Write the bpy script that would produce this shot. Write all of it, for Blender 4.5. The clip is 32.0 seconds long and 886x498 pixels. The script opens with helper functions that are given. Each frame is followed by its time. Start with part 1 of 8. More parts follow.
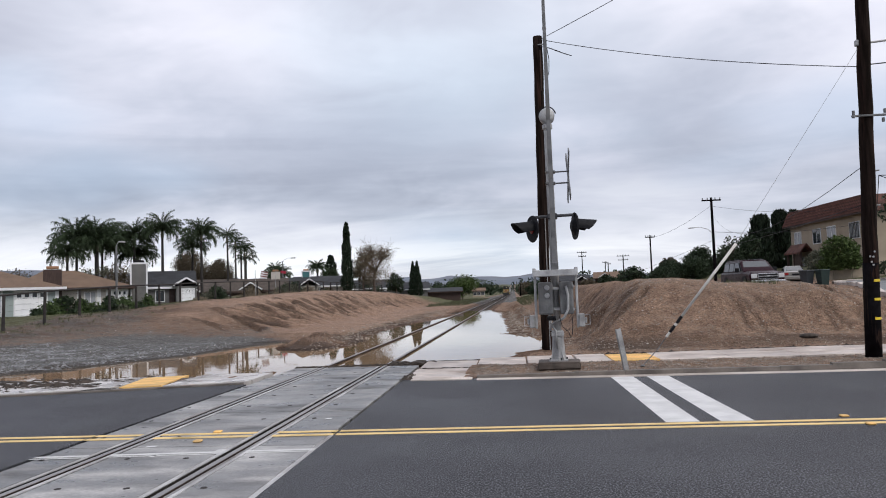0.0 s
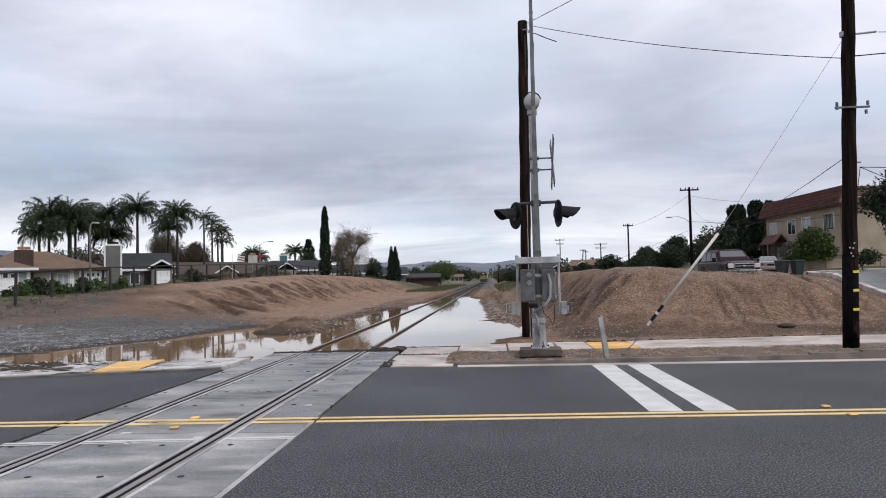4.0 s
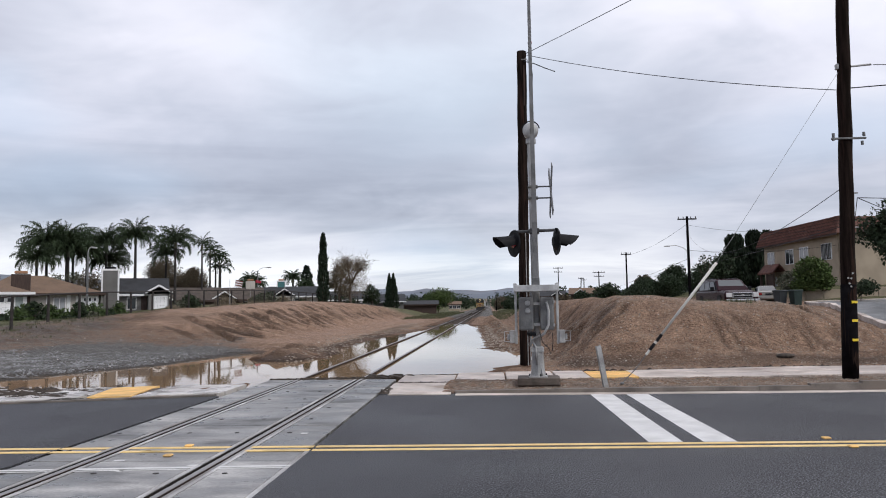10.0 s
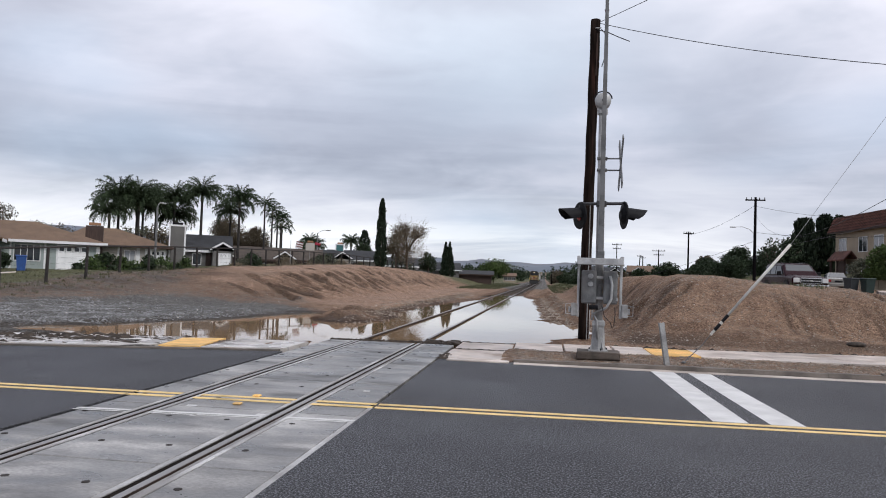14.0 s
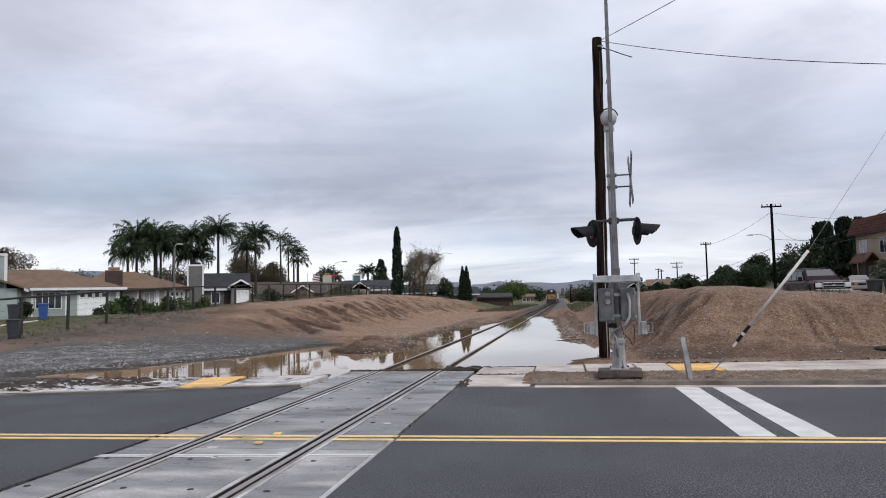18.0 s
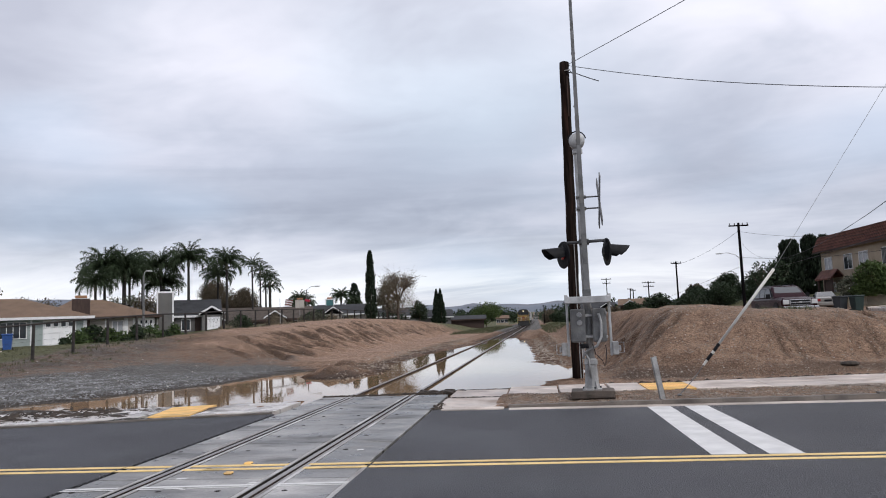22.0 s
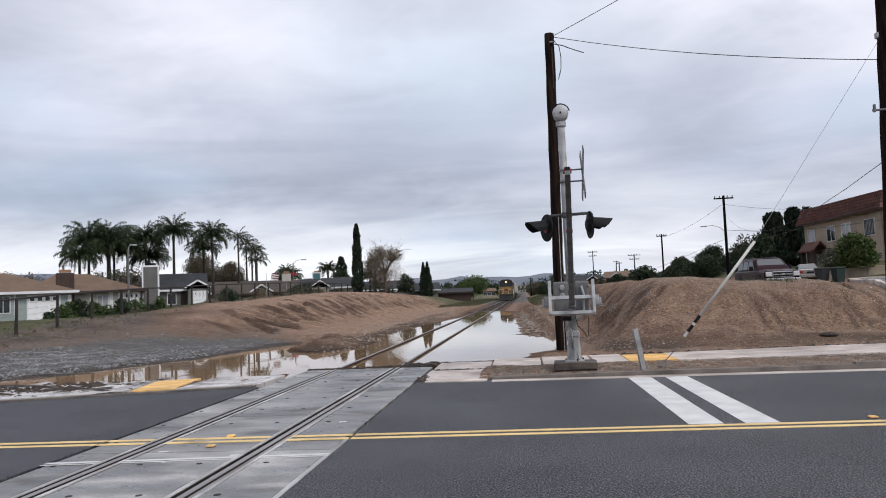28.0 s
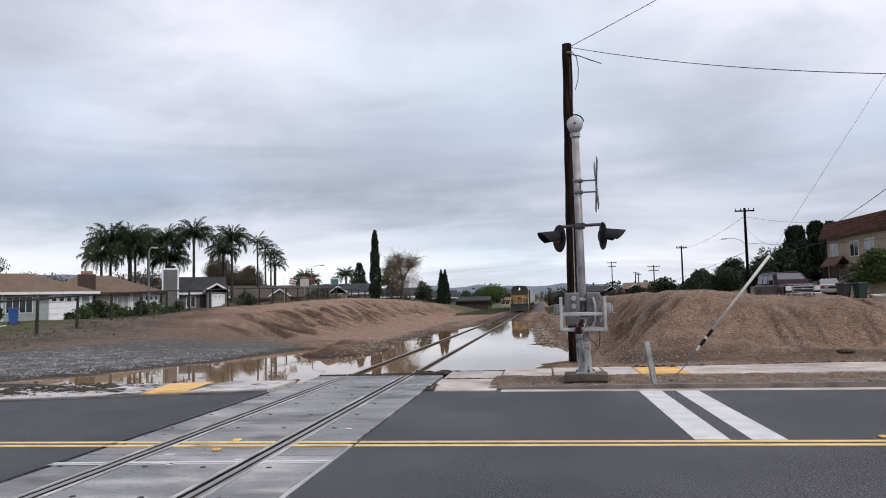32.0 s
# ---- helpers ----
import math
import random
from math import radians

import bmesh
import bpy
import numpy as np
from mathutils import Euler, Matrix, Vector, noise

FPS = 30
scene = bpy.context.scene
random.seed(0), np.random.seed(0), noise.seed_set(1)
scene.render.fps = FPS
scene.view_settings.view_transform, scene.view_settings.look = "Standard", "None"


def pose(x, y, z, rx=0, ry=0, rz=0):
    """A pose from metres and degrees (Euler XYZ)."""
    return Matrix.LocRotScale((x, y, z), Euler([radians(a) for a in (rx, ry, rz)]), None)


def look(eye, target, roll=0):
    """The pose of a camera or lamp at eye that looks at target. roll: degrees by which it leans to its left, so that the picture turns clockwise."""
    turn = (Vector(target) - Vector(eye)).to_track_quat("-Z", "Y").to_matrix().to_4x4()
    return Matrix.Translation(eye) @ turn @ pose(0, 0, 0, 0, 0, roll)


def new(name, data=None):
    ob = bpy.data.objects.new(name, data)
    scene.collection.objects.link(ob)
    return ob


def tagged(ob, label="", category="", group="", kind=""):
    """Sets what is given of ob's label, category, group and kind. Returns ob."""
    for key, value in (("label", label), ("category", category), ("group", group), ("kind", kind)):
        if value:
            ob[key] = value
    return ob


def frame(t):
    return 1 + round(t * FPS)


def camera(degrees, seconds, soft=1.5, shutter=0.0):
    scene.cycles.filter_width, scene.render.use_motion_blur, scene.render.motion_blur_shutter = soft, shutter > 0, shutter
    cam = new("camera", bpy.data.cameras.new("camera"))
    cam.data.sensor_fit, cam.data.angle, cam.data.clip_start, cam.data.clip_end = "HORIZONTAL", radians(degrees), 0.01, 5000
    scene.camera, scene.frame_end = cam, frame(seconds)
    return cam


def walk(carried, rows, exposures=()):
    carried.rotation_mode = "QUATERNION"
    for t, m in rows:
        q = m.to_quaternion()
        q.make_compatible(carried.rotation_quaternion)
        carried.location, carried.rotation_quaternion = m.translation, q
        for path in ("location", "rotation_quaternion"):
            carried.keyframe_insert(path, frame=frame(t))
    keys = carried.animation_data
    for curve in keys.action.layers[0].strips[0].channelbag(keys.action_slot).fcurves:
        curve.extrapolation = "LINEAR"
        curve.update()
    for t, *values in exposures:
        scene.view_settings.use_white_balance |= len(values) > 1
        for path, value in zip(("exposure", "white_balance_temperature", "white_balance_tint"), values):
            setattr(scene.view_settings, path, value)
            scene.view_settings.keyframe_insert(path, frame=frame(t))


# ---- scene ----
cam = camera(62.8, 32.0, soft=1.0)
PATH = [
    (0, (0.093, -0.645, 1.677), (-0.098, 1.342, 1.801), -2.0),
    (0.5, (0.079, -0.615, 1.673), (-0.107, 1.372, 1.796), -1.9),
    (1, (0.061, -0.619, 1.672), (-0.113, 1.37, 1.787), -1.8),
    (1.5, (0.03, -0.63, 1.663), (-0.135, 1.361, 1.761), -1.8),
    (2, (0.074, -0.601, 1.669), (-0.084, 1.391, 1.746), -1.8),
    (2.5, (0.138, -0.576, 1.667), (-0.016, 1.417, 1.732), -1.8),
    (3, (0.099, -0.556, 1.679), (-0.046, 1.438, 1.742), -1.7),
    (3.5, (-0.002, -0.518, 1.684), (-0.139, 1.476, 1.756), -1.5),
    (5.5, (0.009, -0.474, 1.68), (-0.123, 1.519, 1.787), -0.9),
    (6, (0.005, -0.476, 1.678), (-0.125, 1.517, 1.792), -0.9),
    (6.5, (0.006, -0.476, 1.68), (-0.12, 1.517, 1.8), -1.0),
    (7, (0.013, -0.479, 1.684), (-0.112, 1.513, 1.808), -1.1),
    (7.5, (0.009, -0.483, 1.685), (-0.114, 1.509, 1.814), -1.2),
    (8, (0.004, -0.483, 1.683), (-0.119, 1.508, 1.819), -1.2),
    (8.5, (0.004, -0.483, 1.686), (-0.119, 1.509, 1.829), -1.1),
    (9, (0.001, -0.494, 1.687), (-0.124, 1.496, 1.835), -1.0),
    (9.5, (-0.003, -0.481, 1.682), (-0.129, 1.509, 1.836), -1.0),
    (10, (-0.005, -0.485, 1.688), (-0.131, 1.505, 1.846), -0.9),
    (10.5, (-0.011, -0.49, 1.689), (-0.137, 1.5, 1.852), -0.8),
    (11, (-0.01, -0.494, 1.689), (-0.141, 1.495, 1.855), -0.9),
    (11.5, (-0.013, -0.49, 1.69), (-0.158, 1.498, 1.856), -1.0),
    (12, (-0.031, -0.482, 1.683), (-0.205, 1.504, 1.843), -1.1),
    (12.5, (-0.077, -0.485, 1.679), (-0.292, 1.498, 1.825), -0.7),
    (13, (-0.125, -0.488, 1.662), (-0.379, 1.492, 1.787), 0.1),
    (13.5, (-0.153, -0.481, 1.638), (-0.43, 1.498, 1.737), 1.1),
    (14, (-0.158, -0.492, 1.634), (-0.438, 1.487, 1.708), 2.0),
    (14.5, (-0.156, -0.486, 1.633), (-0.43, 1.495, 1.691), 2.5),
    (16.5, (-0.158, -0.48, 1.647), (-0.455, 1.496, 1.74), 0.7),
    (17, (-0.13, -0.478, 1.657), (-0.437, 1.495, 1.768), -0.1),
    (17.5, (-0.107, -0.47, 1.659), (-0.423, 1.501, 1.786), -0.7),
    (18, (-0.106, -0.467, 1.667), (-0.43, 1.501, 1.809), -1.2),
    (18.5, (-0.093, -0.47, 1.668), (-0.42, 1.497, 1.826), -1.4),
    (19, (-0.093, -0.48, 1.669), (-0.416, 1.486, 1.843), -1.6),
    (19.5, (-0.094, -0.489, 1.671), (-0.407, 1.477, 1.86), -1.7),
    (20, (-0.087, -0.487, 1.671), (-0.389, 1.48, 1.873), -1.8),
    (20.5, (-0.088, -0.487, 1.68), (-0.379, 1.48, 1.889), -1.9),
    (21, (-0.087, -0.493, 1.677), (-0.367, 1.476, 1.89), -2.0),
    (21.5, (-0.072, -0.49, 1.677), (-0.338, 1.481, 1.887), -2.2),
    (22, (-0.071, -0.48, 1.679), (-0.32, 1.494, 1.881), -2.2),
    (22.5, (-0.037, -0.468, 1.682), (-0.268, 1.509, 1.875), -2.1),
    (23, (-0.018, -0.465, 1.694), (-0.236, 1.515, 1.881), -2.1),
    (23.5, (-0.006, -0.464, 1.692), (-0.218, 1.516, 1.882), -2.1),
    (24, (0.003, -0.444, 1.695), (-0.205, 1.535, 1.892), -2.1),
    (24.5, (0.014, -0.453, 1.694), (-0.192, 1.526, 1.899), -2.2),
    (26.5, (0.005, -0.47, 1.691), (-0.205, 1.511, 1.867), -2.2),
    (27, (-0.002, -0.473, 1.693), (-0.217, 1.509, 1.851), -2.3),
    (27.5, (0.001, -0.473, 1.685), (-0.217, 1.511, 1.825), -2.4),
    (28, (0.006, -0.466, 1.677), (-0.212, 1.518, 1.804), -2.4),
    (28.5, (0.012, -0.463, 1.682), (-0.206, 1.521, 1.799), -2.6),
    (29, (0.082, -0.455, 1.681), (-0.139, 1.529, 1.793), -2.5),
    (29.5, (0.151, -0.444, 1.684), (-0.077, 1.54, 1.794), -2.2),
    (30, (0.085, -0.477, 1.686), (-0.151, 1.506, 1.797), -2.0),
    (30.5, (0.047, -0.496, 1.682), (-0.196, 1.485, 1.798), -1.6),
    (31, (0.096, -0.504, 1.682), (-0.155, 1.477, 1.808), -1.4),
    (31.5, (0.133, -0.495, 1.687), (-0.127, 1.483, 1.826), -1.3),
    (32, (0.152, -0.473, 1.689), (-0.117, 1.503, 1.839), -1.3),
]
walk(cam, [(t, look(eye, target, roll)) for t, eye, target, roll in PATH])

# ---- sky and sun: a closed grey overcast, with a soft sun high behind the road ----
def make_world():
    w = bpy.data.worlds.new("overcast_sky")
    scene.world = w
    w.use_nodes = True
    nt = w.node_tree
    nt.nodes.clear()
    n, L = nt.nodes.new, nt.links.new
    out = n("ShaderNodeOutputWorld")
    tc = n("ShaderNodeTexCoord")
    sep = n("ShaderNodeSeparateXYZ")
    L(tc.outputs["Generated"], sep.inputs[0])

    def math_(op, a, b=None, c=None, clamp=False):
        m = n("ShaderNodeMath")
        m.operation, m.use_clamp = op, clamp
        for i, v in enumerate((a, b, c)):
            if v is None:
                continue
            if isinstance(v, (int, float)):
                m.inputs[i].default_value = v
            else:
                L(v, m.inputs[i])
        return m.outputs[0]

    def ramp(v, stops):
        r = n("ShaderNodeValToRGB")
        el = r.color_ramp.elements
        while len(el) < len(stops):
            el.new(0.5)
        for e, (p, c) in zip(el, stops):
            e.position, e.color = p, (*c, 1)
        L(v, r.inputs[0])
        return r.outputs[0]

    def mix(f, a, b, kind="MIX"):
        m = n("ShaderNodeMix")
        m.data_type, m.blend_type = "RGBA", kind
        for i, v in ((0, f), (6, a), (7, b)):
            if isinstance(v, (int, float)):
                m.inputs[i].default_value = v
            elif isinstance(v, tuple):
                m.inputs[i].default_value = (*v, 1)
            else:
                L(v, m.inputs[i])
        return m.outputs[2]

    # cloud deck: the view direction carried onto a flat layer overhead
    zz = math_("MAXIMUM", sep.outputs[2], 0.0)
    den = math_("ADD", zz, 0.30)
    comb = n("ShaderNodeCombineXYZ")
    L(math_("DIVIDE", sep.outputs[0], den), comb.inputs[0])
    L(math_("DIVIDE", sep.outputs[1], den), comb.inputs[1])

    def cloud(scale, stretch, detail, off, rough=0.55, dist=0.6):
        mp = n("ShaderNodeMapping")
        mp.inputs["Location"].default_value = off
        mp.inputs["Rotation"].default_value = (0, 0, radians(-14))
        mp.inputs["Scale"].default_value = stretch
        L(comb.outputs[0], mp.inputs[0])
        t = n("ShaderNodeTexNoise")
        t.inputs["Scale"].default_value, t.inputs["Detail"].default_value = scale, detail
        t.inputs["Roughness"].default_value, t.inputs["Distortion"].default_value = rough, dist
        L(mp.outputs[0], t.inputs["Vector"])
        return t.outputs["Fac"]

    big = cloud(0.95, (1.0, 1.0, 1), 2, SKY_OFF, 0.45, 0.3)
    mid = cloud(2.6, (0.9, 1.15, 1), 4, (4.1, 2.3, 0.6), 0.55, 0.4)
    fine = cloud(8.0, (0.9, 1.2, 1), 4, (1.2, 7.4, 3.0), 0.6, 0.5)
    v = math_("ADD", math_("MULTIPLY", big, 0.62), math_("MULTIPLY", mid, 0.30))
    v = math_("ADD", v, math_("MULTIPLY", fine, 0.045))
    v = math_("ADD", v, math_("MULTIPLY", math_("MULTIPLY", sep.outputs[0], math_("SUBTRACT", zz, 0.16)), 1.2))
    # long level layers of cloud towards the horizon
    lay = n("ShaderNodeCombineXYZ")
    L(math_("MULTIPLY", sep.outputs[0], 1.6), lay.inputs[0])
    L(math_("MULTIPLY", zz, 17.0), lay.inputs[1])
    lt = n("ShaderNodeTexNoise")
    lt.inputs["Scale"].default_value, lt.inputs["Detail"].default_value, lt.inputs["Roughness"].default_value, lt.inputs["Distortion"].default_value = 1.3, 5, 0.55, 0.4
    L(lay.outputs[0], lt.inputs["Vector"])
    low = ramp(sep.outputs[2], ((0.0, (1, 1, 1)), (0.12, (0.8, 0.8, 0.8)), (0.30, (0.08, 0.08, 0.08))))
    v = math_("ADD", v, math_("MULTIPLY", math_("MULTIPLY", math_("SUBTRACT", lt.outputs["Fac"], 0.5), 0.42), low))
    # the broad banks of this particular cloud cover, by bearing and height
    bearing = math_("ARCTAN2", sep.outputs[0], sep.outputs[1])

    def bank(az, wa, el, we):
        wob = math_("MULTIPLY", math_("SUBTRACT", mid, 0.5), 1.6)
        p = math_("ADD", math_("DIVIDE", math_("SUBTRACT", bearing, az), wa), wob)
        q = math_("ADD", math_("DIVIDE", math_("SUBTRACT", sep.outputs[2], el), we), math_("MULTIPLY", wob, -1.0))
        return math_("EXPONENT", math_("MULTIPLY", math_("ADD", math_("MULTIPLY", p, p), math_("MULTIPLY", q, q)), -1.0))

    for az, wa, el, we, amount in CLOUD_BANKS:
        v = math_("ADD", v, math_("MULTIPLY", bank(az, wa, el, we), amount))
    deck = ramp(v, ((0.36, (0.47, 0.49, 0.58)), (0.44, (0.59, 0.615, 0.71)), (0.51, (0.735, 0.745, 0.84)), (0.60, (0.87, 0.875, 0.95))))
    # thin bluish places where the deck lets the upper sky through
    gap = ramp(cloud(1.1, (0.8, 1.0, 1), 2, (9.3, 3.1, 1.7), 0.4, 0.3), ((0.52, (0, 0, 0)), (0.70, (1, 1, 1))))
    deck = mix(math_("MULTIPLY", gap, 0.5), deck, (0.56, 0.70, 0.88))
    deck = mix(math_("MULTIPLY", bank(-0.08, 0.20, 0.29, 0.10), 0.55), deck, (0.66, 0.765, 0.88))
    # the deck's underside greys towards the horizon
    deck = mix(1.0, deck, ramp(sep.outputs[2], ((0.0, (0.80, 0.82, 0.84)), (0.07, (0.75, 0.77, 0.80)), (0.14, (0.64, 0.665, 0.70)), (0.22, (0.78, 0.80, 0.83)), (0.34, (1, 1, 1)))), "MULTIPLY")
    # brighter, yellower clear strip under the deck at the horizon
    strip = ramp(sep.outputs[2], ((0.0, (0.9, 0.9, 0.9)), (0.03, (0.85, 0.85, 0.85)), (0.075, (0.3, 0.3, 0.3)), (0.13, (0, 0, 0))))
    torn = ramp(cloud(2.6, (0.25, 1.3, 1), 5, (2.7, 5.5, 0.2), 0.6, 0.7), ((0.40, (0.25, 0.25, 0.25)), (0.60, (1, 1, 1))))
    col = mix(math_("MULTIPLY", strip, torn), deck, (0.90, 0.93, 0.96))
    col = mix(1.0, col, (1.0, 0.985, 0.975), "MULTIPLY")
    # real sky above the deck gives its share
    sky = n("ShaderNodeTexSky")
    sky.sky_type, sky.sun_disc = "NISHITA", False
    sky.sun_elevation, sky.sun_rotation = radians(45), radians(130)
    bg1, bg2 = n("ShaderNodeBackground"), n("ShaderNodeBackground")
    L(sky.outputs[0], bg1.inputs[0])
    bg1.inputs[1].default_value = 0.012
    L(col, bg2.inputs[0])
    bg2.inputs[1].default_value = SKY_STRENGTH
    add = n("ShaderNodeAddShader")
    L(bg1.outputs[0], add.inputs[0])
    L(bg2.outputs[0], add.inputs[1])
    L(add.outputs[0], out.inputs[0])


CLOUD_BANKS = ((-0.16, 0.15, 0.165, 0.035, -0.085), (0.27, 0.20, 0.175, 0.030, -0.04), (-0.42, 0.14, 0.34, 0.10, 0.06), (0.36, 0.22, 0.30, 0.12, 0.07),
               (-0.62, 0.26, 0.145, 0.05, -0.13), (-0.60, 0.15, 0.068, 0.012, 0.09))
SKY_OFF = (0.35, 0.2, 0.0)
SKY_STRENGTH = 1.18
make_world()
sun = new("sun", bpy.data.lights.new("sun", "SUN"))
sun.data.energy, sun.data.angle, sun.data.color = 1.5, radians(16), (1.0, 0.97, 0.92)
sun.matrix_world = look((46, -38, 60), (0, 0, 0))
scene.view_settings.exposure = 0.0


# ---- mesh tools ----
def link(name, bm, mat, parent=None, label="", smooth=False):
    me = bpy.data.meshes.new(name)
    bm.to_mesh(me)
    bm.free()
    for m in mat if isinstance(mat, (list, tuple)) else (mat,):
        me.materials.append(m)
    if smooth:
        for p in me.polygons:
            p.use_smooth = True
    ob = new(name, me)
    if parent is not None:
        ob.parent = parent
    if label:
        ob["label"] = label
    return ob


def part(name, bm, mat, parent, label="", smooth=False):
    """One mesh object under a thing or a part; its numbers are in the parent's space."""
    return link(name, bm, mat, parent, label, smooth)


def thing(name, m, label, category, group="", kind=""):
    ob = new(name)
    ob.matrix_basis = m
    ob.empty_display_size = 0.2
    return tagged(ob, label, category, group, kind)


def B():
    return bmesh.new()


def box(bm, lo, hi, bevel=0.0, m=None, seg=1):
    """A box between two corners, with its edges rounded, moved by m."""
    c = [(a + b) / 2 for a, b in zip(lo, hi)]
    s = [abs(b - a) for a, b in zip(lo, hi)]
    r = bmesh.ops.create_cube(bm, size=1.0)
    vs = r["verts"]
    bmesh.ops.scale(bm, vec=s, verts=vs)
    bmesh.ops.translate(bm, vec=c, verts=vs)
    if bevel > 0:
        es = list({e for v in vs for e in v.link_edges})
        r = bmesh.ops.bevel(bm, geom=es, offset=bevel, segments=seg, affect="EDGES", profile=0.5)
        vs = list({v for f in r["faces"] for v in f.verts} | {v for v in vs if v.is_valid})
    if m is not None:
        bmesh.ops.transform(bm, matrix=m, verts=vs)
    return bm


def rod(bm, p, q, r0, r1=None, seg=10, caps=True):
    """A round bar from p to q, r0 thick at p and r1 at q."""
    p, q = Vector(p), Vector(q)
    r1 = r0 if r1 is None else r1
    d = q - p
    m = Matrix.Translation((p + q) / 2) @ d.to_track_quat("Z", "Y").to_matrix().to_4x4()
    bmesh.ops.create_cone(bm, cap_ends=caps, segments=seg, radius1=r0, radius2=r1, depth=d.length, matrix=m)
    return bm


def tube(bm, pts, r, seg=6):
    """A bent pipe or cable through points; r is one radius or one for each point."""
    pts = [Vector(p) for p in pts]
    rings = []
    q = None
    for i, p in enumerate(pts):
        d = (pts[min(i + 1, len(pts) - 1)] - pts[max(i - 1, 0)]).normalized()
        q = d.to_track_quat("Z", "Y") if q is None else (q @ Vector((0, 0, 1))).rotation_difference(d) @ q
        rr = r[i] if isinstance(r, (list, tuple)) else r
        rings.append([bm.verts.new(p + q @ Vector((rr * math.cos(a), rr * math.sin(a), 0))) for a in [2 * math.pi * k / seg for k in range(seg)]])
    for a, b in zip(rings, rings[1:]):
        for k in range(seg):
            bm.faces.new((a[k], a[(k + 1) % seg], b[(k + 1) % seg], b[k]))
    bm.faces.new(rings[0][::-1])
    bm.faces.new(rings[-1])
    return bm


def ball(bm, c, r, squash=(1, 1, 1), seg=12, rings=8, m=None):
    mm = Matrix.Translation(c) @ Matrix.Diagonal((*squash, 1))
    if m is not None:
        mm = m @ mm
    bmesh.ops.create_uvsphere(bm, u_segments=seg, v_segments=rings, radius=r, matrix=mm)
    return bm


def prism(bm, outline, axis, a, b):
    """An outline in the plane across an axis (0 x, 1 y, 2 z), carried from a to b along it."""
    def at(u, v, w):
        return {0: (w, u, v), 1: (u, w, v), 2: (u, v, w)}[axis]
    lo = [bm.verts.new(at(u, v, a)) for u, v in outline]
    hi = [bm.verts.new(at(u, v, b)) for u, v in outline]
    k = len(outline)
    fs = [bm.faces.new(lo), bm.faces.new(hi[::-1])]
    for i in range(k):
        fs.append(bm.faces.new((lo[i], hi[i], hi[(i + 1) % k], lo[(i + 1) % k])))
    bmesh.ops.recalc_face_normals(bm, faces=fs)
    return bm


def sag(p, q, drop, n=16):
    p, q = Vector(p), Vector(q)
    return [p.lerp(q, i / n) - Vector((0, 0, drop * 4 * (i / n) * (1 - i / n))) for i in range(n + 1)]


def wire(name, p, q, drop, r, mat, label="black overhead cable sagging between the wooden poles"):
    ob = link(name, tube(B(), sag(p, q, drop), r, 5), mat, smooth=True)
    return tagged(ob, label, "cable", "overhead cables")


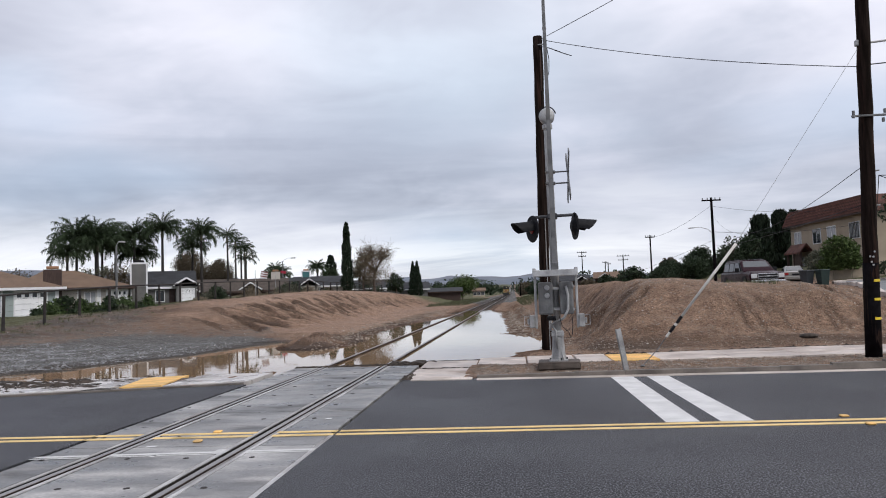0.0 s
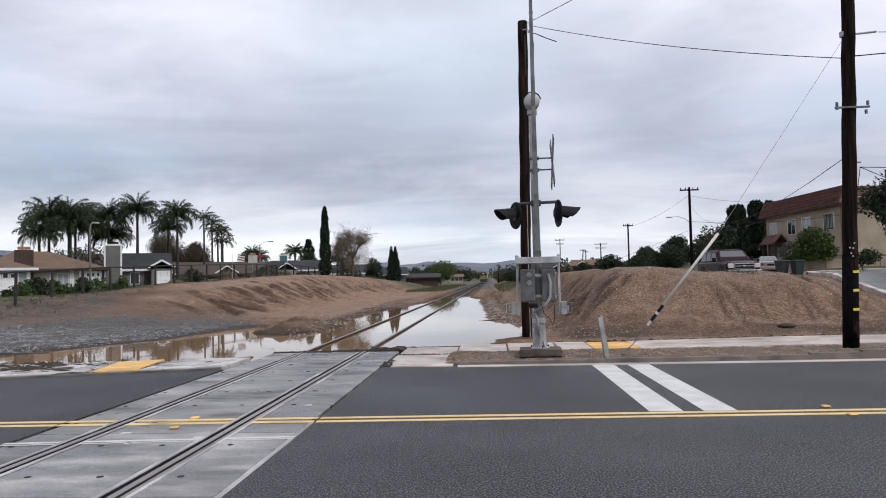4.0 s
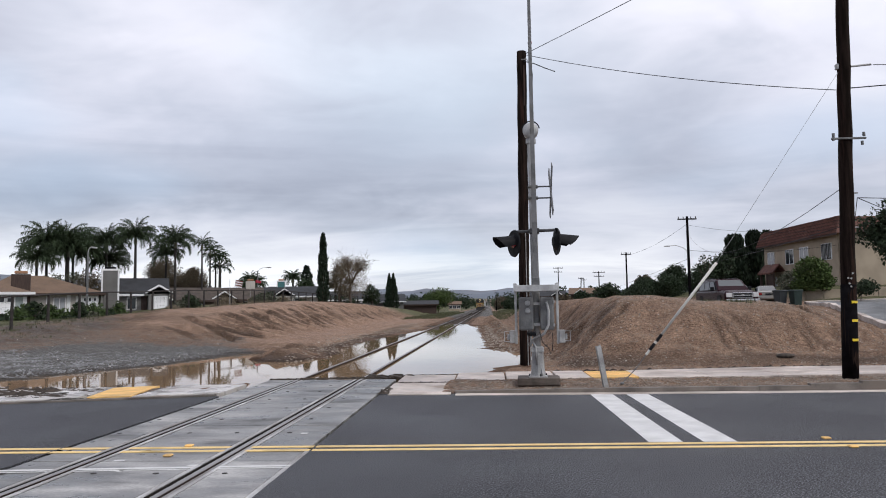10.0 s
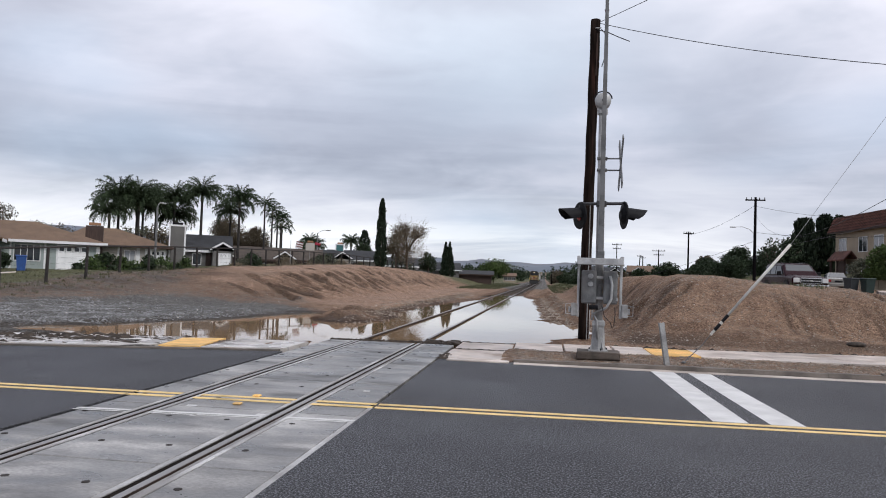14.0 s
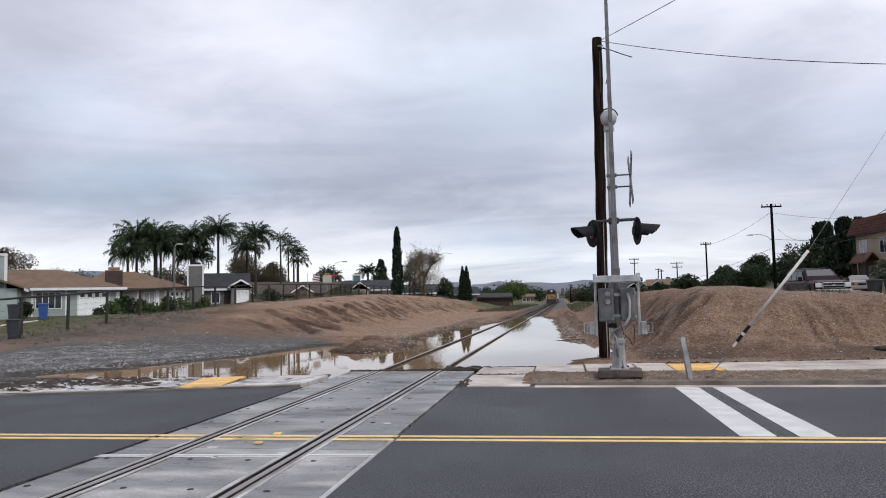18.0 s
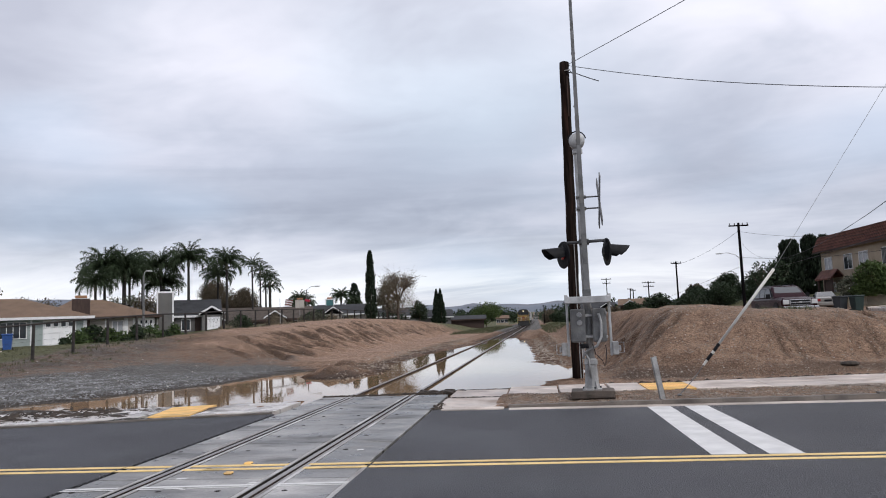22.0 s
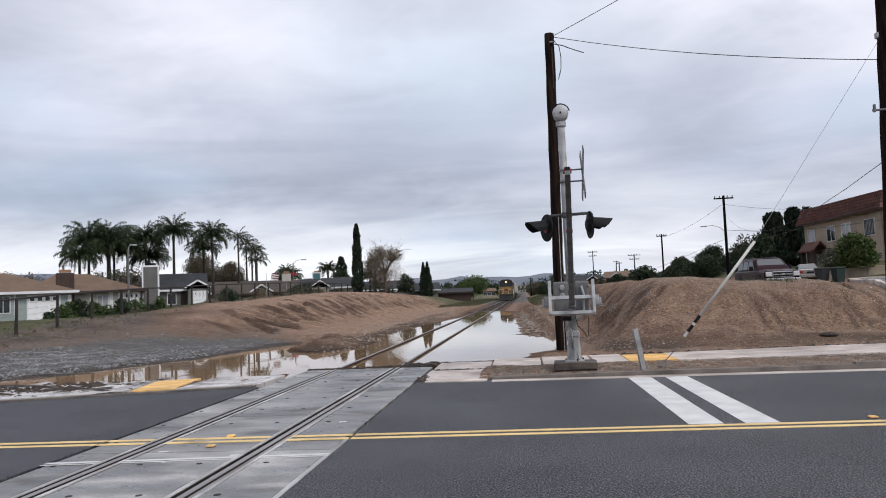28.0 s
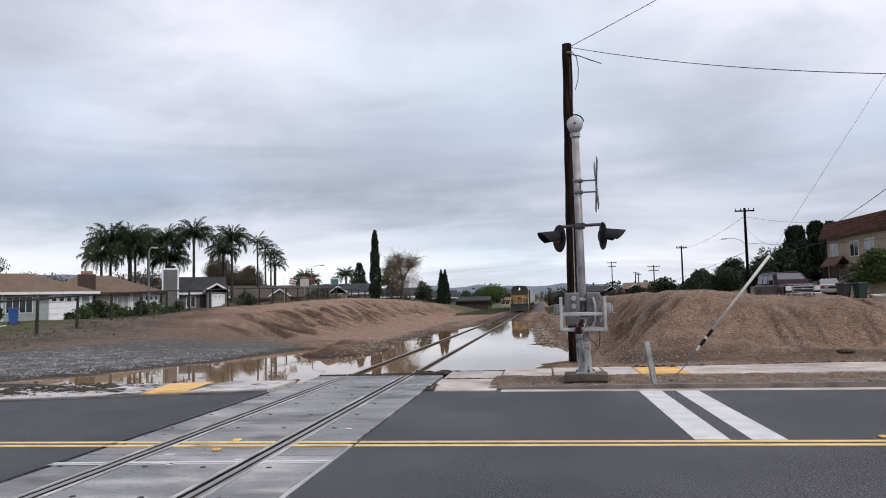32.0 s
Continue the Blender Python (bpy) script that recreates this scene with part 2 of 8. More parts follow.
# ---- materials ----
def material(name, base, rough=0.7, metal=0.0, vary=0.25, scale=6.0, fine=60.0, bump=0.15, dist=0.01, second=None, stain=0.0, random=0.0, spec=0.5, coat=0.0, wet=None, stretch=(1, 1, 1), grain=0.6, speck=0):
    """A surface with variation at two scales, fine relief and, if second is given, broad stains of that colour."""
    m = bpy.data.materials.new(name)
    m.use_nodes = True
    nt = m.node_tree
    n, L = nt.nodes.new, nt.links.new
    p = nt.nodes["Principled BSDF"]
    tc = n("ShaderNodeTexCoord")
    mp = n("ShaderNodeMapping")
    mp.inputs["Scale"].default_value = stretch
    L(tc.outputs["Object"], mp.inputs[0])
    a, b = n("ShaderNodeTexNoise"), n("ShaderNodeTexNoise")
    for t, s, d in ((a, scale, 4), (b, fine, 3)):
        t.inputs["Scale"].default_value, t.inputs["Detail"].default_value = s, d
        L(mp.outputs[0], t.inputs["Vector"])

    def mix(f, x, y, kind="MIX"):
        k = n("ShaderNodeMix")
        k.data_type, k.blend_type = "RGBA", kind
        for i, v in ((0, f), (6, x), (7, y)):
            if isinstance(v, (int, float)):
                k.inputs[i].default_value = v
            elif isinstance(v, tuple):
                k.inputs[i].default_value = (*v, 1)
            else:
                L(v, k.inputs[i])
        return k.outputs[2]

    def rng(v, a0, a1, b0, b1):
        k = n("ShaderNodeMapRange")
        k.inputs[1].default_value, k.inputs[2].default_value, k.inputs[3].default_value, k.inputs[4].default_value = a0, a1, b0, b1
        L(v, k.inputs[0])
        return k.outputs[0]

    dark = tuple(c * (1 - vary) for c in base)
    light = tuple(min(c * (1 + vary), 1) for c in base)
    col = mix(rng(a.outputs["Fac"], 0.36, 0.64, 0, 1), dark, light)
    col = mix(rng(b.outputs["Fac"], 0.40, 0.60, 0, 1), mix(1.0, col, (1 - vary * grain,) * 3, "MULTIPLY"), col)
    if second is not None:
        s = n("ShaderNodeTexNoise")
        s.inputs["Scale"].default_value, s.inputs["Detail"].default_value, s.inputs["Roughness"].default_value = scale * 0.35, 6, 0.65
        L(mp.outputs[0], s.inputs["Vector"])
        col = mix(rng(s.outputs["Fac"], 0.62 - stain * 0.3, 0.75 - stain * 0.2, 0, 1), col, second)
    if speck:
        g = n("ShaderNodeTexNoise")
        g.inputs["Scale"].default_value, g.inputs["Detail"].default_value, g.inputs["Roughness"].default_value = speck, 1, 0.5
        L(tc.outputs["Object"], g.inputs["Vector"])
        col = mix(rng(g.outputs["Fac"], 0.52, 0.62, 0, 1), col, tuple(min(1, c * 8.0) for c in base))
        col = mix(rng(g.outputs["Fac"], 0.46, 0.36, 0, 1), col, tuple(c * 0.2 for c in base))
    if random:
        oi = n("ShaderNodeObjectInfo")
        hs = n("ShaderNodeHueSaturation")
        L(rng(oi.outputs["Random"], 0, 1, 1 - random, 1 + random), hs.inputs["Value"])
        L(col, hs.inputs["Color"])
        col = hs.outputs[0]
    L(col, p.inputs["Base Color"])
    if wet is None:
        L(rng(b.outputs["Fac"], 0.3, 0.7, max(rough - 0.08, 0.02), min(rough + 0.08, 1)), p.inputs["Roughness"])
    else:
        L(rng(a.outputs["Fac"], 0.35, 0.65, wet, rough), p.inputs["Roughness"])
    p.inputs["Metallic"].default_value = metal
    p.inputs["Specular IOR Level"].default_value = spec
    p.inputs["Coat Weight"].default_value = coat
    if bump:
        bp = n("ShaderNodeBump")
        bp.inputs["Strength"].default_value, bp.inputs["Distance"].default_value = bump, dist
        L(b.outputs["Fac"], bp.inputs["Height"])
        L(bp.outputs[0], p.inputs["Normal"])
    return m


def glow(name, colour, strength):
    m = bpy.data.materials.new(name)
    m.use_nodes = True
    p = m.node_tree.nodes["Principled BSDF"]
    p.inputs["Base Color"].default_value = (*colour, 1)
    p.inputs["Emission Color"].default_value = (*colour, 1)
    p.inputs["Emission Strength"].default_value = strength
    return m


def glass(name, tint, rough=0.05):
    m = bpy.data.materials.new(name)
    m.use_nodes = True
    p = m.node_tree.nodes["Principled BSDF"]
    p.inputs["Base Color"].default_value = (*tint, 1)
    p.inputs["Roughness"].default_value = rough
    p.inputs["Specular IOR Level"].default_value = 0.35
    p.inputs["Coat Weight"].default_value = 0.05
    return m


ASPHALT = material("asphalt", (0.020, 0.020, 0.0225), 0.72, vary=0.30, scale=0.30, fine=60, bump=1.0, dist=0.016, second=(0.032, 0.032, 0.035), stain=0.35, wet=0.48, grain=1.7, spec=0.34, speck=56)
PANEL = material("wet_concrete_panel", (0.29, 0.28, 0.272), 0.6, vary=0.42, scale=1.6, fine=30, bump=0.4, dist=0.006, second=(0.095, 0.092, 0.09), stain=0.66, random=0.2, wet=0.25, stretch=(0.8, 1.7, 1))
CONCRETE = material("pavement_concrete", (0.57, 0.495, 0.445), 0.75, vary=0.18, scale=1.8, fine=30, bump=0.3, dist=0.006, second=(0.27, 0.215, 0.18), stain=0.55, random=0.10, wet=0.4)
WET_SLAB = material("wet_silted_concrete", (0.56, 0.525, 0.50), 0.45, vary=0.15, scale=1.4, fine=30, bump=0.15, dist=0.004, second=(0.40, 0.36, 0.33), stain=0.5, wet=0.12, spec=0.7)
KERB = material("kerb_concrete", (0.15, 0.13, 0.115), 0.8, vary=0.35, scale=2.0, fine=50, bump=0.4, second=(0.16, 0.13, 0.11), stain=0.5)
WHITE_PAINT = material("white_road_paint", (0.62, 0.61, 0.60), 0.6, vary=0.10, scale=3.0, fine=120, bump=0.3, dist=0.004, second=(0.52, 0.51, 0.52), stain=0.2)
YELLOW_PAINT = material("yellow_road_paint", (0.75, 0.53, 0.22), 0.6, vary=0.12, scale=3.0, fine=120, bump=0.3, dist=0.004, second=(0.40, 0.28, 0.10), stain=0.25)
YELLOW_PAD = material("yellow_tactile_pad", (0.80, 0.48, 0.16), 0.7, vary=0.15, scale=3.0, fine=60, second=(0.45, 0.30, 0.14), stain=0.3)
YELLOW = material("yellow_reflective_strip", (0.75, 0.55, 0.03), 0.4, vary=0.08)
RAIL = material("rusty_rail_steel", (0.045, 0.028, 0.022), 0.7, metal=0.2, vary=0.3, scale=4, fine=80, bump=0.2)
RAIL_TOP = material("worn_rail_head", (0.36, 0.335, 0.32), 0.38, metal=0.9, vary=0.15, scale=2, fine=30, stretch=(3, 0.15, 1))
RUST_MUD = material("rusty_flangeway_mud", (0.040, 0.020, 0.016), 0.8, vary=0.5, scale=5, fine=50, bump=0.4, second=(0.012, 0.010, 0.010), stain=0.5, stretch=(1, 0.3, 1))
FILLER = material("field_side_filler", (0.24, 0.225, 0.215), 0.6, vary=0.35, scale=3, fine=40, bump=0.3, second=(0.10, 0.08, 0.07), stain=0.5, wet=0.35, stretch=(2, 0.6, 1))
EDGE = material("worn_pale_edge", (0.46, 0.45, 0.45), 0.5, vary=0.3, scale=2.5, fine=40, bump=0.15, second=(0.20, 0.185, 0.175), stain=0.7, stretch=(2, 0.5, 1))
RUBBER = material("flangeway_rubber", (0.020, 0.014, 0.012), 0.8, vary=0.3, scale=4)
TIE = material("creosoted_tie", (0.05, 0.04, 0.033), 0.9, spec=0.2, vary=0.35, scale=3, fine=40, bump=0.5, random=0.3)
GALV = material("galvanised_steel", (0.36, 0.36, 0.362), 0.55, metal=0.25, vary=0.3, scale=3, fine=40, bump=0.08, second=(0.20, 0.18, 0.165), stain=0.4)
GALV_BRIGHT = material("bright_galvanised_steel", (0.42, 0.42, 0.425), 0.5, metal=0.2, vary=0.2, scale=4, fine=40, bump=0.06, second=(0.33, 0.31, 0.30), stain=0.35)
GALV_DARK = material("weathered_steel_box", (0.15, 0.152, 0.155), 0.55, metal=0.25, vary=0.3, scale=4, fine=40, second=(0.16, 0.15, 0.14), stain=0.4)
BLACK_METAL = material("black_painted_metal", (0.013, 0.013, 0.015), 0.6, vary=0.2, scale=6, spec=0.12)
RED_LENS = material("red_signal_lens", (0.25, 0.01, 0.015), 0.15, vary=0.1, coat=0.6)
RED_STRIPE = material("red_gate_stripe", (0.42, 0.02, 0.05), 0.45, vary=0.12)
WHITE_ARM = material("white_gate_stripe", (0.7, 0.7, 0.7), 0.45, vary=0.08)
POLE_WOOD = material("creosoted_pole_wood", (0.018, 0.012, 0.010), 0.85, vary=0.45, scale=5, fine=30, bump=0.6, dist=0.02, second=(0.055, 0.028, 0.022), stain=0.3, stretch=(4, 4, 0.25), spec=0.04)
POLE_TAR = material("tarred_pole_butt", (0.007, 0.006, 0.007), 0.9, vary=0.4, scale=6, fine=40, bump=0.4, spec=0.05)
CABLE = material("cable_black", (0.02, 0.02, 0.024), 0.6, vary=0.1, spec=0.2)
PLASTIC_WHITE = material("white_guard_tube", (0.62, 0.60, 0.57), 0.5, vary=0.1, scale=2, second=(0.40, 0.36, 0.31), stain=0.4)
CONC_BASE = material("muddy_concrete_base", (0.085, 0.066, 0.054), 0.8, vary=0.35, scale=3, fine=40, bump=0.5)
DEBRIS = material("dark_wet_debris", (0.05, 0.038, 0.03), 0.85, vary=0.4, scale=8, fine=40, bump=0.5)


# ---- the lie of the land: rails along y, the road across them ----
RAIL_L, RAIL_R, TRACK = -4.61, -3.095, -3.853
WATER_Z = -0.055
SHORE = [(-13.2, 16.5), (-10.0, 15.9), (-6.6, 15.9), (-5.3, 16.9), (-2.6, 17.5), (-0.4, 18.4), (0.35, 20.2), (1.5, 23.6), (1.0, 26.2), (-0.1, 29.5),
         (-0.5, 44.0), (-0.9, 62.0), (-2.4, 66.0), (-4.6, 60.0), (-5.4, 50.0), (-6.3, 34.5), (-5.8, 27.0), (-6.1, 22.8), (-7.6, 23.6), (-9.2, 27.6), (-10.2, 22.0), (-11.8, 18.4)]


def sstep(v, a, b):
    t = np.clip((v - a) / (b - a), 0, 1)
    return t * t * (3 - 2 * t)


def shore_distance(x, y):
    """Metres to the shoreline, less than nought over the pond."""
    best = np.full(x.shape, 1e9)
    inside = np.zeros(x.shape, bool)
    for (ax, ay), (bx, by) in zip(SHORE, SHORE[1:] + SHORE[:1]):
        dx, dy = bx - ax, by - ay
        t = np.clip(((x - ax) * dx + (y - ay) * dy) / (dx * dx + dy * dy), 0, 1)
        best = np.minimum(best, np.hypot(x - ax - t * dx, y - ay - t * dy))
        cross = ((ay > y) != (by > y)) & (x < dx * (y - ay) / (dy if dy else 1e-9) + ax)
        inside ^= cross
    return np.where(inside, -best, best)


_rng = np.random.RandomState(7)
_OCT = [(_rng.uniform(0, 2 * math.pi), _rng.uniform(0, 6.28), _rng.uniform(0.7, 1.4)) for _ in range(60)]


def rough_noise(x, y, wave, k=9, seed=0):
    """A smooth uneven field between about -1 and 1 with humps about wave metres long."""
    v = np.zeros(np.shape(x))
    for i in range(k):
        a, ph, f = _OCT[(i + seed * 7) % 60]
        w = 2 * math.pi / wave * f
        v = v + np.sin((x * math.cos(a) + y * math.sin(a)) * w + ph + 0.8 * np.sin((x * math.sin(a) - y * math.cos(a)) * w * 0.61 + ph * 2))
    return v / math.sqrt(k) / 1.1


def kerb_line(x):
    """The road's far edge."""
    x = np.asarray(x, float)
    return 13.75 + 0.10 * sstep(x, 5, 9) - 0.27 * np.clip(-5.0 - x, 0, 40)


def kerb_top(x):
    """The kerb stands taller away from the track."""
    x = np.asarray(x, float)
    return 0.055 + 0.03 * sstep(x, -0.7, 3.0) + 0.085 * sstep(x, 4.8, 8.0)


# where each bank's colour is darkened, painted groove shade included
BANK_DARK = {}


def rill(u):
    """A washed groove: the ground falls away slowly, then steps up steeply."""
    f = u - np.floor(u)
    return 0.32 * f * (1 - sstep(f, 0.92, 1.0)) + 0.68 * sstep(f, 0.70, 0.80) * (1 - sstep(f, 0.90, 1.0))


def grooves(x, y, runs):
    """Rain-cut grooves in plan, each with a steep far wall: how deep they cut, and where dark clay colour stands in for
    their shade.
    """
    x, y = np.asarray(x, float), np.asarray(y, float)
    dig, wet = np.zeros(x.shape), np.zeros(x.shape)
    if not ((y > 17).any() and (y < 112).any()):
        return dig, wet
    wob = 0.16 * rough_noise(x, y, 2.4, 7, 3) + 0.05 * rough_noise(x, y, 0.7, 7, 5)
    for x0, y0, x1, y1, depth, width in runs:
        near = (y > min(y0, y1) - 1.5) & (y < max(y0, y1) + 1.5) & (x > min(x0, x1) - 1.5) & (x < max(x0, x1) + 1.5)
        if not near.any():
            continue
        dx, dy = x1 - x0, y1 - y0
        ln = math.hypot(dx, dy)
        px, py = x[near] - x0, y[near] - y0
        u = (px * dx + py * dy) / ln / ln
        n = (px * dy - py * dx) / ln * (1 if dx < 0 else -1) + wob[near]
        run = sstep(u, -0.05, 0.12) * (1 - sstep(u, 0.75, 1.0)) * (0.75 + 0.5 * rough_noise(u * ln, u * 0 + x0, 1.7, 5, 4))
        shape = (1 - sstep(n, 0.0, 0.09)) * sstep(n, -width, 0.02)
        dig[near] = np.maximum(dig[near], depth * np.clip(run, 0, 1.3) * shape)
        # wet: dark clay band painted where shade lies in the groove
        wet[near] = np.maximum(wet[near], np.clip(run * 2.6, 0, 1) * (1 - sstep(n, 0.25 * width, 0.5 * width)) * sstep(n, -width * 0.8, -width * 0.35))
    return dig, wet


_g = random.Random(17)
LEFT_GROOVES = [(-18.3, 42.6, -12.4, 36.2, 0.45, 0.85), (-18.6, 54.2, -14.6, 51.4, 0.34, 0.6), (-17.2, 38.0, -14.0, 34.6, 0.16, 0.5), (-17.6, 47.0, -13.6, 43.0, 0.36, 0.6)]
for _k in range(130):
    _y = 42.0 + 68 * (_k / 130) ** 1.25 + _g.uniform(-0.6, 0.6)
    _a, _b = _g.uniform(0, 0.45), _g.uniform(0.35, 0.9)
    _x0, _x1 = -18.4 + 6.2 * _a, -18.4 + 6.2 * min(1.02, _a + _b)
    LEFT_GROOVES.append((_x0, _y - 4.6 * _a, _x1, _y - 4.6 * (_a + _b) + _g.uniform(-0.8, 0.8), _g.uniform(0.12, 0.32), _g.uniform(0.22, 0.48)))
RIGHT_GROOVES = [(9.55, 23.3, 9.9, 20.0, 0.20, 0.22), (10.2, 22.9, 10.5, 20.2, 0.16, 0.2), (8.9, 22.6, 9.3, 19.6, 0.13, 0.18)]
for _k in range(13):
    _x = 6.3 + 5.0 * _k / 13 + _g.uniform(-0.2, 0.2)
    _y = _g.uniform(21.4, 22.9)
    RIGHT_GROOVES.append((_x, _y, _x + _g.uniform(0.1, 0.5), _y - _g.uniform(1.0, 2.8), _g.uniform(0.04, 0.10), _g.uniform(0.10, 0.17)))
for _k in range(84):
    _y = 22.3 + 28 * (_k / 84) ** 1.3 + _g.uniform(-0.4, 0.4)
    _a = _g.uniform(0, 0.5)
    RIGHT_GROOVES.append((4.3 - 2.6 * _a, _y - 2.6 * _a, 4.3 - 2.6 * _a - _g.uniform(0.8, 1.5), _y - 2.6 * _a - _g.uniform(0.6, 1.7), _g.uniform(0.05, 0.14), _g.uniform(0.14, 0.26)))


def berm_left(x, y):
    crest = np.interp(y, [27, 31, 36, 43, 54, 63, 77, 101, 137, 165, 190], [0.0, 0.2, 0.55, 1.12, 1.55, 1.8, 2.0, 1.92, 1.25, 0.6, 0.0])
    foot = -11.7 + 0.5 * rough_noise(y, y * 0, 14, 5) - 1.2 * sstep(-y, -42, -30)
    crest = crest * sstep(y / np.maximum(-x, 1.0), 1.55, 2.25)
    top = foot - 6.0
    face = 0.55 * sstep(-x, -foot, -top) + 0.45 * np.clip((x - foot) / (top - foot), 0, 1)
    back = 1 - 0.38 * sstep(-x, 20, 24) - 0.35 * sstep(-x, 27, 38)
    # washed-out gullies run slantwise down the face
    s = (y + 0.42 * (x - foot)) * 1.15 + 1.5 * rough_noise(y, y * 0, 12, 5, 2) + 0.25 * rough_noise(x, y, 7, 5, 2) + 0.06 * rough_noise(x, y, 1.6, 7, 3)
    gully = 0.12 - 0.30 * rill(s * 0.30) - 0.14 * rill(s * 0.71 + 0.37)
    cut = np.clip(face * (1 - face) * 10.4, 0, 1) * np.clip(crest, 0, 1)
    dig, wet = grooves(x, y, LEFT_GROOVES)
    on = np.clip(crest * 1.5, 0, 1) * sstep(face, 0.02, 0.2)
    # the left grooves' shade, painted as dark clay colour
    BANK_DARK["left"] = np.clip(wet * on, 0, 1)
    return crest * face * back + 0.85 * gully * cut - dig * on, face * (1 - sstep(-x, 19, 23)) * np.clip(crest, 0, 1)


def berm_right(x, y):
    fx = sstep(x, 1.5 + 0.35 * rough_noise(y, y * 0, 9, 5, 3), 4.6)
    fy = sstep(y, 18.2 + 0.25 * rough_noise(x, x * 0, 5, 5, 1), 23.2)
    right = 1 - sstep(x, 8.8, 14.5)
    far = 1 - 0.75 * sstep(y, 60, 110)
    top = 1.86 + 0.06 * rough_noise(x, y, 5, 7, 4) - 0.28 * sstep(x, 5, 8.5)
    f = np.minimum(fx, fy) * 0.55 + fx * fy * 0.45
    cut = f * (1 - f) * 4
    lumps = 0.10 * rough_noise(x, y, 3.2, 9, 5) + 0.035 * rough_noise(x, y, 0.9, 9, 6)
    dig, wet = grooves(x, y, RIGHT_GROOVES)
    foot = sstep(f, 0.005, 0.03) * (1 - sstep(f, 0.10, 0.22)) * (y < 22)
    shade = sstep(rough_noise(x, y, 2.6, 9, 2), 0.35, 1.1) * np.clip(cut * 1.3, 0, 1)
    # painted groove shade, together with the dark foot and random mottles
    BANK_DARK["right"] = np.clip(0.75 * wet + 1.0 * foot + 0.55 * shade, 0, 1) * right
    return top * f * right * far + lumps * np.clip(cut * 1.3, 0, 1) - dig * np.clip(f * 5, 0, 1), f * right


def land(x, y):
    x, y = np.asarray(x, float), np.asarray(y, float)
    z = np.full(x.shape, 0.06)
    # the left side climbs gently towards the houses, the right towards the flats
    z = z + 0.55 * sstep(-x, 14, 24) * sstep(y, 17, 32) + 0.45 * sstep(-x, 25, 42) * sstep(y, 30, 60) + 0.5 * sstep(y, 55, 80) * sstep(-x, 18, 28)
    z = z + 1.30 * sstep(x, 9.5, 15) * sstep(y, 17, 40) + 1.9 * sstep(x, 17, 31) * sstep(y, 46, 72)
    z = z + 0.62 * sstep(-x, 19, 24) * sstep(y, 30, 39) * (1 - sstep(y, 42, 53)) * (1 - sstep(-x, 27, 34))
    bl, _ = berm_left(x, y)
    br, _ = berm_right(x, y)
    z = z + np.maximum(bl, -0.15) + br
    # windrow of spoil between the pond and the right bank
    d = (x - (0.55 - 0.012 * (y - 28) + 0.12 * rough_noise(y, y * 0, 6, 5, 2)))
    z = z + 0.55 * np.exp(-(d / 0.75) ** 2) * sstep(y, 25.5, 30) * (1 - sstep(y, 75, 95)) * (0.8 + 0.3 * rough_noise(x, y, 2.0, 7, 3))
    # peninsula of mud at the pond
    z = z + 0.36 * np.exp(-(((x + 7.6) / 1.7) ** 2 + ((y - 26.3) / 2.6) ** 2)) * (0.9 + 0.4 * rough_noise(x, y, 1.2, 7, 1))
    z = z + 0.035 * rough_noise(x, y, 2.2, 9, 1) + 0.012 * rough_noise(x, y, 0.6, 9, 2)
    # the pond's bed
    sd = shore_distance(x, y) - 0.45 * sstep(-x, 5.0, 7.0) + 0.22 * rough_noise(x, y, 1.6, 9, 4) + 0.08 * rough_noise(x, y, 0.5, 9, 5)
    z = np.where(sd < 1.6, np.minimum(z, WATER_Z + np.where(sd > 0, 0.10 * sd, 0.16 * np.clip(sd, -1.2, 0)) + np.where(sd > 0.9, (sd - 0.9) * 0.6, 0)), z)
    # dark hump of mud that stands out of the pond
    z = z + 0.24 * np.exp(-(((x + 7.5) / 1.2) ** 2 + ((y - 25.4) / 2.3) ** 2)) * (0.9 + 0.4 * rough_noise(x, y, 1.0, 7, 1))
    # level under the track, lower under the road and pavement
    tr = 1 - sstep(np.abs(x - TRACK), 1.5, 2.3)
    z = np.where(y > 60, z * (1 - tr) + tr * -0.10, z)
    walk_y = 17.2 + 0.6 * sstep(x, 3, 8)
    low = (1 - sstep(y, walk_y - 0.1, walk_y + 0.35)) * sstep(x, -2.4, -2.2)
    z = z * (1 - low) + low * 0.02
    verge = (y > kerb_line(x) + 0.12) & (y < 15.3) & (x > -0.9)
    z = np.where(verge, kerb_top(x) - 0.02 + (0.135 - kerb_top(x)) * sstep(y, 14.2, 15.2) + 0.012 * rough_noise(x, y, 0.7, 9, 1) + 0.01 * rough_noise(x, y, 0.25, 9, 2), z)
    left = (x < -5.4) & (y < 16.5)
    z = np.where(left, np.minimum(z, 0.02 + 0.03 * rough_noise(x, y, 1.1, 9, 2)), z)
    z = np.where((x > -5.6) & (x < -1.9) & (y < 17.2), -0.35, z)
    z = np.where(y < kerb_line(x) + 0.06, -0.30, z)
    # far off it rolls up into low rises
    r = np.hypot(x, y)
    z = z + 3.0 * sstep(r, 300, 900) * (np.abs(x) / (r + 1)) + 26 * sstep(r, 900, 2600)
    return z


def land_z(x, y):
    return float(land(np.array([x]), np.array([y]))[0])


def spaced(a, b, step):
    return list(np.arange(a, b, step))


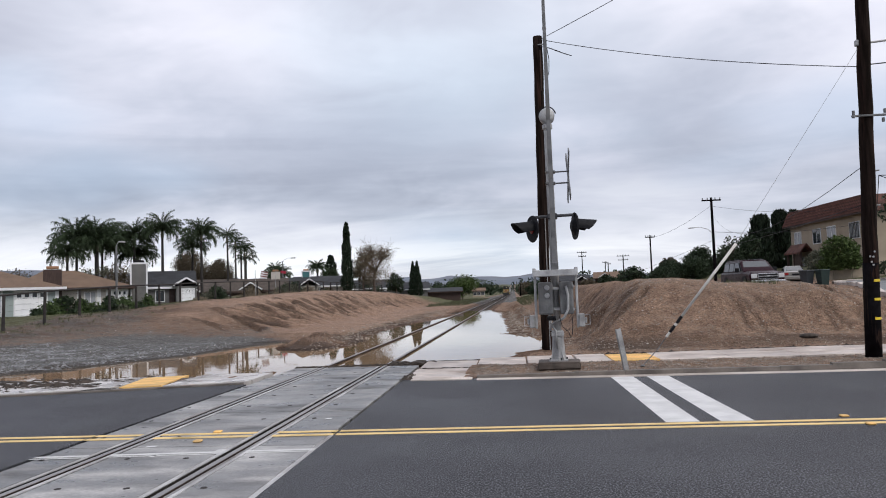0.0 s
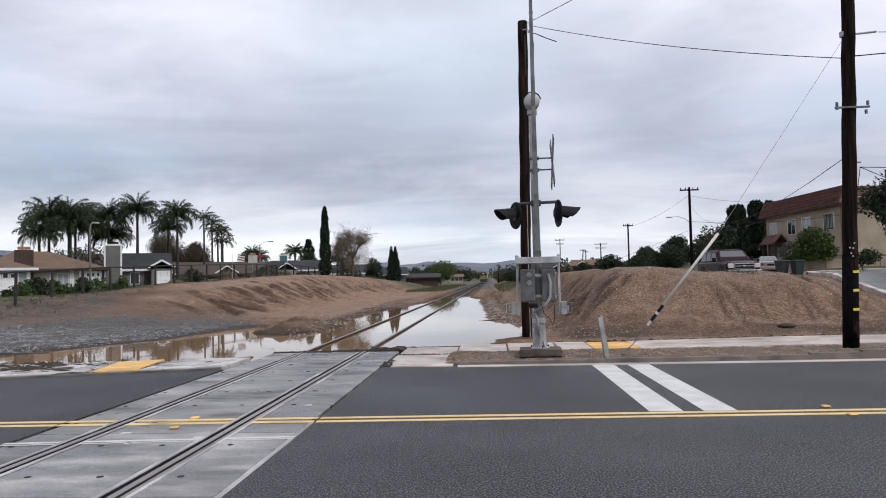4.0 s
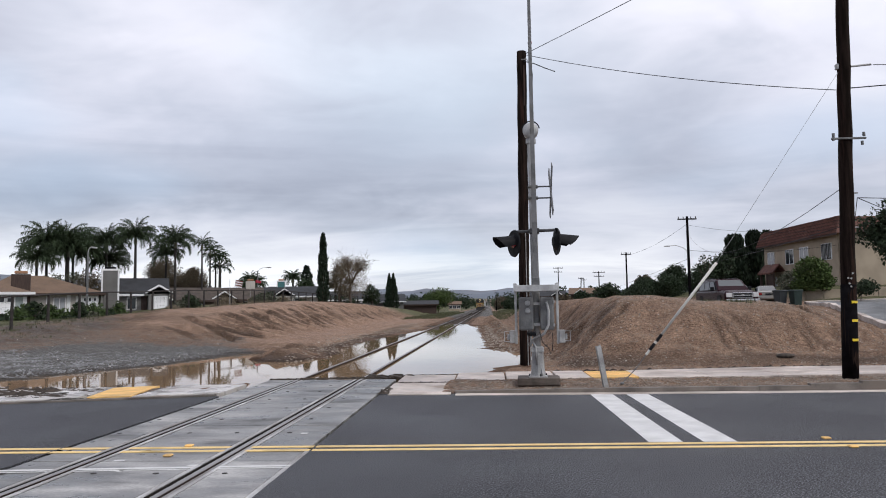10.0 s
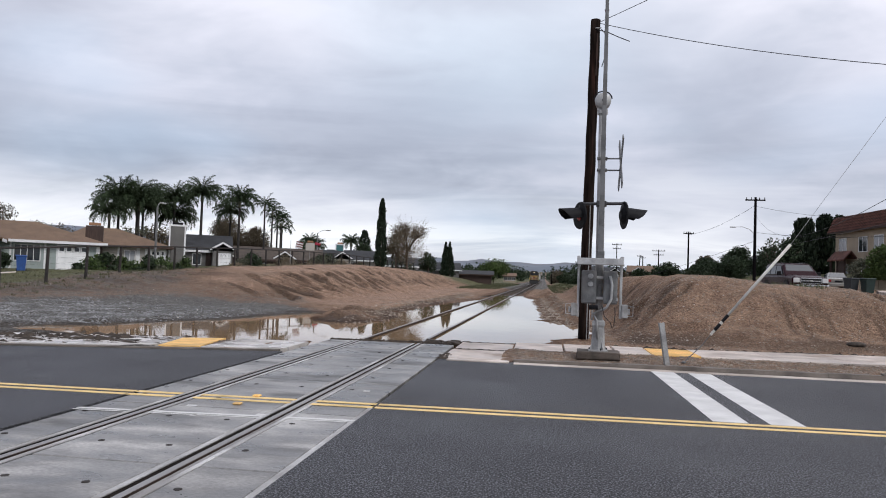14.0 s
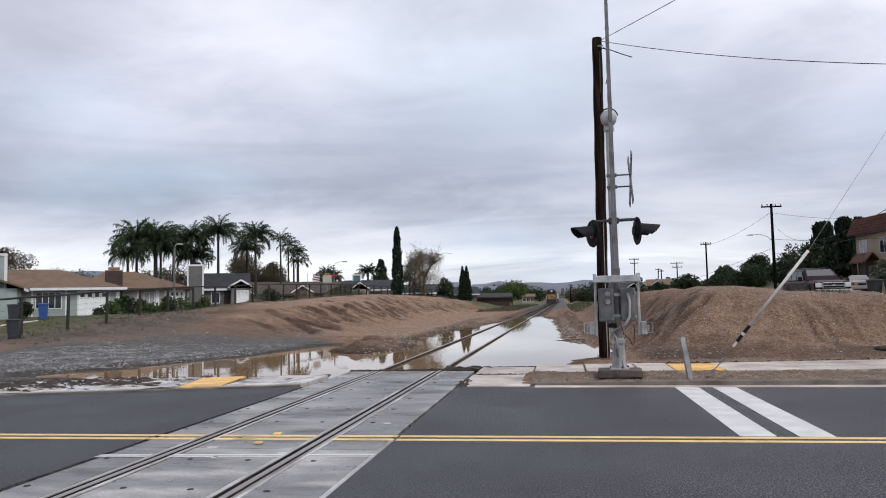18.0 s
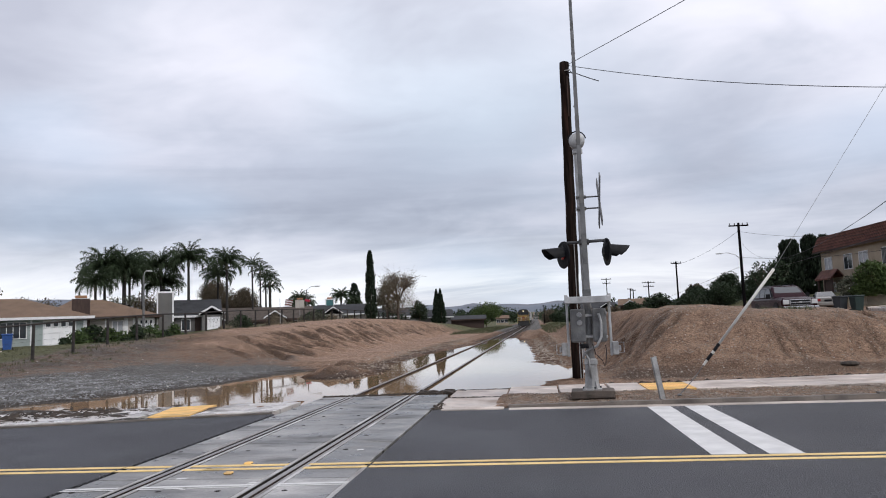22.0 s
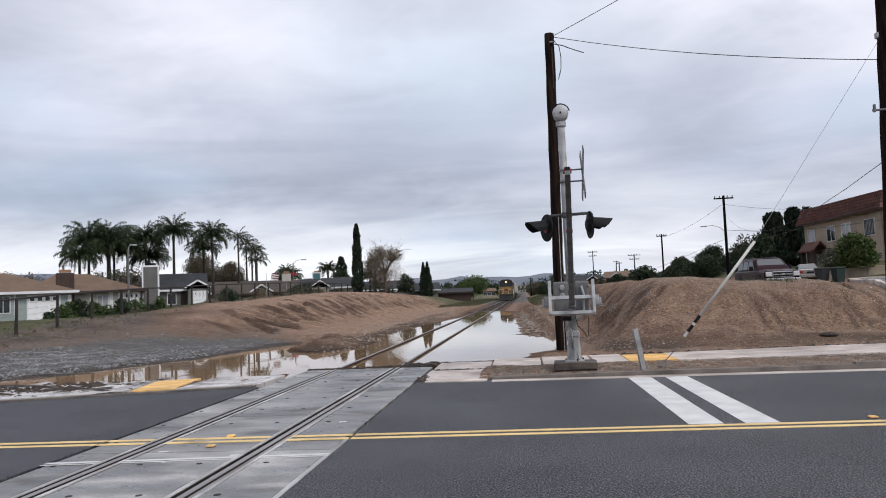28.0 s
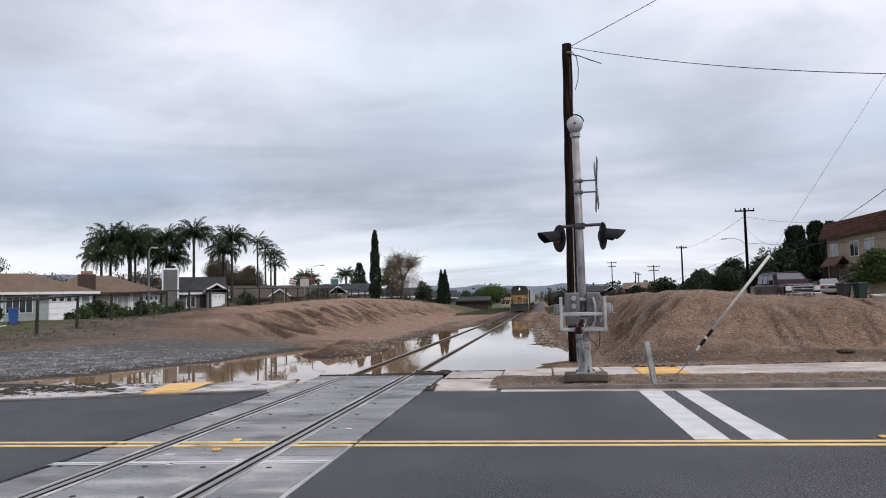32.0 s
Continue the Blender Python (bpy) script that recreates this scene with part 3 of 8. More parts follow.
def ground_material():
    m = bpy.data.materials.new("earth_and_gravel")
    m.use_nodes = True
    nt = m.node_tree
    n, L = nt.nodes.new, nt.links.new
    p = nt.nodes["Principled BSDF"]
    geo = n("ShaderNodeNewGeometry")
    att = n("ShaderNodeVertexColor")
    att.layer_name = "zones"
    sep = n("ShaderNodeSeparateColor")
    L(att.outputs[0], sep.inputs[0])

    def noise_(scale, detail=4, rough=0.6):
        t = n("ShaderNodeTexNoise")
        t.inputs["Scale"].default_value, t.inputs["Detail"].default_value, t.inputs["Roughness"].default_value = scale, detail, rough
        L(geo.outputs["Position"], t.inputs["Vector"])
        return t.outputs["Fac"]

    def ramp(v, stops):
        r = n("ShaderNodeValToRGB")
        el = r.color_ramp.elements
        while len(el) < len(stops):
            el.new(0.5)
        for e, (q, c) in zip(el, stops):
            e.position, e.color = q, (*c, 1)
        L(v, r.inputs[0])
        return r.outputs[0]

    def mix(f, x, y, kind="MIX"):
        k = n("ShaderNodeMix")
        k.data_type, k.blend_type = "RGBA", kind
        for i, v in ((0, f), (6, x), (7, y)):
            if isinstance(v, (int, float)):
                k.inputs[i].default_value = v
            elif isinstance(v, tuple):
                k.inputs[i].default_value = (*v, 1)
            else:
                L(v, k.inputs[i])
        return k.outputs[2]

    vor = n("ShaderNodeTexVoronoi")
    vor.inputs["Scale"].default_value = 19
    L(geo.outputs["Position"], vor.inputs["Vector"])
    vor2 = n("ShaderNodeTexVoronoi")
    vor2.inputs["Scale"].default_value = 9
    L(geo.outputs["Position"], vor2.inputs["Vector"])
    broad, medium, fine = noise_(0.35, 5), noise_(2.2, 6, 0.65), noise_(11, 5, 0.7)
    dirt = mix(ramp(medium, ((0.3, (0, 0, 0)), (0.7, (1, 1, 1)))), (0.215, 0.140, 0.100), (0.37, 0.25, 0.180))
    dirt = mix(ramp(fine, ((0.35, (0, 0, 0)), (0.65, (1, 1, 1)))), mix(1.0, dirt, (0.50, 0.48, 0.46), "MULTIPLY"), dirt)
    red = mix(ramp(medium, ((0.3, (0, 0, 0)), (0.7, (1, 1, 1)))), (0.235, 0.150, 0.108), (0.42, 0.29, 0.215))
    red = mix(ramp(fine, ((0.3, (0, 0, 0)), (0.6, (1, 1, 1)))), mix(1.0, red, (0.58, 0.55, 0.52), "MULTIPLY"), red)
    stones = ramp(vor.outputs["Color"], ((0.1, (0.075, 0.075, 0.075)), (0.5, (0.17, 0.168, 0.165)), (0.9, (0.32, 0.31, 0.30))))
    stones = mix(ramp(vor.outputs["Distance"], ((0.2, (1, 1, 1)), (0.6, (0.25, 0.25, 0.25)))), (0.06, 0.055, 0.05), stones)
    pebbles = ramp(vor2.outputs["Distance"], ((0.0, (1, 1, 1)), (0.16, (1, 1, 1)), (0.22, (0, 0, 0))))
    pick = ramp(vor2.outputs["Color"], ((0.55, (0, 0, 0)), (0.62, (1, 1, 1))))
    grass = mix(medium, (0.055, 0.060, 0.030), (0.135, 0.130, 0.070))
    # zones with ragged edges: red gravel, green grass, blue bare red earth
    def zone(k):
        s = n("ShaderNodeMath")
        s.operation = "ADD"
        L(sep.outputs[k], s.inputs[0])
        q = n("ShaderNodeMath")
        q.operation = "MULTIPLY_ADD"
        L(medium, q.inputs[0])
        q.inputs[1].default_value, q.inputs[2].default_value = 0.9, -0.45
        L(q.outputs[0], s.inputs[1])
        return ramp(s.outputs[0], ((0.35, (0, 0, 0)), (0.65, (1, 1, 1))))
    col = mix(zone(2), dirt, red)
    # dark clay colour: the grooves' shade painted in, and soaked mud elsewhere
    soak_and_shade = n("ShaderNodeMath")
    soak_and_shade.operation = "MULTIPLY"
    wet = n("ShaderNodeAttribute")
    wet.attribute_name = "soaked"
    L(wet.outputs["Fac"], soak_and_shade.inputs[0])
    L(ramp(fine, ((0.2, (0.6,) * 3), (0.55, (1, 1, 1)))), soak_and_shade.inputs[1])
    col = mix(soak_and_shade.outputs[0], col, mix(fine, (0.042, 0.030, 0.023), (0.105, 0.070, 0.051)))
    bits = n("ShaderNodeMath")
    bits.operation = "MULTIPLY"
    L(pebbles, bits.inputs[0])
    L(pick, bits.inputs[1])
    col = mix(bits.outputs[0], col, (0.30, 0.27, 0.24))
    col = mix(zone(0), col, stones)
    col = mix(zone(1), col, grass)
    tiny = ramp(noise_(42, 3, 0.75), ((0.36, (0.28, 0.26, 0.24)), (0.5, (1, 1, 1)), (0.64, (1.55, 1.52, 1.48))))
    col = mix(1.0, col, tiny, "MULTIPLY")
    # soaked and darker close above the pond
    wz = n("ShaderNodeSeparateXYZ")
    L(geo.outputs["Position"], wz.inputs[0])
    dark_mask = ramp(wz.outputs[2], ((0.0, (1, 1, 1)), (0.03, (0, 0, 0))))
    col = mix(dark_mask, col, mix(1.0, col, (0.55, 0.5, 0.46), "MULTIPLY"))
    L(col, p.inputs["Base Color"])
    L(ramp(broad, ((0.3, (0.62,) * 3), (0.7, (0.92,) * 3))), p.inputs["Roughness"])
    p.inputs["Specular IOR Level"].default_value = 0.1
    hsum = n("ShaderNodeMath")
    hsum.operation = "MULTIPLY_ADD"
    L(vor.outputs["Distance"], hsum.inputs[0])
    hsum.inputs[1].default_value = -0.5
    L(medium, hsum.inputs[2])
    h2 = n("ShaderNodeMath")
    h2.operation = "MULTIPLY_ADD"
    L(fine, h2.inputs[0])
    h2.inputs[1].default_value = 0.5
    L(hsum.outputs[0], h2.inputs[2])
    bp = n("ShaderNodeBump")
    bp.inputs["Strength"].default_value, bp.inputs["Distance"].default_value = 0.9, 0.09
    L(h2.outputs[0], bp.inputs["Height"])
    L(bp.outputs[0], p.inputs["Normal"])
    return m


def build_ground():
    xs = spaced(-3000, -400, 260) + spaced(-400, -80, 32) + spaced(-80, -30, 2.5) + spaced(-30, -19, 0.4) + spaced(-19, -13, 0.14) + spaced(-13, 12, 0.12) + spaced(12, 20, 0.4) + spaced(20, 60, 2.5) + spaced(60, 400, 34) + spaced(400, 3001, 260)
    ys = spaced(-600, -20, 90) + spaced(-20, 12, 2) + spaced(12, 60, 0.115) + spaced(60, 66, 0.15) + spaced(66, 112, 0.22) + spaced(112, 150, 1.0) + spaced(150, 200, 3.5) + spaced(200, 600, 25) + spaced(600, 3201, 200)
    X, Y = np.meshgrid(xs, ys)
    Z = land(X, Y)
    h, w = X.shape
    me = bpy.data.meshes.new("ground")
    idx = np.arange(h * w).reshape(h, w)
    quads = np.stack([idx[:-1, :-1], idx[:-1, 1:], idx[1:, 1:], idx[1:, :-1]], -1).reshape(-1, 4)
    me.from_pydata(np.stack([X, Y, Z], -1).reshape(-1, 3).tolist(), [], quads.tolist())
    lay = me.color_attributes.new("zones", "FLOAT_COLOR", "POINT")
    bl, fl = berm_left(X, Y)
    gravel = sstep(-X, 5.5, 8.5) * (1 - sstep(Y, 24, 31)) * (1 - sstep(-X, 17, 24)) * 0.95
    gravel = np.maximum(gravel, 0.5 * (1 - sstep(np.abs(X - TRACK), 1.9, 2.9)) * sstep(Y, 24, 30) * (1 - sstep(Y, 120, 200)))
    gravel = np.maximum(gravel, 0.35 * (1 - sstep(np.abs(X - 0.5), 0.8, 1.5)) * sstep(Y, 25, 30))
    line = Y + 1.35 * (X + 18) - 40.5
    gravel = gravel * (1 - sstep(line, -1.5, 1.5))
    gravel = np.maximum(gravel, 0.75 * sstep(-X, 7, 9) * (1 - sstep(-X, 17, 22)) * sstep(Y, 20, 24) * (1 - 0.6 * sstep(Y, 29, 36)) * (1 - sstep(line, -2.0, 2.0)))
    plain = sstep(-X, 9, 13) * (1 - sstep(-X, 27, 32)) * sstep(Y, 22, 26) * (1 - sstep(Y, 40, 50)) * (1 - 0.8 * sstep(line, 2, 6) * sstep(X, -20, -17))
    gravel = np.maximum(gravel, 0.48 * plain)
    gravel = np.maximum(gravel, 0.9 * (1 - sstep(np.abs(X - TRACK), 3.5, 5.5)) * sstep(Y, 95, 125))
    mound = np.exp(-(((X + 7.3) / 1.7) ** 2 + ((Y - 26.5) / 3.6) ** 2))
    mound = np.maximum(mound, 0.85 * np.exp(-((X + 6.6 + 0.02 * (Y - 28)) / 0.7) ** 2) * sstep(Y, 25, 29) * (1 - sstep(Y, 50, 75)))
    gravel = np.maximum(gravel, 0.40 * (X > -0.9) * (Y < 15.35) * (Y > 13.6))
    gravel = gravel * (1 - sstep(mound, 0.25, 0.6))
    gravel = gravel * (1 - 0.8 * fl * sstep(Y, 28, 34))
    grass = 0.75 * sstep(-X, 23.5, 26) * (1 - sstep(Y, 110, 160)) * sstep(Y, 22, 27)
    grass = np.maximum(grass, 0.7 * sstep(Y, 95, 130) * sstep(np.abs(X - TRACK), 4.5, 7))
    grass = np.maximum(grass, 0.7 * sstep(X, 22, 25))
    red = np.maximum(0.8 * sstep(-X, 6.9, 7.6) * (1 - sstep(-X, 13, 15)) * sstep(Y, 30, 35) * (1 - sstep(Y, 95, 120)), 0.9 * fl * sstep(Y, 29, 38), 0.32 * (berm_right(X, Y)[1] > 0.05) + 0.0 * X)
    berm_right(X, Y)
    # the banks' painted groove shade, joined with the dark mud and earth
    dark_mask = np.clip(BANK_DARK["left"] + BANK_DARK["right"] + 0.85 * sstep(mound, 0.15, 0.5) + 0.38 * plain + 0.5 * sstep(-X, 19, 22) * (1 - sstep(-X, 25, 28)) * sstep(Y, 22, 28) * (1 - sstep(Y, 58, 66)) + 0.45 * np.exp(-((X - 0.6) / 0.8) ** 2) * sstep(Y, 26, 30) * (1 - sstep(Y, 70, 95)), 0, 1) * (0.75 + 0.35 * rough_noise(X, Y, 4, 7, 2))
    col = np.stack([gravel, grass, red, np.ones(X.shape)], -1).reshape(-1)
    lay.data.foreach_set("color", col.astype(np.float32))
    # soaked carries the painted groove shade as well as the mud
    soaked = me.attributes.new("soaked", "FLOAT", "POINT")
    soaked.data.foreach_set("value", np.clip(dark_mask, 0, 1).reshape(-1).astype(np.float32))
    me.materials.append(ground_material())
    for pl in me.polygons:
        pl.use_smooth = True
    return tagged(new("ground", me), "muddy brown earth with grey gravel and eroded spoil banks", "ground", kind="structure")


build_ground()


def pond():
    m = bpy.data.materials.new("muddy_flood_water")
    m.use_nodes = True
    nt = m.node_tree
    p = nt.nodes["Principled BSDF"]
    p.inputs["Base Color"].default_value = (0.27, 0.175, 0.10, 1)
    p.inputs["Roughness"].default_value = 0.03
    p.inputs["IOR"].default_value = 1.33
    p.inputs["Specular IOR Level"].default_value = 0.7
    t = nt.nodes.new("ShaderNodeTexNoise")
    t.inputs["Scale"].default_value, t.inputs["Detail"].default_value = 1.2, 2
    geo = nt.nodes.new("ShaderNodeNewGeometry")
    nt.links.new(geo.outputs["Position"], t.inputs["Vector"])
    bp = nt.nodes.new("ShaderNodeBump")
    bp.inputs["Strength"].default_value, bp.inputs["Distance"].default_value = 0.05, 0.02
    nt.links.new(t.outputs["Fac"], bp.inputs["Height"])
    nt.links.new(bp.outputs[0], p.inputs["Normal"])
    bm = B()
    vs = [bm.verts.new((x, y, WATER_Z)) for x, y in ((-14.5, 15.2), (-5.42, 15.2), (-5.42, 17.0), (-2.1, 17.0), (-2.1, 17.5), (2.6, 17.5), (2.6, 70), (-14.5, 70))]
    bm.faces.new(vs)
    tagged(link("water", bm, m), "still brown flood water reflecting the pale sky", "water", kind="structure")


pond()


# ---- road, kerbs and crossing ----
def strip(bm, x0, x1, lo, hi, z, step=0.5, depth=0.3):
    """A slab between two lines lo(x) and hi(x), with its top at z."""
    n = max(1, int((x1 - x0) / step))
    rows = []
    for i in range(n + 1):
        x = x0 + (x1 - x0) * i / n
        a, b = float(lo(x)), float(hi(x))
        rows.append([bm.verts.new((x, a, z)), bm.verts.new((x, b, z)), bm.verts.new((x, b, z - depth)), bm.verts.new((x, a, z - depth))])
    for p, q in zip(rows, rows[1:]):
        for k in range(4):
            bm.faces.new((p[k], q[k], q[(k + 1) % 4], p[(k + 1) % 4]))
    bm.faces.new(rows[0])
    bm.faces.new(rows[-1][::-1])
    bmesh.ops.recalc_face_normals(bm, faces=bm.faces[:])
    return bm


def flat(bm, pts, z, thick=0.004):
    """A thin coat of paint with an outline on the road."""
    return prism(bm, pts, 2, z - thick, z)


PAN_L, PAN_R, PAN_END = -5.36, -2.18, 16.7


def build_road():
    near = lambda x: -9.0
    road = thing("road", pose(0, 0, 0), "wet dark grey asphalt road with yellow and white lines", "road", kind="structure")
    bm = strip(B(), PAN_R, 90, near, kerb_line, 0.0)
    strip(bm, -90, PAN_L, near, kerb_line, 0.0)
    part("asphalt", bm, ASPHALT, road)
    yl = lambda x: 8.40 + 0.028 * x
    for side in (-0.11, 0.11):
        for x0, x1 in ((-60, PAN_L - 0.02), (PAN_R + 0.02, 60)):
            part("centre_line", strip(B(), x0, x1, lambda x: yl(x) + side - 0.055, lambda x: yl(x) + side + 0.055, 0.005, depth=0.004), YELLOW_PAINT, road, "yellow painted line")
    for x0, x1 in ((1.84, 2.25), (2.50, 2.90)):
        part("white_bar", flat(B(), ((x0 + 0.05, 8.66), (x1 + 0.05, 8.66), (x1, 13.52), (x0, 13.52)), 0.005), WHITE_PAINT, road, "white painted bar")
    for x, y in ((4.07, 8.84), (4.13, 8.30), (11.4, 8.95), (11.5, 8.45)):
        bm = B()
        box(bm, (x - 0.05, y - 0.05, 0), (x + 0.05, y + 0.05, 0.025), 0.012)
        part("road_marker", bm, YELLOW_PAD, road, "yellow raised marker")
    return road


build_road()


def build_kerb():
    k = thing("kerb", pose(0, 0, 0), "grey concrete kerb and gutter with mud", "kerb", kind="structure")
    x = -0.72
    i = 0
    while x < 60:
        x1 = x + (3.05 if x > 6.0 else 0.96)
        part("kerbstone", strip(B(), x + (0.006 if i % 3 == 0 else 0.0005), x1 - 0.0005, lambda v: kerb_line(v) - 0.002, lambda v: kerb_line(v) + 0.15, float(kerb_top((x + x1) / 2)), 0.4, 0.5), KERB, k)
        x = x1
        i += 1
    part("gutter", strip(B(), -0.7, 60, lambda v: kerb_line(v) - 0.32, lambda v: kerb_line(v) - 0.006, 0.006, 0.5, 0.03), CONCRETE, k, "pale muddy concrete gutter")
    # to the other side of the track the kerb is sunk to a low lip
    x = -5.45
    while x > -60:
        x1 = x - 3.05
        part("kerbstone", strip(B(), x1 + 0.006, x - 0.006, lambda v: kerb_line(v) - 0.002, lambda v: kerb_line(v) + 0.15, 0.03, 0.4, 0.5), KERB, k)
        x = x1


build_kerb()


def build_crossing():
    c = thing("level_crossing", pose(0, 0, 0), "wet grey concrete panels between two steel rails", "crossing", kind="structure")
    y = -7.0
    while y < PAN_END - 0.2:
        y1 = min(y + 2.44, PAN_END)
        for x0, x1, nm in ((PAN_L + 0.06, RAIL_L - 0.16, "field_panel"), (RAIL_L + 0.16, RAIL_R - 0.16, "gauge_panel"), (RAIL_R + 0.16, PAN_R - 0.06, "field_panel")):
            pn = part(nm, box(B(), (x0 + 0.006, y + 0.007, -0.3), (x1 - 0.006, y1 - 0.007, random.uniform(-0.004, 0.0)), 0.012), PANEL, c)
            for j in range(2):
                for i in range(2):
                    hx = x0 + (x1 - x0) * (0.22 + 0.56 * i)
                    if nm == "field_panel" and i == 1:
                        continue
                    hy = y + (y1 - y) * (0.25 + 0.5 * j)
                    part("lifting_socket", rod(B(), (hx, hy, -0.01), (hx, hy, 0.003), 0.032, seg=10), RUBBER, pn, "dark lifting socket")
        y = y1
    for xr in (RAIL_L, RAIL_R):
        field = -1 if xr == RAIL_L else 1
        # outside the rail a thin gap, on the gauge side the flangeway for the wheels
        edges = ((-field, 0.100, 0.150), (field, 0.090, 0.134) if field < 0 else (field, 0.122, 0.166))
        for s, a, b in edges:
            part("steel_edge", box(B(), (xr + s * a, -7, -0.010), (xr + s * b, PAN_END - 0.02, 0.004), 0.003), EDGE, c, "pale worn edge angle")
            part("edge_backing", box(B(), (xr + s * (a + 0.008), -7, -0.2), (xr + s * 0.158, PAN_END - 0.02, -0.011)), RUBBER, c, "dark rubber below the edge")
        part("flangeway", box(B(), (xr - field * 0.106, -7, -0.2), (xr - field * 0.038, PAN_END, -0.045)), RUST_MUD, c, "flangeway with rusty mud")
        part("flangeway", box(B(), (xr + field * 0.038, -7, -0.2), (xr + field * (0.097 if field < 0 else 0.075), PAN_END, -0.060)), RUBBER, c, "narrow dark gap")
        a, b = (0.136, 0.158) if field < 0 else (0.062, 0.118)
        part("filler_strip", box(B(), (xr + field * a, -7, -0.2), (xr + field * b, PAN_END, -0.006), 0.006), FILLER, c, "grey filler strip outside the rail")
    for xe in (PAN_R - 0.03,):
        part("panel_edge", box(B(), (xe - 0.028, -7, -0.2), (xe + 0.028, 8.2, 0.003), 0.003), EDGE, c, "pale worn panel edge")
    for x, y, w in ((-4.30, 7.62, 0.12), (-3.33, 7.36, 0.10), (-3.98, 7.10, 0.05), (-2.60, 9.35, 0.09)):
        part("paint_patch", flat(B(), ((x, y), (x + w, y + 0.01), (x + w, y + 0.08), (x, y + 0.07)), 0.005), WHITE_PAINT, c, "small white paint patch")
    yl = lambda x: 8.40 + 0.028 * x
    for side in (-0.11, 0.11):
        for x0, x1 in ((PAN_L + 0.01, RAIL_L - 0.13), (RAIL_L + 0.13, RAIL_R - 0.13), (RAIL_R + 0.13, PAN_R - 0.01)):
            part("centre_line", flat(B(), ((x0, yl(x0) + side - 0.055), (x1, yl(x1) + side - 0.055), (x1, yl(x1) + side + 0.055), (x0, yl(x0) + side + 0.055)), 0.005), YELLOW_PAINT, c, "yellow painted line")
    st = lambda x: 7.40 + 0.075 * (x + 2.3)
    for x0, x1 in ((PAN_L + 0.01, RAIL_L - 0.13), (RAIL_L + 0.13, RAIL_R - 0.13), (RAIL_R + 0.13, PAN_R - 0.01)):
        part("stop_line", flat(B(), ((x0, st(x0) - 0.13), (x1, st(x1) - 0.13), (x1, st(x1) - 0.10), (x0, st(x0) - 0.10)), 0.005), WHITE_PAINT, c, "thin worn white line")
        part("stop_line", flat(B(), ((x0, st(x0) - 0.06), (x1, st(x1) - 0.06), (x1, st(x1) + 0.01), (x0, st(x0) + 0.01)), 0.005), WHITE_PAINT, c, "worn white stop line")
    for x, y in ((-3.78, 8.50), (-3.78, 7.90)):
        part("road_marker", box(B(), (x - 0.05, y - 0.05, 0), (x + 0.05, y + 0.05, 0.025), 0.012), YELLOW_PAD, c, "yellow raised marker")


build_crossing()


def build_track():
    t = thing("railway_track", pose(0, 0, 0), "single railway track with rusty rails on dark ties", "track", kind="structure")
    web = [(-0.07, -0.17), (0.07, -0.17), (0.07, -0.155), (0.01, -0.14), (0.01, -0.045), (0.036, -0.035), (0.036, -0.006), (-0.036, -0.006), (-0.036, -0.035), (-0.01, -0.045), (-0.01, -0.14), (-0.07, -0.155)]
    for xr in (RAIL_L, RAIL_R):
        r = part("rail", prism(B(), [(xr + u, v) for u, v in web], 1, -7, 460), RAIL, t)
        part("running_face", box(B(), (xr - 0.033, -7, -0.007), (xr + 0.033, 460, 0.001), 0.003), RAIL_TOP, r, "bright worn rail head")
    base = box(B(), (-1.3, -0.11, -0.2), (1.3, 0.11, -0.02), 0.012)
    me = None
    y = 17.4
    k = 0
    while y < 150 and k < 270:
        if me is None:
            ob = part("tie", base, TIE, t)
            me = ob.data
        else:
            ob = new("tie", me)
            ob.parent = t
        ob.location = (TRACK + random.uniform(-0.05, 0.05), y, -0.13 if y < 62 else -0.075)
        ob.rotation_euler = (0, 0, random.uniform(-0.02, 0.02))
        y += 0.5
        k += 1
    bm = B()
    while y < 460:
        box(bm, (TRACK - 1.3, y - 0.11, -0.2), (TRACK + 1.3, y + 0.11, -0.07))
        y += 0.6
    tagged(part("far_ties", bm, TIE, t), kind="stuff")


build_track()


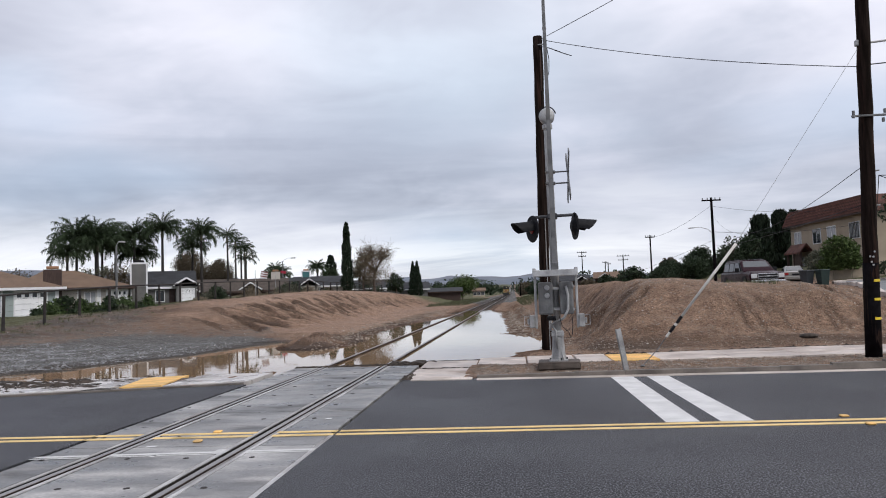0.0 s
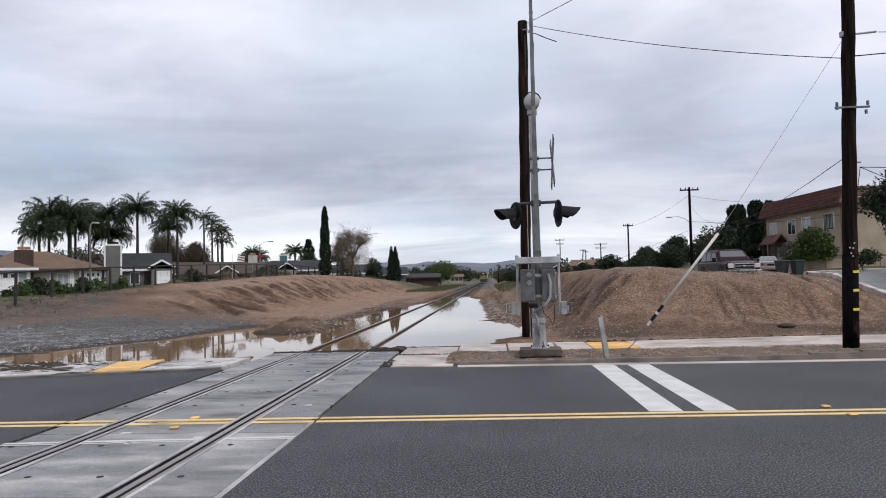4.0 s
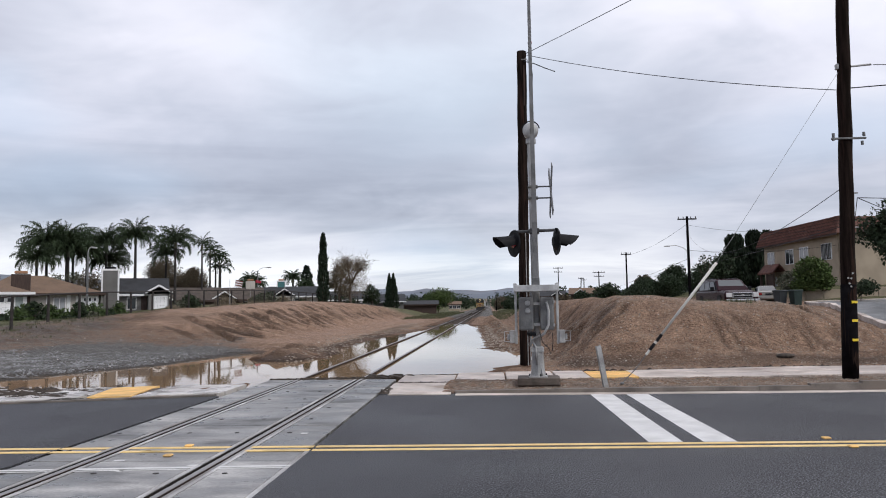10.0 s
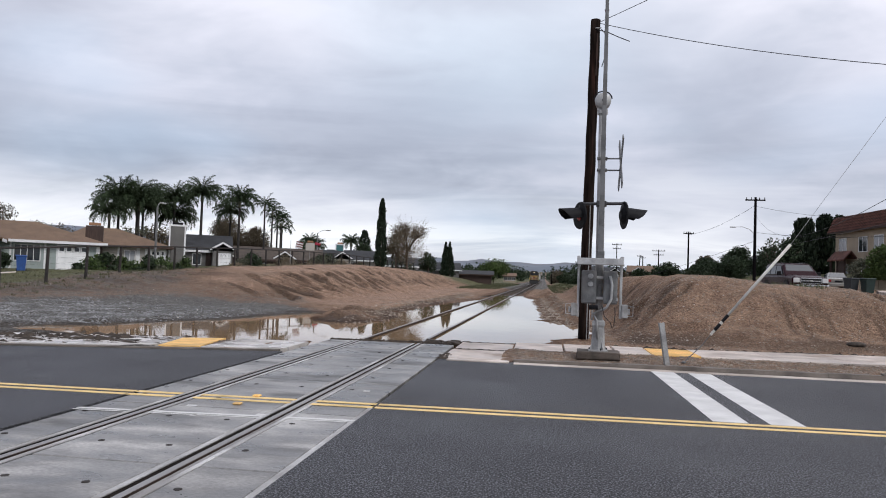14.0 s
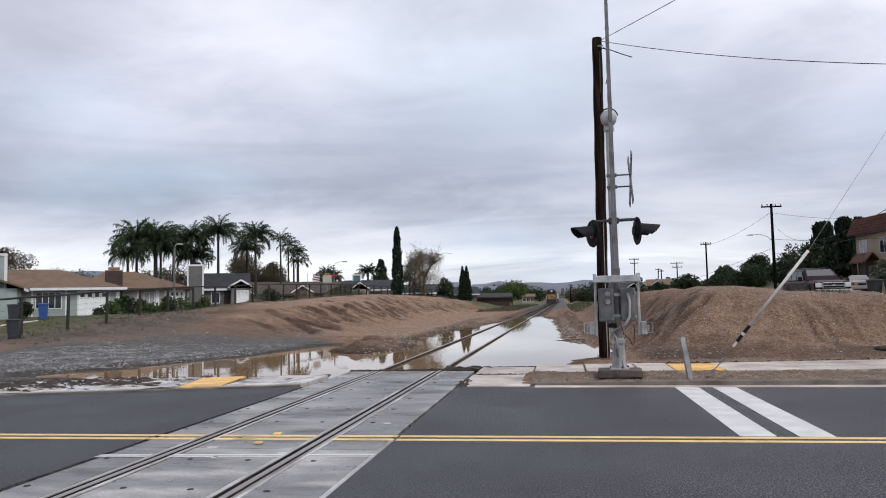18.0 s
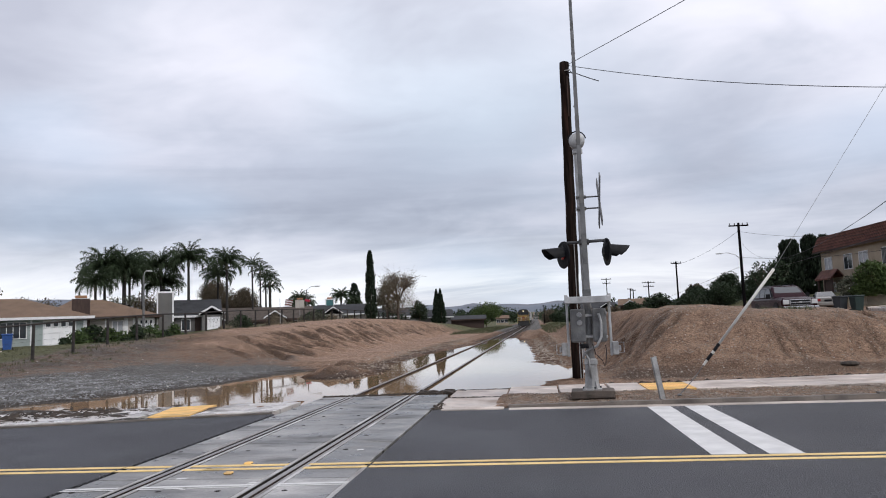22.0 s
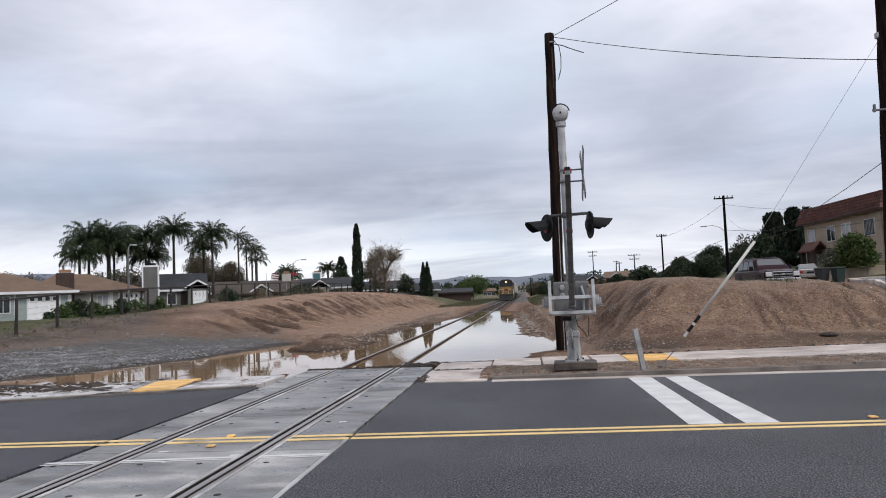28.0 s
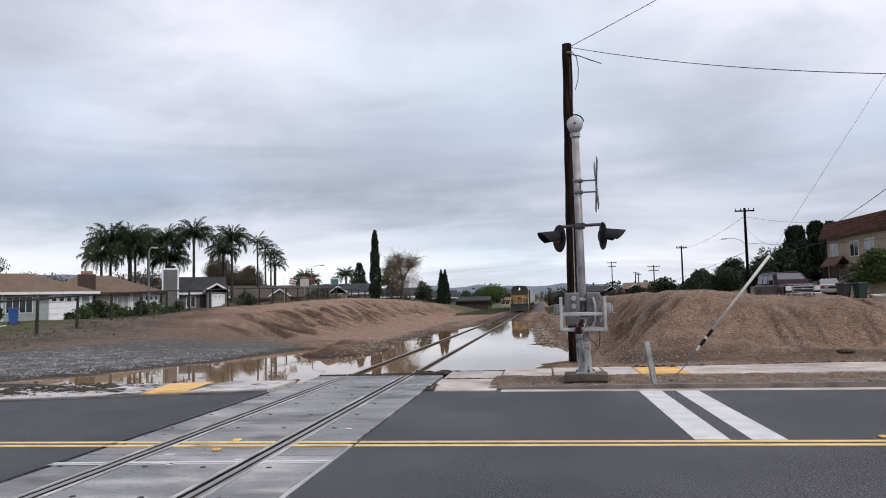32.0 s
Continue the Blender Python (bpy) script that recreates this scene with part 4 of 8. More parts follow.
def build_pavement():
    p = thing("pavement", pose(0, 0, 0), "muddy pale concrete pavement slabs beside the road", "pavement", kind="structure")
    # apron by the track, then the path past the signal
    for x0, x1, y0, y1, z in ((-2.15, -0.82, 13.84, 15.60, 0.025), (-2.12, -0.84, 15.63, 17.3, 0.030), (-0.80, 0.30, 15.45, 17.2, 0.09), (0.32, 1.40, 15.40, 17.1, 0.115), (1.42, 2.14, 15.36, 17.0, 0.13)):
        part("slab", box(B(), (x0 + 0.008, y0, -0.2), (x1 - 0.008, y1, z), 0.012, pose(0, 0, 0, 0, 0)), CONCRETE, p)
    part("slab", strip(B(), -2.0, -0.8, lambda x: 13.55, lambda x: 13.84, 0.02, 0.4), CONCRETE, p)
    x = 3.14
    while x < 40:
        x1 = x + 1.52
        part("slab", strip(B(), x + 0.008, x1 - 0.008, lambda v: 15.30 + 0.10 * np.clip(v - 5, 0, 3), lambda v: 16.95 + 0.16 * np.clip(v - 3, 0, 4), 0.13, 0.8), CONCRETE, p)
        x = x1
    pad = part("tactile_pad", box(B(), (2.15, 15.36, -0.1), (3.13, 16.75, 0.135), 0.006), YELLOW_PAD, p, "yellow tactile warning pad")
    bm = B()
    for i in range(15):
        for j in range(22):
            rod(bm, (2.20 + i * 0.0625, 15.41 + j * 0.0625, 0.134), (2.20 + i * 0.0625, 15.41 + j * 0.0625, 0.141), 0.016, 0.010, 6)
    tagged(part("domes", bm, YELLOW_PAD, pad), kind="stuff")
    # the other side of the track, half under silt
    pad = part("tactile_pad", flat(B(), ((-7.80, 13.22), (-7.02, 13.40), (-7.30, 15.25), (-8.15, 14.90)), 0.05, 0.2), YELLOW_PAD, p, "yellow tactile warning pad stained by mud")
    for x0, x1 in ((-6.98, -5.40), (-9.3, -8.0), (-10.8, -9.32), (-12.3, -10.82), (-13.8, -12.32)):
        part("slab", strip(B(), x0, x1, lambda v: kerb_line(v) + 0.17, lambda v: 15.4 + 0.22 * np.clip(v + 7, -8, 0), 0.045, 0.4), WET_SLAB, p, "silt-covered wet slab")


build_pavement()


def side_street():
    """The street that climbs beside the bank towards the flats, laid on the ground."""
    st = thing("side_street", pose(0, 0, 0), "pale worn asphalt side street with a concrete kerb", "street", kind="structure")
    lf = lambda y: float(np.interp(y, [20, 24, 28, 32, 40, 52], [13.6, 14.2, 14.9, 15.8, 18.2, 22.4]))
    n = 60

    def sheet(lo, hi, z, k, y0=18.5, y1=52.0):
        bm = B()
        rows = []
        for i in range(n + 1):
            y = y0 + (y1 - y0) * i / n
            rows.append([bm.verts.new((lo(y) + (hi(y) - lo(y)) * j / k, y, land_z(lo(y) + (hi(y) - lo(y)) * j / k, y) + z)) for j in range(k + 1)])
        for a, b in zip(rows, rows[1:]):
            for j in range(k):
                bm.faces.new((a[j], a[j + 1], b[j + 1], b[j]))
        r = bmesh.ops.extrude_face_region(bm, geom=bm.faces[:])
        for v in [g for g in r["geom"] if isinstance(g, bmesh.types.BMVert)]:
            v.co.z -= 0.3
        bmesh.ops.recalc_face_normals(bm, faces=bm.faces[:])
        return bm

    part("asphalt", sheet(lf, lambda y: lf(y) + 26, 0.13, 40), STREET, st)
    part("kerbstone", sheet(lambda y: lf(y) - 0.30, lambda y: lf(y) - 0.01, 0.2, 2), CONCRETE, st, "pale concrete kerb")
    bm = B()
    rows = []
    for i in range(41):
        x = lf(52) - 0.3 + 26 * i / 40
        rows.append([bm.verts.new((x, yy, land_z(x, yy) + zz)) for yy, zz in ((52.0, -0.1), (52.0, 0.2), (52.35, 0.2), (52.4, -0.1))])
    for a, b in zip(rows, rows[1:]):
        for j in range(3):
            bm.faces.new((a[j], b[j], b[j + 1], a[j + 1]))
    part("kerbstone", bm, CONCRETE, st, "pale concrete kerb")


STREET = material("pale_worn_asphalt", (0.13, 0.135, 0.14), 0.6, vary=0.2, scale=0.5, fine=30, bump=0.2, second=(0.08, 0.082, 0.085), stain=0.4, wet=0.3)
side_street()


def driveway():
    """A pale concrete drive on the lawn before the first house."""
    bm = B()
    n, k = 16, 6
    rows = [[bm.verts.new((-39.0 + 9.0 * i / n, 35.6 + 2.8 * j / k - 0.08 * i, land_z(-39.0 + 9.0 * i / n, 35.6 + 2.8 * j / k - 0.08 * i) + 0.05)) for j in range(k + 1)] for i in range(n + 1)]
    for a, b in zip(rows, rows[1:]):
        for j in range(k):
            bm.faces.new((a[j], b[j], b[j + 1], a[j + 1]))
    r = bmesh.ops.extrude_face_region(bm, geom=bm.faces[:])
    for v in [q for q in r["geom"] if isinstance(q, bmesh.types.BMVert)]:
        v.co.z -= 0.25
    bmesh.ops.recalc_face_normals(bm, faces=bm.faces[:])
    tagged(link("driveway", bm, CONCRETE), "pale concrete driveway on the lawn", "driveway", kind="structure")


driveway()


# ---- crossing signal with its falling gate ----
SIGNAL = pose(0.95, 14.62, 0.13, 0, 0, -3.4)
PIVOT = (0, -0.12, 1.39)


ARM_DARK = material("grimy_dark_steel", (0.045, 0.045, 0.05), 0.6, vary=0.3, scale=6)
ARM_GREY = material("weathered_grey_sheeting", (0.16, 0.16, 0.165), 0.6, vary=0.2, scale=5)


def flasher(sig, x, z, turn, name="flasher"):
    """A round-backed lamp with a long hood, looking along -y before it is turned."""
    m = pose(x, -0.03, z, 0, 0, turn)
    bm = rod(B(), (0, 0, 0), (0, -0.025, 0), 0.285, 0.275, 28)
    rod(bm, (0, 0.0, 0), (0, 0.07, 0), 0.20, 0.10, 16)
    bmesh.ops.transform(bm, matrix=m, verts=bm.verts[:])
    f = part(name, bm, BLACK_METAL, sig, "black round signal lamp with hood")
    bm = ball(B(), (0, -0.03, 0), 0.105, (1, 0.35, 1), 16, 8)
    bmesh.ops.transform(bm, matrix=m, verts=bm.verts[:])
    part("lens", bm, RED_LENS, f, "dark red lens", True)
    bm = B()
    n, rows = 14, []
    for j in range(6):
        u = j / 5
        y = -0.02 - 0.46 * u
        row = []
        for i in range(n + 1):
            a = math.pi * (-0.08 + 1.16 * i / n) if j < 5 else math.pi * (0.06 + 0.88 * i / n)
            r = 0.155 + 0.01 * u
            row.append((r * math.cos(a), y + 0.16 * (1 - math.sin(max(min(a, math.pi), 0))) * u, r * math.sin(a) - 0.05 * u))
        rows.append(row)
    for off in (0, 0.012):
        vs = [[bm.verts.new((p[0] * (1 + off * 5), p[1], p[2] * (1 + off * 5))) for p in row] for row in rows]
        for a, b in zip(vs, vs[1:]):
            for i in range(n):
                bm.faces.new((a[i], a[i + 1], b[i + 1], b[i]))
    bmesh.ops.transform(bm, matrix=m, verts=bm.verts[:])
    part("hood", bm, BLACK_METAL, f, "long black hood", True)
    return f


def crossing_signal():
    sig = thing("crossing_signal", SIGNAL, "grey steel railway crossing signal with a falling gate arm", "railway signal")
    part("mast", rod(B(), (0, 0, 0.28), (-0.03, 0, 5.05), 0.085, 0.075, 20), GALV, sig, smooth=True)
    bm = box(B(), (-0.19, -0.19, 0.085), (0.19, 0.19, 0.125), 0.01)
    rod(bm, (0, 0, 0.12), (0, 0, 0.72), 0.145, 0.11, 8)
    for a in range(4):
        fin = prism(B(), ((0.1, 0.12), (0.20, 0.12), (0.1, 0.36)), 1, -0.012, 0.012)
        bmesh.ops.rotate(fin, verts=fin.verts[:], matrix=Matrix.Rotation(a * math.pi / 2 + 0.6, 3, "Z"))
        me = bpy.data.meshes.new("fin")
        fin.to_mesh(me)
        fin.free()
        bm.from_mesh(me)
        bpy.data.meshes.remove(me)
    box(bm, (-0.13, -0.13, 0.60), (0.13, -0.09, 0.70), 0.01)
    part("pedestal", bm, GALV, sig, "ribbed cast pedestal with bolts")
    for a in range(4):
        x, y = 0.18 * math.cos(a * 1.57 + 0.3), 0.18 * math.sin(a * 1.57 + 0.3)
        part("bolt", rod(B(), (x, y, 0.10), (x, y, 0.16), 0.016, seg=6), BLACK_METAL, sig)
    # bell on top
    bell = part("bell", ball(rod(B(), (-0.03, 0.10, 5.20), (-0.03, -0.10, 5.20), 0.155, 0.165, 24), (-0.03, -0.10, 5.20), 0.165, (1, 0.35, 1), 24, 12), GALV, sig, "round grey steel bell", True)
    bm = B()
    tube(bm, [(-0.03 + 0.185 * math.cos(a), -0.06, 5.215 + 0.185 * math.sin(a)) for a in [math.pi * (0.05 + 0.9 * i / 12) for i in range(13)]], 0.014, 6)
    part("bell_hood", bm, BLACK_METAL, bell, "dark rim over the bell")
    part("bell_hub", rod(B(), (-0.03, -0.15, 5.20), (-0.03, -0.175, 5.20), 0.02, seg=8), BLACK_METAL, bell)
    part("collar", rod(B(), (-0.03, 0, 4.94), (-0.03, 0, 5.03), 0.105, 0.105, 18), GALV, sig)
    # crossbuck, seen almost on its edge
    cb = B()
    for s in (1, -1):
        box(cb, (-0.01, -0.60, -0.09), (0.01, 0.60, 0.09), 0.003, pose(0.36, 0.02 * s, 3.92, s * 55, 0, 4))
    part("crossbuck", cb, ARM_GREY, sig, "white crossed boards")
    for z in (3.78, 4.02):
        bm = rod(B(), (-0.02, 0, z), (0.36, 0.0, z), 0.016, seg=8)
        box(bm, (-0.115, -0.1, z - 0.025), (0.09, 0.1, z + 0.025), 0.01)
        part("bracket", bm, GALV_DARK, sig)
    # lamp arm
    bm = rod(B(), (-0.42, -0.02, 3.08), (0.42, -0.02, 3.10), 0.032, seg=10)
    box(bm, (-0.11, -0.13, 3.03), (0.10, 0.11, 3.14), 0.015)
    rod(bm, (-0.42, -0.02, 3.10), (-0.42, -0.03, 2.97), 0.03, seg=8)
    rod(bm, (0.42, -0.02, 3.12), (0.42, -0.03, 2.97), 0.03, seg=8)
    part("lamp_arm", bm, ARM_DARK, sig, smooth=False)
    flasher(sig, -0.42, 2.84, -62)
    flasher(sig, 0.44, 2.86, 104)
    # gate machine: two boxes strapped to the mast
    for x0, x1, lab in ((-0.36, -0.06, "grey machine box with round covers"), (0.07, 0.35, "grey machine box with a conduit")):
        gb = part("machine_box", box(B(), (x0, -0.26, 1.05), (x1, -0.02, 1.72), 0.035, seg=2), GALV_DARK, sig, lab)
        if x0 < 0:
            for z in (1.44, 1.60):
                part("round_cover", rod(B(), (-0.18, -0.26, z), (-0.18, -0.30, z), 0.055, 0.045, 14), GALV, gb)
        else:
            for z in (1.15, 1.62):
                part("latch", box(B(), (x1 - 0.02, -0.275, z - 0.03), (x1 + 0.015, -0.2, z + 0.03), 0.008), GALV, gb)
    for z in (1.16, 1.58):
        part("clamp", box(B(), (-0.12, -0.17, z - 0.03), (0.12, 0.12, z + 0.03), 0.01), GALV, sig)
    part("conduit", tube(B(), [(0.20, -0.29, 1.62), (0.24, -0.31, 1.45), (0.23, -0.31, 1.15), (0.14, -0.28, 0.98), (0.0, -0.2, 0.90), (-0.12, -0.16, 0.84), (-0.14, -0.15, 0.72)], 0.028, 8), GALV, sig, "grey bent conduit", True)
    part("conduit", tube(B(), [(-0.13, -0.12, 1.05), (-0.13, -0.13, 0.86), (-0.04, -0.14, 0.72), (-0.02, -0.14, 0.35)], 0.022, 8), GALV, sig, smooth=True)
    part("spring_coil", tube(B(), [(-0.2 + 0.0022 * i, -0.30 + 0.045 * math.cos(i * 0.7), 0.98 + 0.045 * math.sin(i * 0.7)) for i in range(80)], 0.008, 5), BLACK_METAL, sig)
    part("loose_wire", tube(B(), [(0.05, -0.5, 1.02), (0.10, -0.46, 0.82), (0.22, -0.44, 0.70), (0.26, -0.44, 0.58), (0.29, -0.44, 0.66), (0.31, -0.43, 0.86), (0.30, -0.42, 1.0)], 0.008, 5), CABLE, sig)
    # the moving yoke: built with the gate upright, its pivot at the origin
    gate = new("gate_arm")
    gate.parent = sig
    gate["label"] = "striped gate arm on a steel yoke with counterweights"
    for s in (-1, 1):
        part("side_arm", box(B(), (s * 0.42 - 0.025, -0.05, -0.62), (s * 0.42 + 0.025, 0.07, 0.47), 0.008), GALV_BRIGHT, gate)
        part("yoke_upright", box(B(), (s * 0.42 - 0.03, -0.42, 0.46), (s * 0.42 + 0.03, 0.24, 0.61), 0.008), GALV_BRIGHT, gate)
        w = part("counterweight", box(B(), (s * 0.50 - 0.06, -0.11, -0.60), (s * 0.50 + 0.06, 0.11, -0.34), 0.012), GALV, gate, "grey cast counterweight")
        part("counterweight_plate", box(B(), (s * 0.585 - 0.02, -0.07, -0.53), (s * 0.585 + 0.02, 0.07, -0.42), 0.008), GALV, w)
        part("handle", tube(B(), [(s * 0.56, -0.08, -0.36), (s * 0.66, -0.1, -0.36), (s * 0.66, -0.1, -0.56), (s * 0.56, -0.08, -0.56)], 0.008, 6), GALV, w)
    for v in (-0.10, -0.40):
        part("yoke_bar", box(B(), (-0.45, v - 0.035, 0.44), (0.45, v + 0.035, 0.57), 0.008), GALV_BRIGHT, gate)
    part("arm_clamp", box(B(), (-0.075, -0.33, 0.50), (0.075, -0.17, 0.72), 0.012), GALV_DARK, gate)
    n = 12
    z0, z1 = 0.62, 7.9
    for i in range(n):
        a, b = z0 + (z1 - z0) * i / n, z0 + (z1 - z0) * (i + 1) / n
        wd = 0.052 - 0.026 * i / n
        part("arm_stripe", box(B(), (-wd, -0.275, a), (wd, -0.225, b - 0.001), 0.004), GALV_DARK if i % 2 else ARM_GREY, gate, "weathered aluminium arm section" if i % 2 else "dull grey reflective arm section")
    for z in (3.4, 5.6, 7.78):
        lamp = part("arm_lamp", box(B(), (-0.028, -0.225, z - 0.03), (0.028, -0.15, z + 0.03), 0.006), BLACK_METAL, gate, "black gate lamp housing")
        for s in (-1, 1):
            part("arm_lens", rod(B(), (s * 0.024, -0.188, z), (s * 0.042, -0.188, z), 0.026, seg=12), RED_LENS, lamp, "red gate lamp lens")
    return sig, gate


signal_thing, gate_part = crossing_signal()


def plinth():
    bm = box(B(), (-0.43, -0.36, -0.05), (0.43, 0.40, 0.098), 0.03, seg=2)
    for v in bm.verts:
        v.co += Vector((random.uniform(-1, 1), random.uniform(-1, 1), random.uniform(-1, 1))) * 0.012
    ob = link("signal_base", bm, CONC_BASE)
    ob.matrix_basis = pose(0.96, 14.66, 0.12, 0, 0, -3)
    tagged(ob, "low mud-covered concrete base under the signal", "base")


plinth()


# ---- wooden poles, guy and cables ----
def wood_pole(name, foot, top, r0, r1, label):
    t = thing(name, pose(*foot), label, "utility pole")
    d = Vector(top) - Vector(foot)
    n = 22
    bm = B()
    pts, rs = [], []
    for i in range(n + 1):
        u = i / n
        pts.append(d * u + Vector((0.008 * math.sin(i * 1.7), 0.008 * math.cos(i * 2.3), 0)))
        rs.append(r0 + (r1 - r0) * u)
    pts[0] -= Vector((0, 0, 0.3))
    tube(bm, pts, rs, 14)
    part("shaft", bm, POLE_WOOD, t, "", True)
    return t


def stub_pole():
    t = wood_pole("utility_pole", (0.95, 20.2, -0.1), (1.06, 20.2, 9.03), 0.155, 0.135, "dark creosoted wooden pole cut off at the top")
    part("burn_scar", box(B(), (0.05, -0.146, 7.5), (0.09, -0.13, 8.7), 0.01, pose(0, 0, 0, 0, 0.6)), material("bare_pole_wood", (0.06, 0.034, 0.026), 0.9, vary=0.4, scale=5, stretch=(4, 4, 0.3)), t, "paler split wood")
    bm = tube(B(), [(0.145, -0.05, 0.1), (0.15, -0.05, 1.6), (0.16, -0.05, 4.0)], 0.018, 6)
    part("ground_conduit", bm, GALV, t, "thin grey conduit")
    part("ground_conduit", tube(B(), [(0.08, -0.15, 0.1), (0.085, -0.15, 2.0), (0.09, -0.15, 3.9)], 0.014, 6), GALV, t)
    part("hook", rod(B(), (0.1, -0.13, 8.85), (0.26, -0.16, 8.85), 0.02, seg=8), GALV, t)
    part("cable_tail", tube(B(), [(0.26, -0.15, 8.82), (0.36, -0.15, 8.70), (0.40, -0.15, 8.40), (0.385, -0.15, 8.05), (0.30, -0.14, 7.75)], 0.012, 5), CABLE, t)
    part("cable_tail", tube(B(), [(0.16, -0.14, 8.80), (0.45, -0.15, 8.72), (0.75, -0.15, 8.58), (1.05, -0.15, 8.46)], 0.014, 5), CABLE, t)


stub_pole()


def striped_pole():
    foot, top = (7.13, 14.62, 0.10), (7.46, 14.62, 9.3)
    t = wood_pole("utility_pole", foot, top, 0.148, 0.118, "tall dark wooden pole with yellow reflective bands at its foot")
    lean = lambda z: (top[0] - foot[0]) * z / (top[2] - foot[2])
    part("tarred_butt", rod(B(), (0, 0, -0.1), (lean(1.9), 0, 1.9), 0.152, 0.146, 16), POLE_TAR, t, "black tarred foot", True)
    for z in (0.80, 1.18, 1.55):
        bm = B()
        r = 0.153
        vs = []
        for k in range(9):
            a = math.radians(-97 + 110 * k / 8)
            vs.append([bm.verts.new((lean(z) + (r + e) * math.cos(a), (r + e) * math.sin(a), z + h)) for h, e in ((-0.025, 0), (0.025, 0), (0.025, 0.003), (-0.025, 0.003))])
        for a, b in zip(vs, vs[1:]):
            for q in range(4):
                bm.faces.new((a[q], b[q], b[(q + 1) % 4], a[(q + 1) % 4]))
        part("reflective_band", bm, YELLOW, t, "yellow reflective band")
    part("tag", box(B(), (0.10, -0.125, 2.15), (0.125, -0.12, 2.36), 0.002), YELLOW, t, "narrow yellow tag")
    for x, z in ((0.02, 1.92), (0.06, 2.02), (0.05, 1.86), (0.09, 2.12), (0.0, 2.03)):
        part("tag", rod(B(), (x, -0.148, z), (x, -0.156, z), 0.02, seg=8), GALV, t, "small round metal tag")
    # small cross-arm with spools
    z = 4.85
    bm = box(B(), (lean(z) - 0.34, -0.17, z - 0.02), (lean(z) + 0.34, -0.125, z + 0.02), 0.006)
    arm = part("crossarm", bm, GALV_DARK, t, "short steel cross-arm")
    for dx, up in ((-0.30, 0.07), (-0.30, -0.0), (0.30, 0.08), (0.26, -0.10)):
        part("spool", rod(B(), (lean(z) + dx, -0.15, z + up - 0.04), (lean(z) + dx, -0.15, z + up + 0.04), 0.028, seg=10), GALV_DARK, arm)
    z = 6.38
    part("insulator", rod(B(), (lean(z) + 0.14, 0, z), (lean(z) + 0.55, 0, z + 0.03), 0.022, seg=8), GALV, t, "grey strain insulator")
    part("guy_clamp", box(B(), (lean(z) - 0.16, -0.05, z - 0.06), (lean(z) - 0.10, 0.05, z + 0.06), 0.01), GALV, t)
    for z in (3.75, 3.05):
        part("bolt_eye", rod(B(), (lean(z), 0, z), (lean(z) + 0.2, -0.05, z), 0.015, seg=6), GALV, t)


striped_pole()


def guy():
    g = thing("guy_wire", pose(0, 0, 0), "steel guy wire with a white plastic guard tube", "guy wire")
    up, bend, tip, anchor = Vector((7.22, 14.58, 6.35)), Vector((4.57, 14.46, 2.48)), Vector((3.10, 14.43, 0.66)), Vector((2.60, 14.40, 0.10))
    part("strand", tube(B(), sag(up, bend, 0.0, 4), 0.004, 5), GALV, g)
    part("guard_tube", rod(B(), bend, bend.lerp(tip, 0.78), 0.030, 0.025, 12), PLASTIC_WHITE, g, "dirty white plastic guard tube", True)
    for a, b, r, mat in ((0.78, 0.855, 0.033, BLACK_METAL), (0.855, 0.88, 0.030, PLASTIC_WHITE), (0.88, 0.95, 0.034, BLACK_METAL), (0.95, 1.0, 0.026, PLASTIC_WHITE)):
        part("grip", rod(B(), bend.lerp(tip, a), bend.lerp(tip, b), r, r * 0.95, 10), mat, g, "black grip" if mat is BLACK_METAL else "white collar")
    part("anchor_rod", tube(B(), [tip, tip.lerp(anchor, 0.45) + Vector((0.03, 0, 0.0)), anchor], 0.009, 6), GALV_DARK, g, "rusty anchor rod")
    part("anchor_eye", ball(B(), anchor, 0.035, (1.4, 1, 0.7), 8, 6), GALV_DARK, g)


guy()


def steel_post():
    bm = prism(B(), ((-0.05, -0.03), (0.05, -0.03), (0.05, -0.022), (-0.042, -0.022), (-0.042, 0.03), (-0.05, 0.03)), 2, -0.2, 0.78)
    box(bm, (0.042, -0.03, -0.2), (0.05, 0.03, 0.78))
    ob = link("marker_post", bm, GALV)
    ob.matrix_basis = pose(2.22, 14.08, 0.11, 2, -11, 20)
    tagged(ob, "leaning grey steel channel post in the verge", "post")


steel_post()
wire("overhead_cable", (1.14, 20.19, 8.94), (7.38, 14.62, 5.98), 0.16, 0.009, CABLE)
wire("overhead_cable", (7.38, 14.72, 6.05), (30, 6, 6.5), 0.4, 0.012, CABLE)
wire("overhead_cable", (1.14, 20.28, 8.98), (10.6, 4.5, 8.75), 0.12, 0.009, CABLE)
wire("overhead_cable", (7.95, 14.62, 6.5), (40, 15.5, 7.2), 0.3, 0.008, CABLE)
wire("overhead_cable", (7.25, 14.66, 4.0), (20.4, 74.8, 8.6), 1.6, 0.008, CABLE)
wire("overhead_cable", (7.22, 14.66, 3.2), (20.4, 74.8, 5.6), 0.25, 0.008, CABLE)
wire("overhead_cable", (7.22, 14.66, 3.05), (32.5, 68.5, 7.7), 0.5, 0.009, CABLE)
wire("overhead_cable", (7.45, 14.57, 3.75), (24, 15.5, 3.9), 0.2, 0.008, CABLE)
wire("overhead_cable", (7.45, 14.57, 3.75), (22, 30.5, 5.0), 0.6, 0.008, CABLE)
wire("overhead_cable", (7.45, 14.57, 3.75), (16.5, 34.5, 2.6), 0.3, 0.008, CABLE)


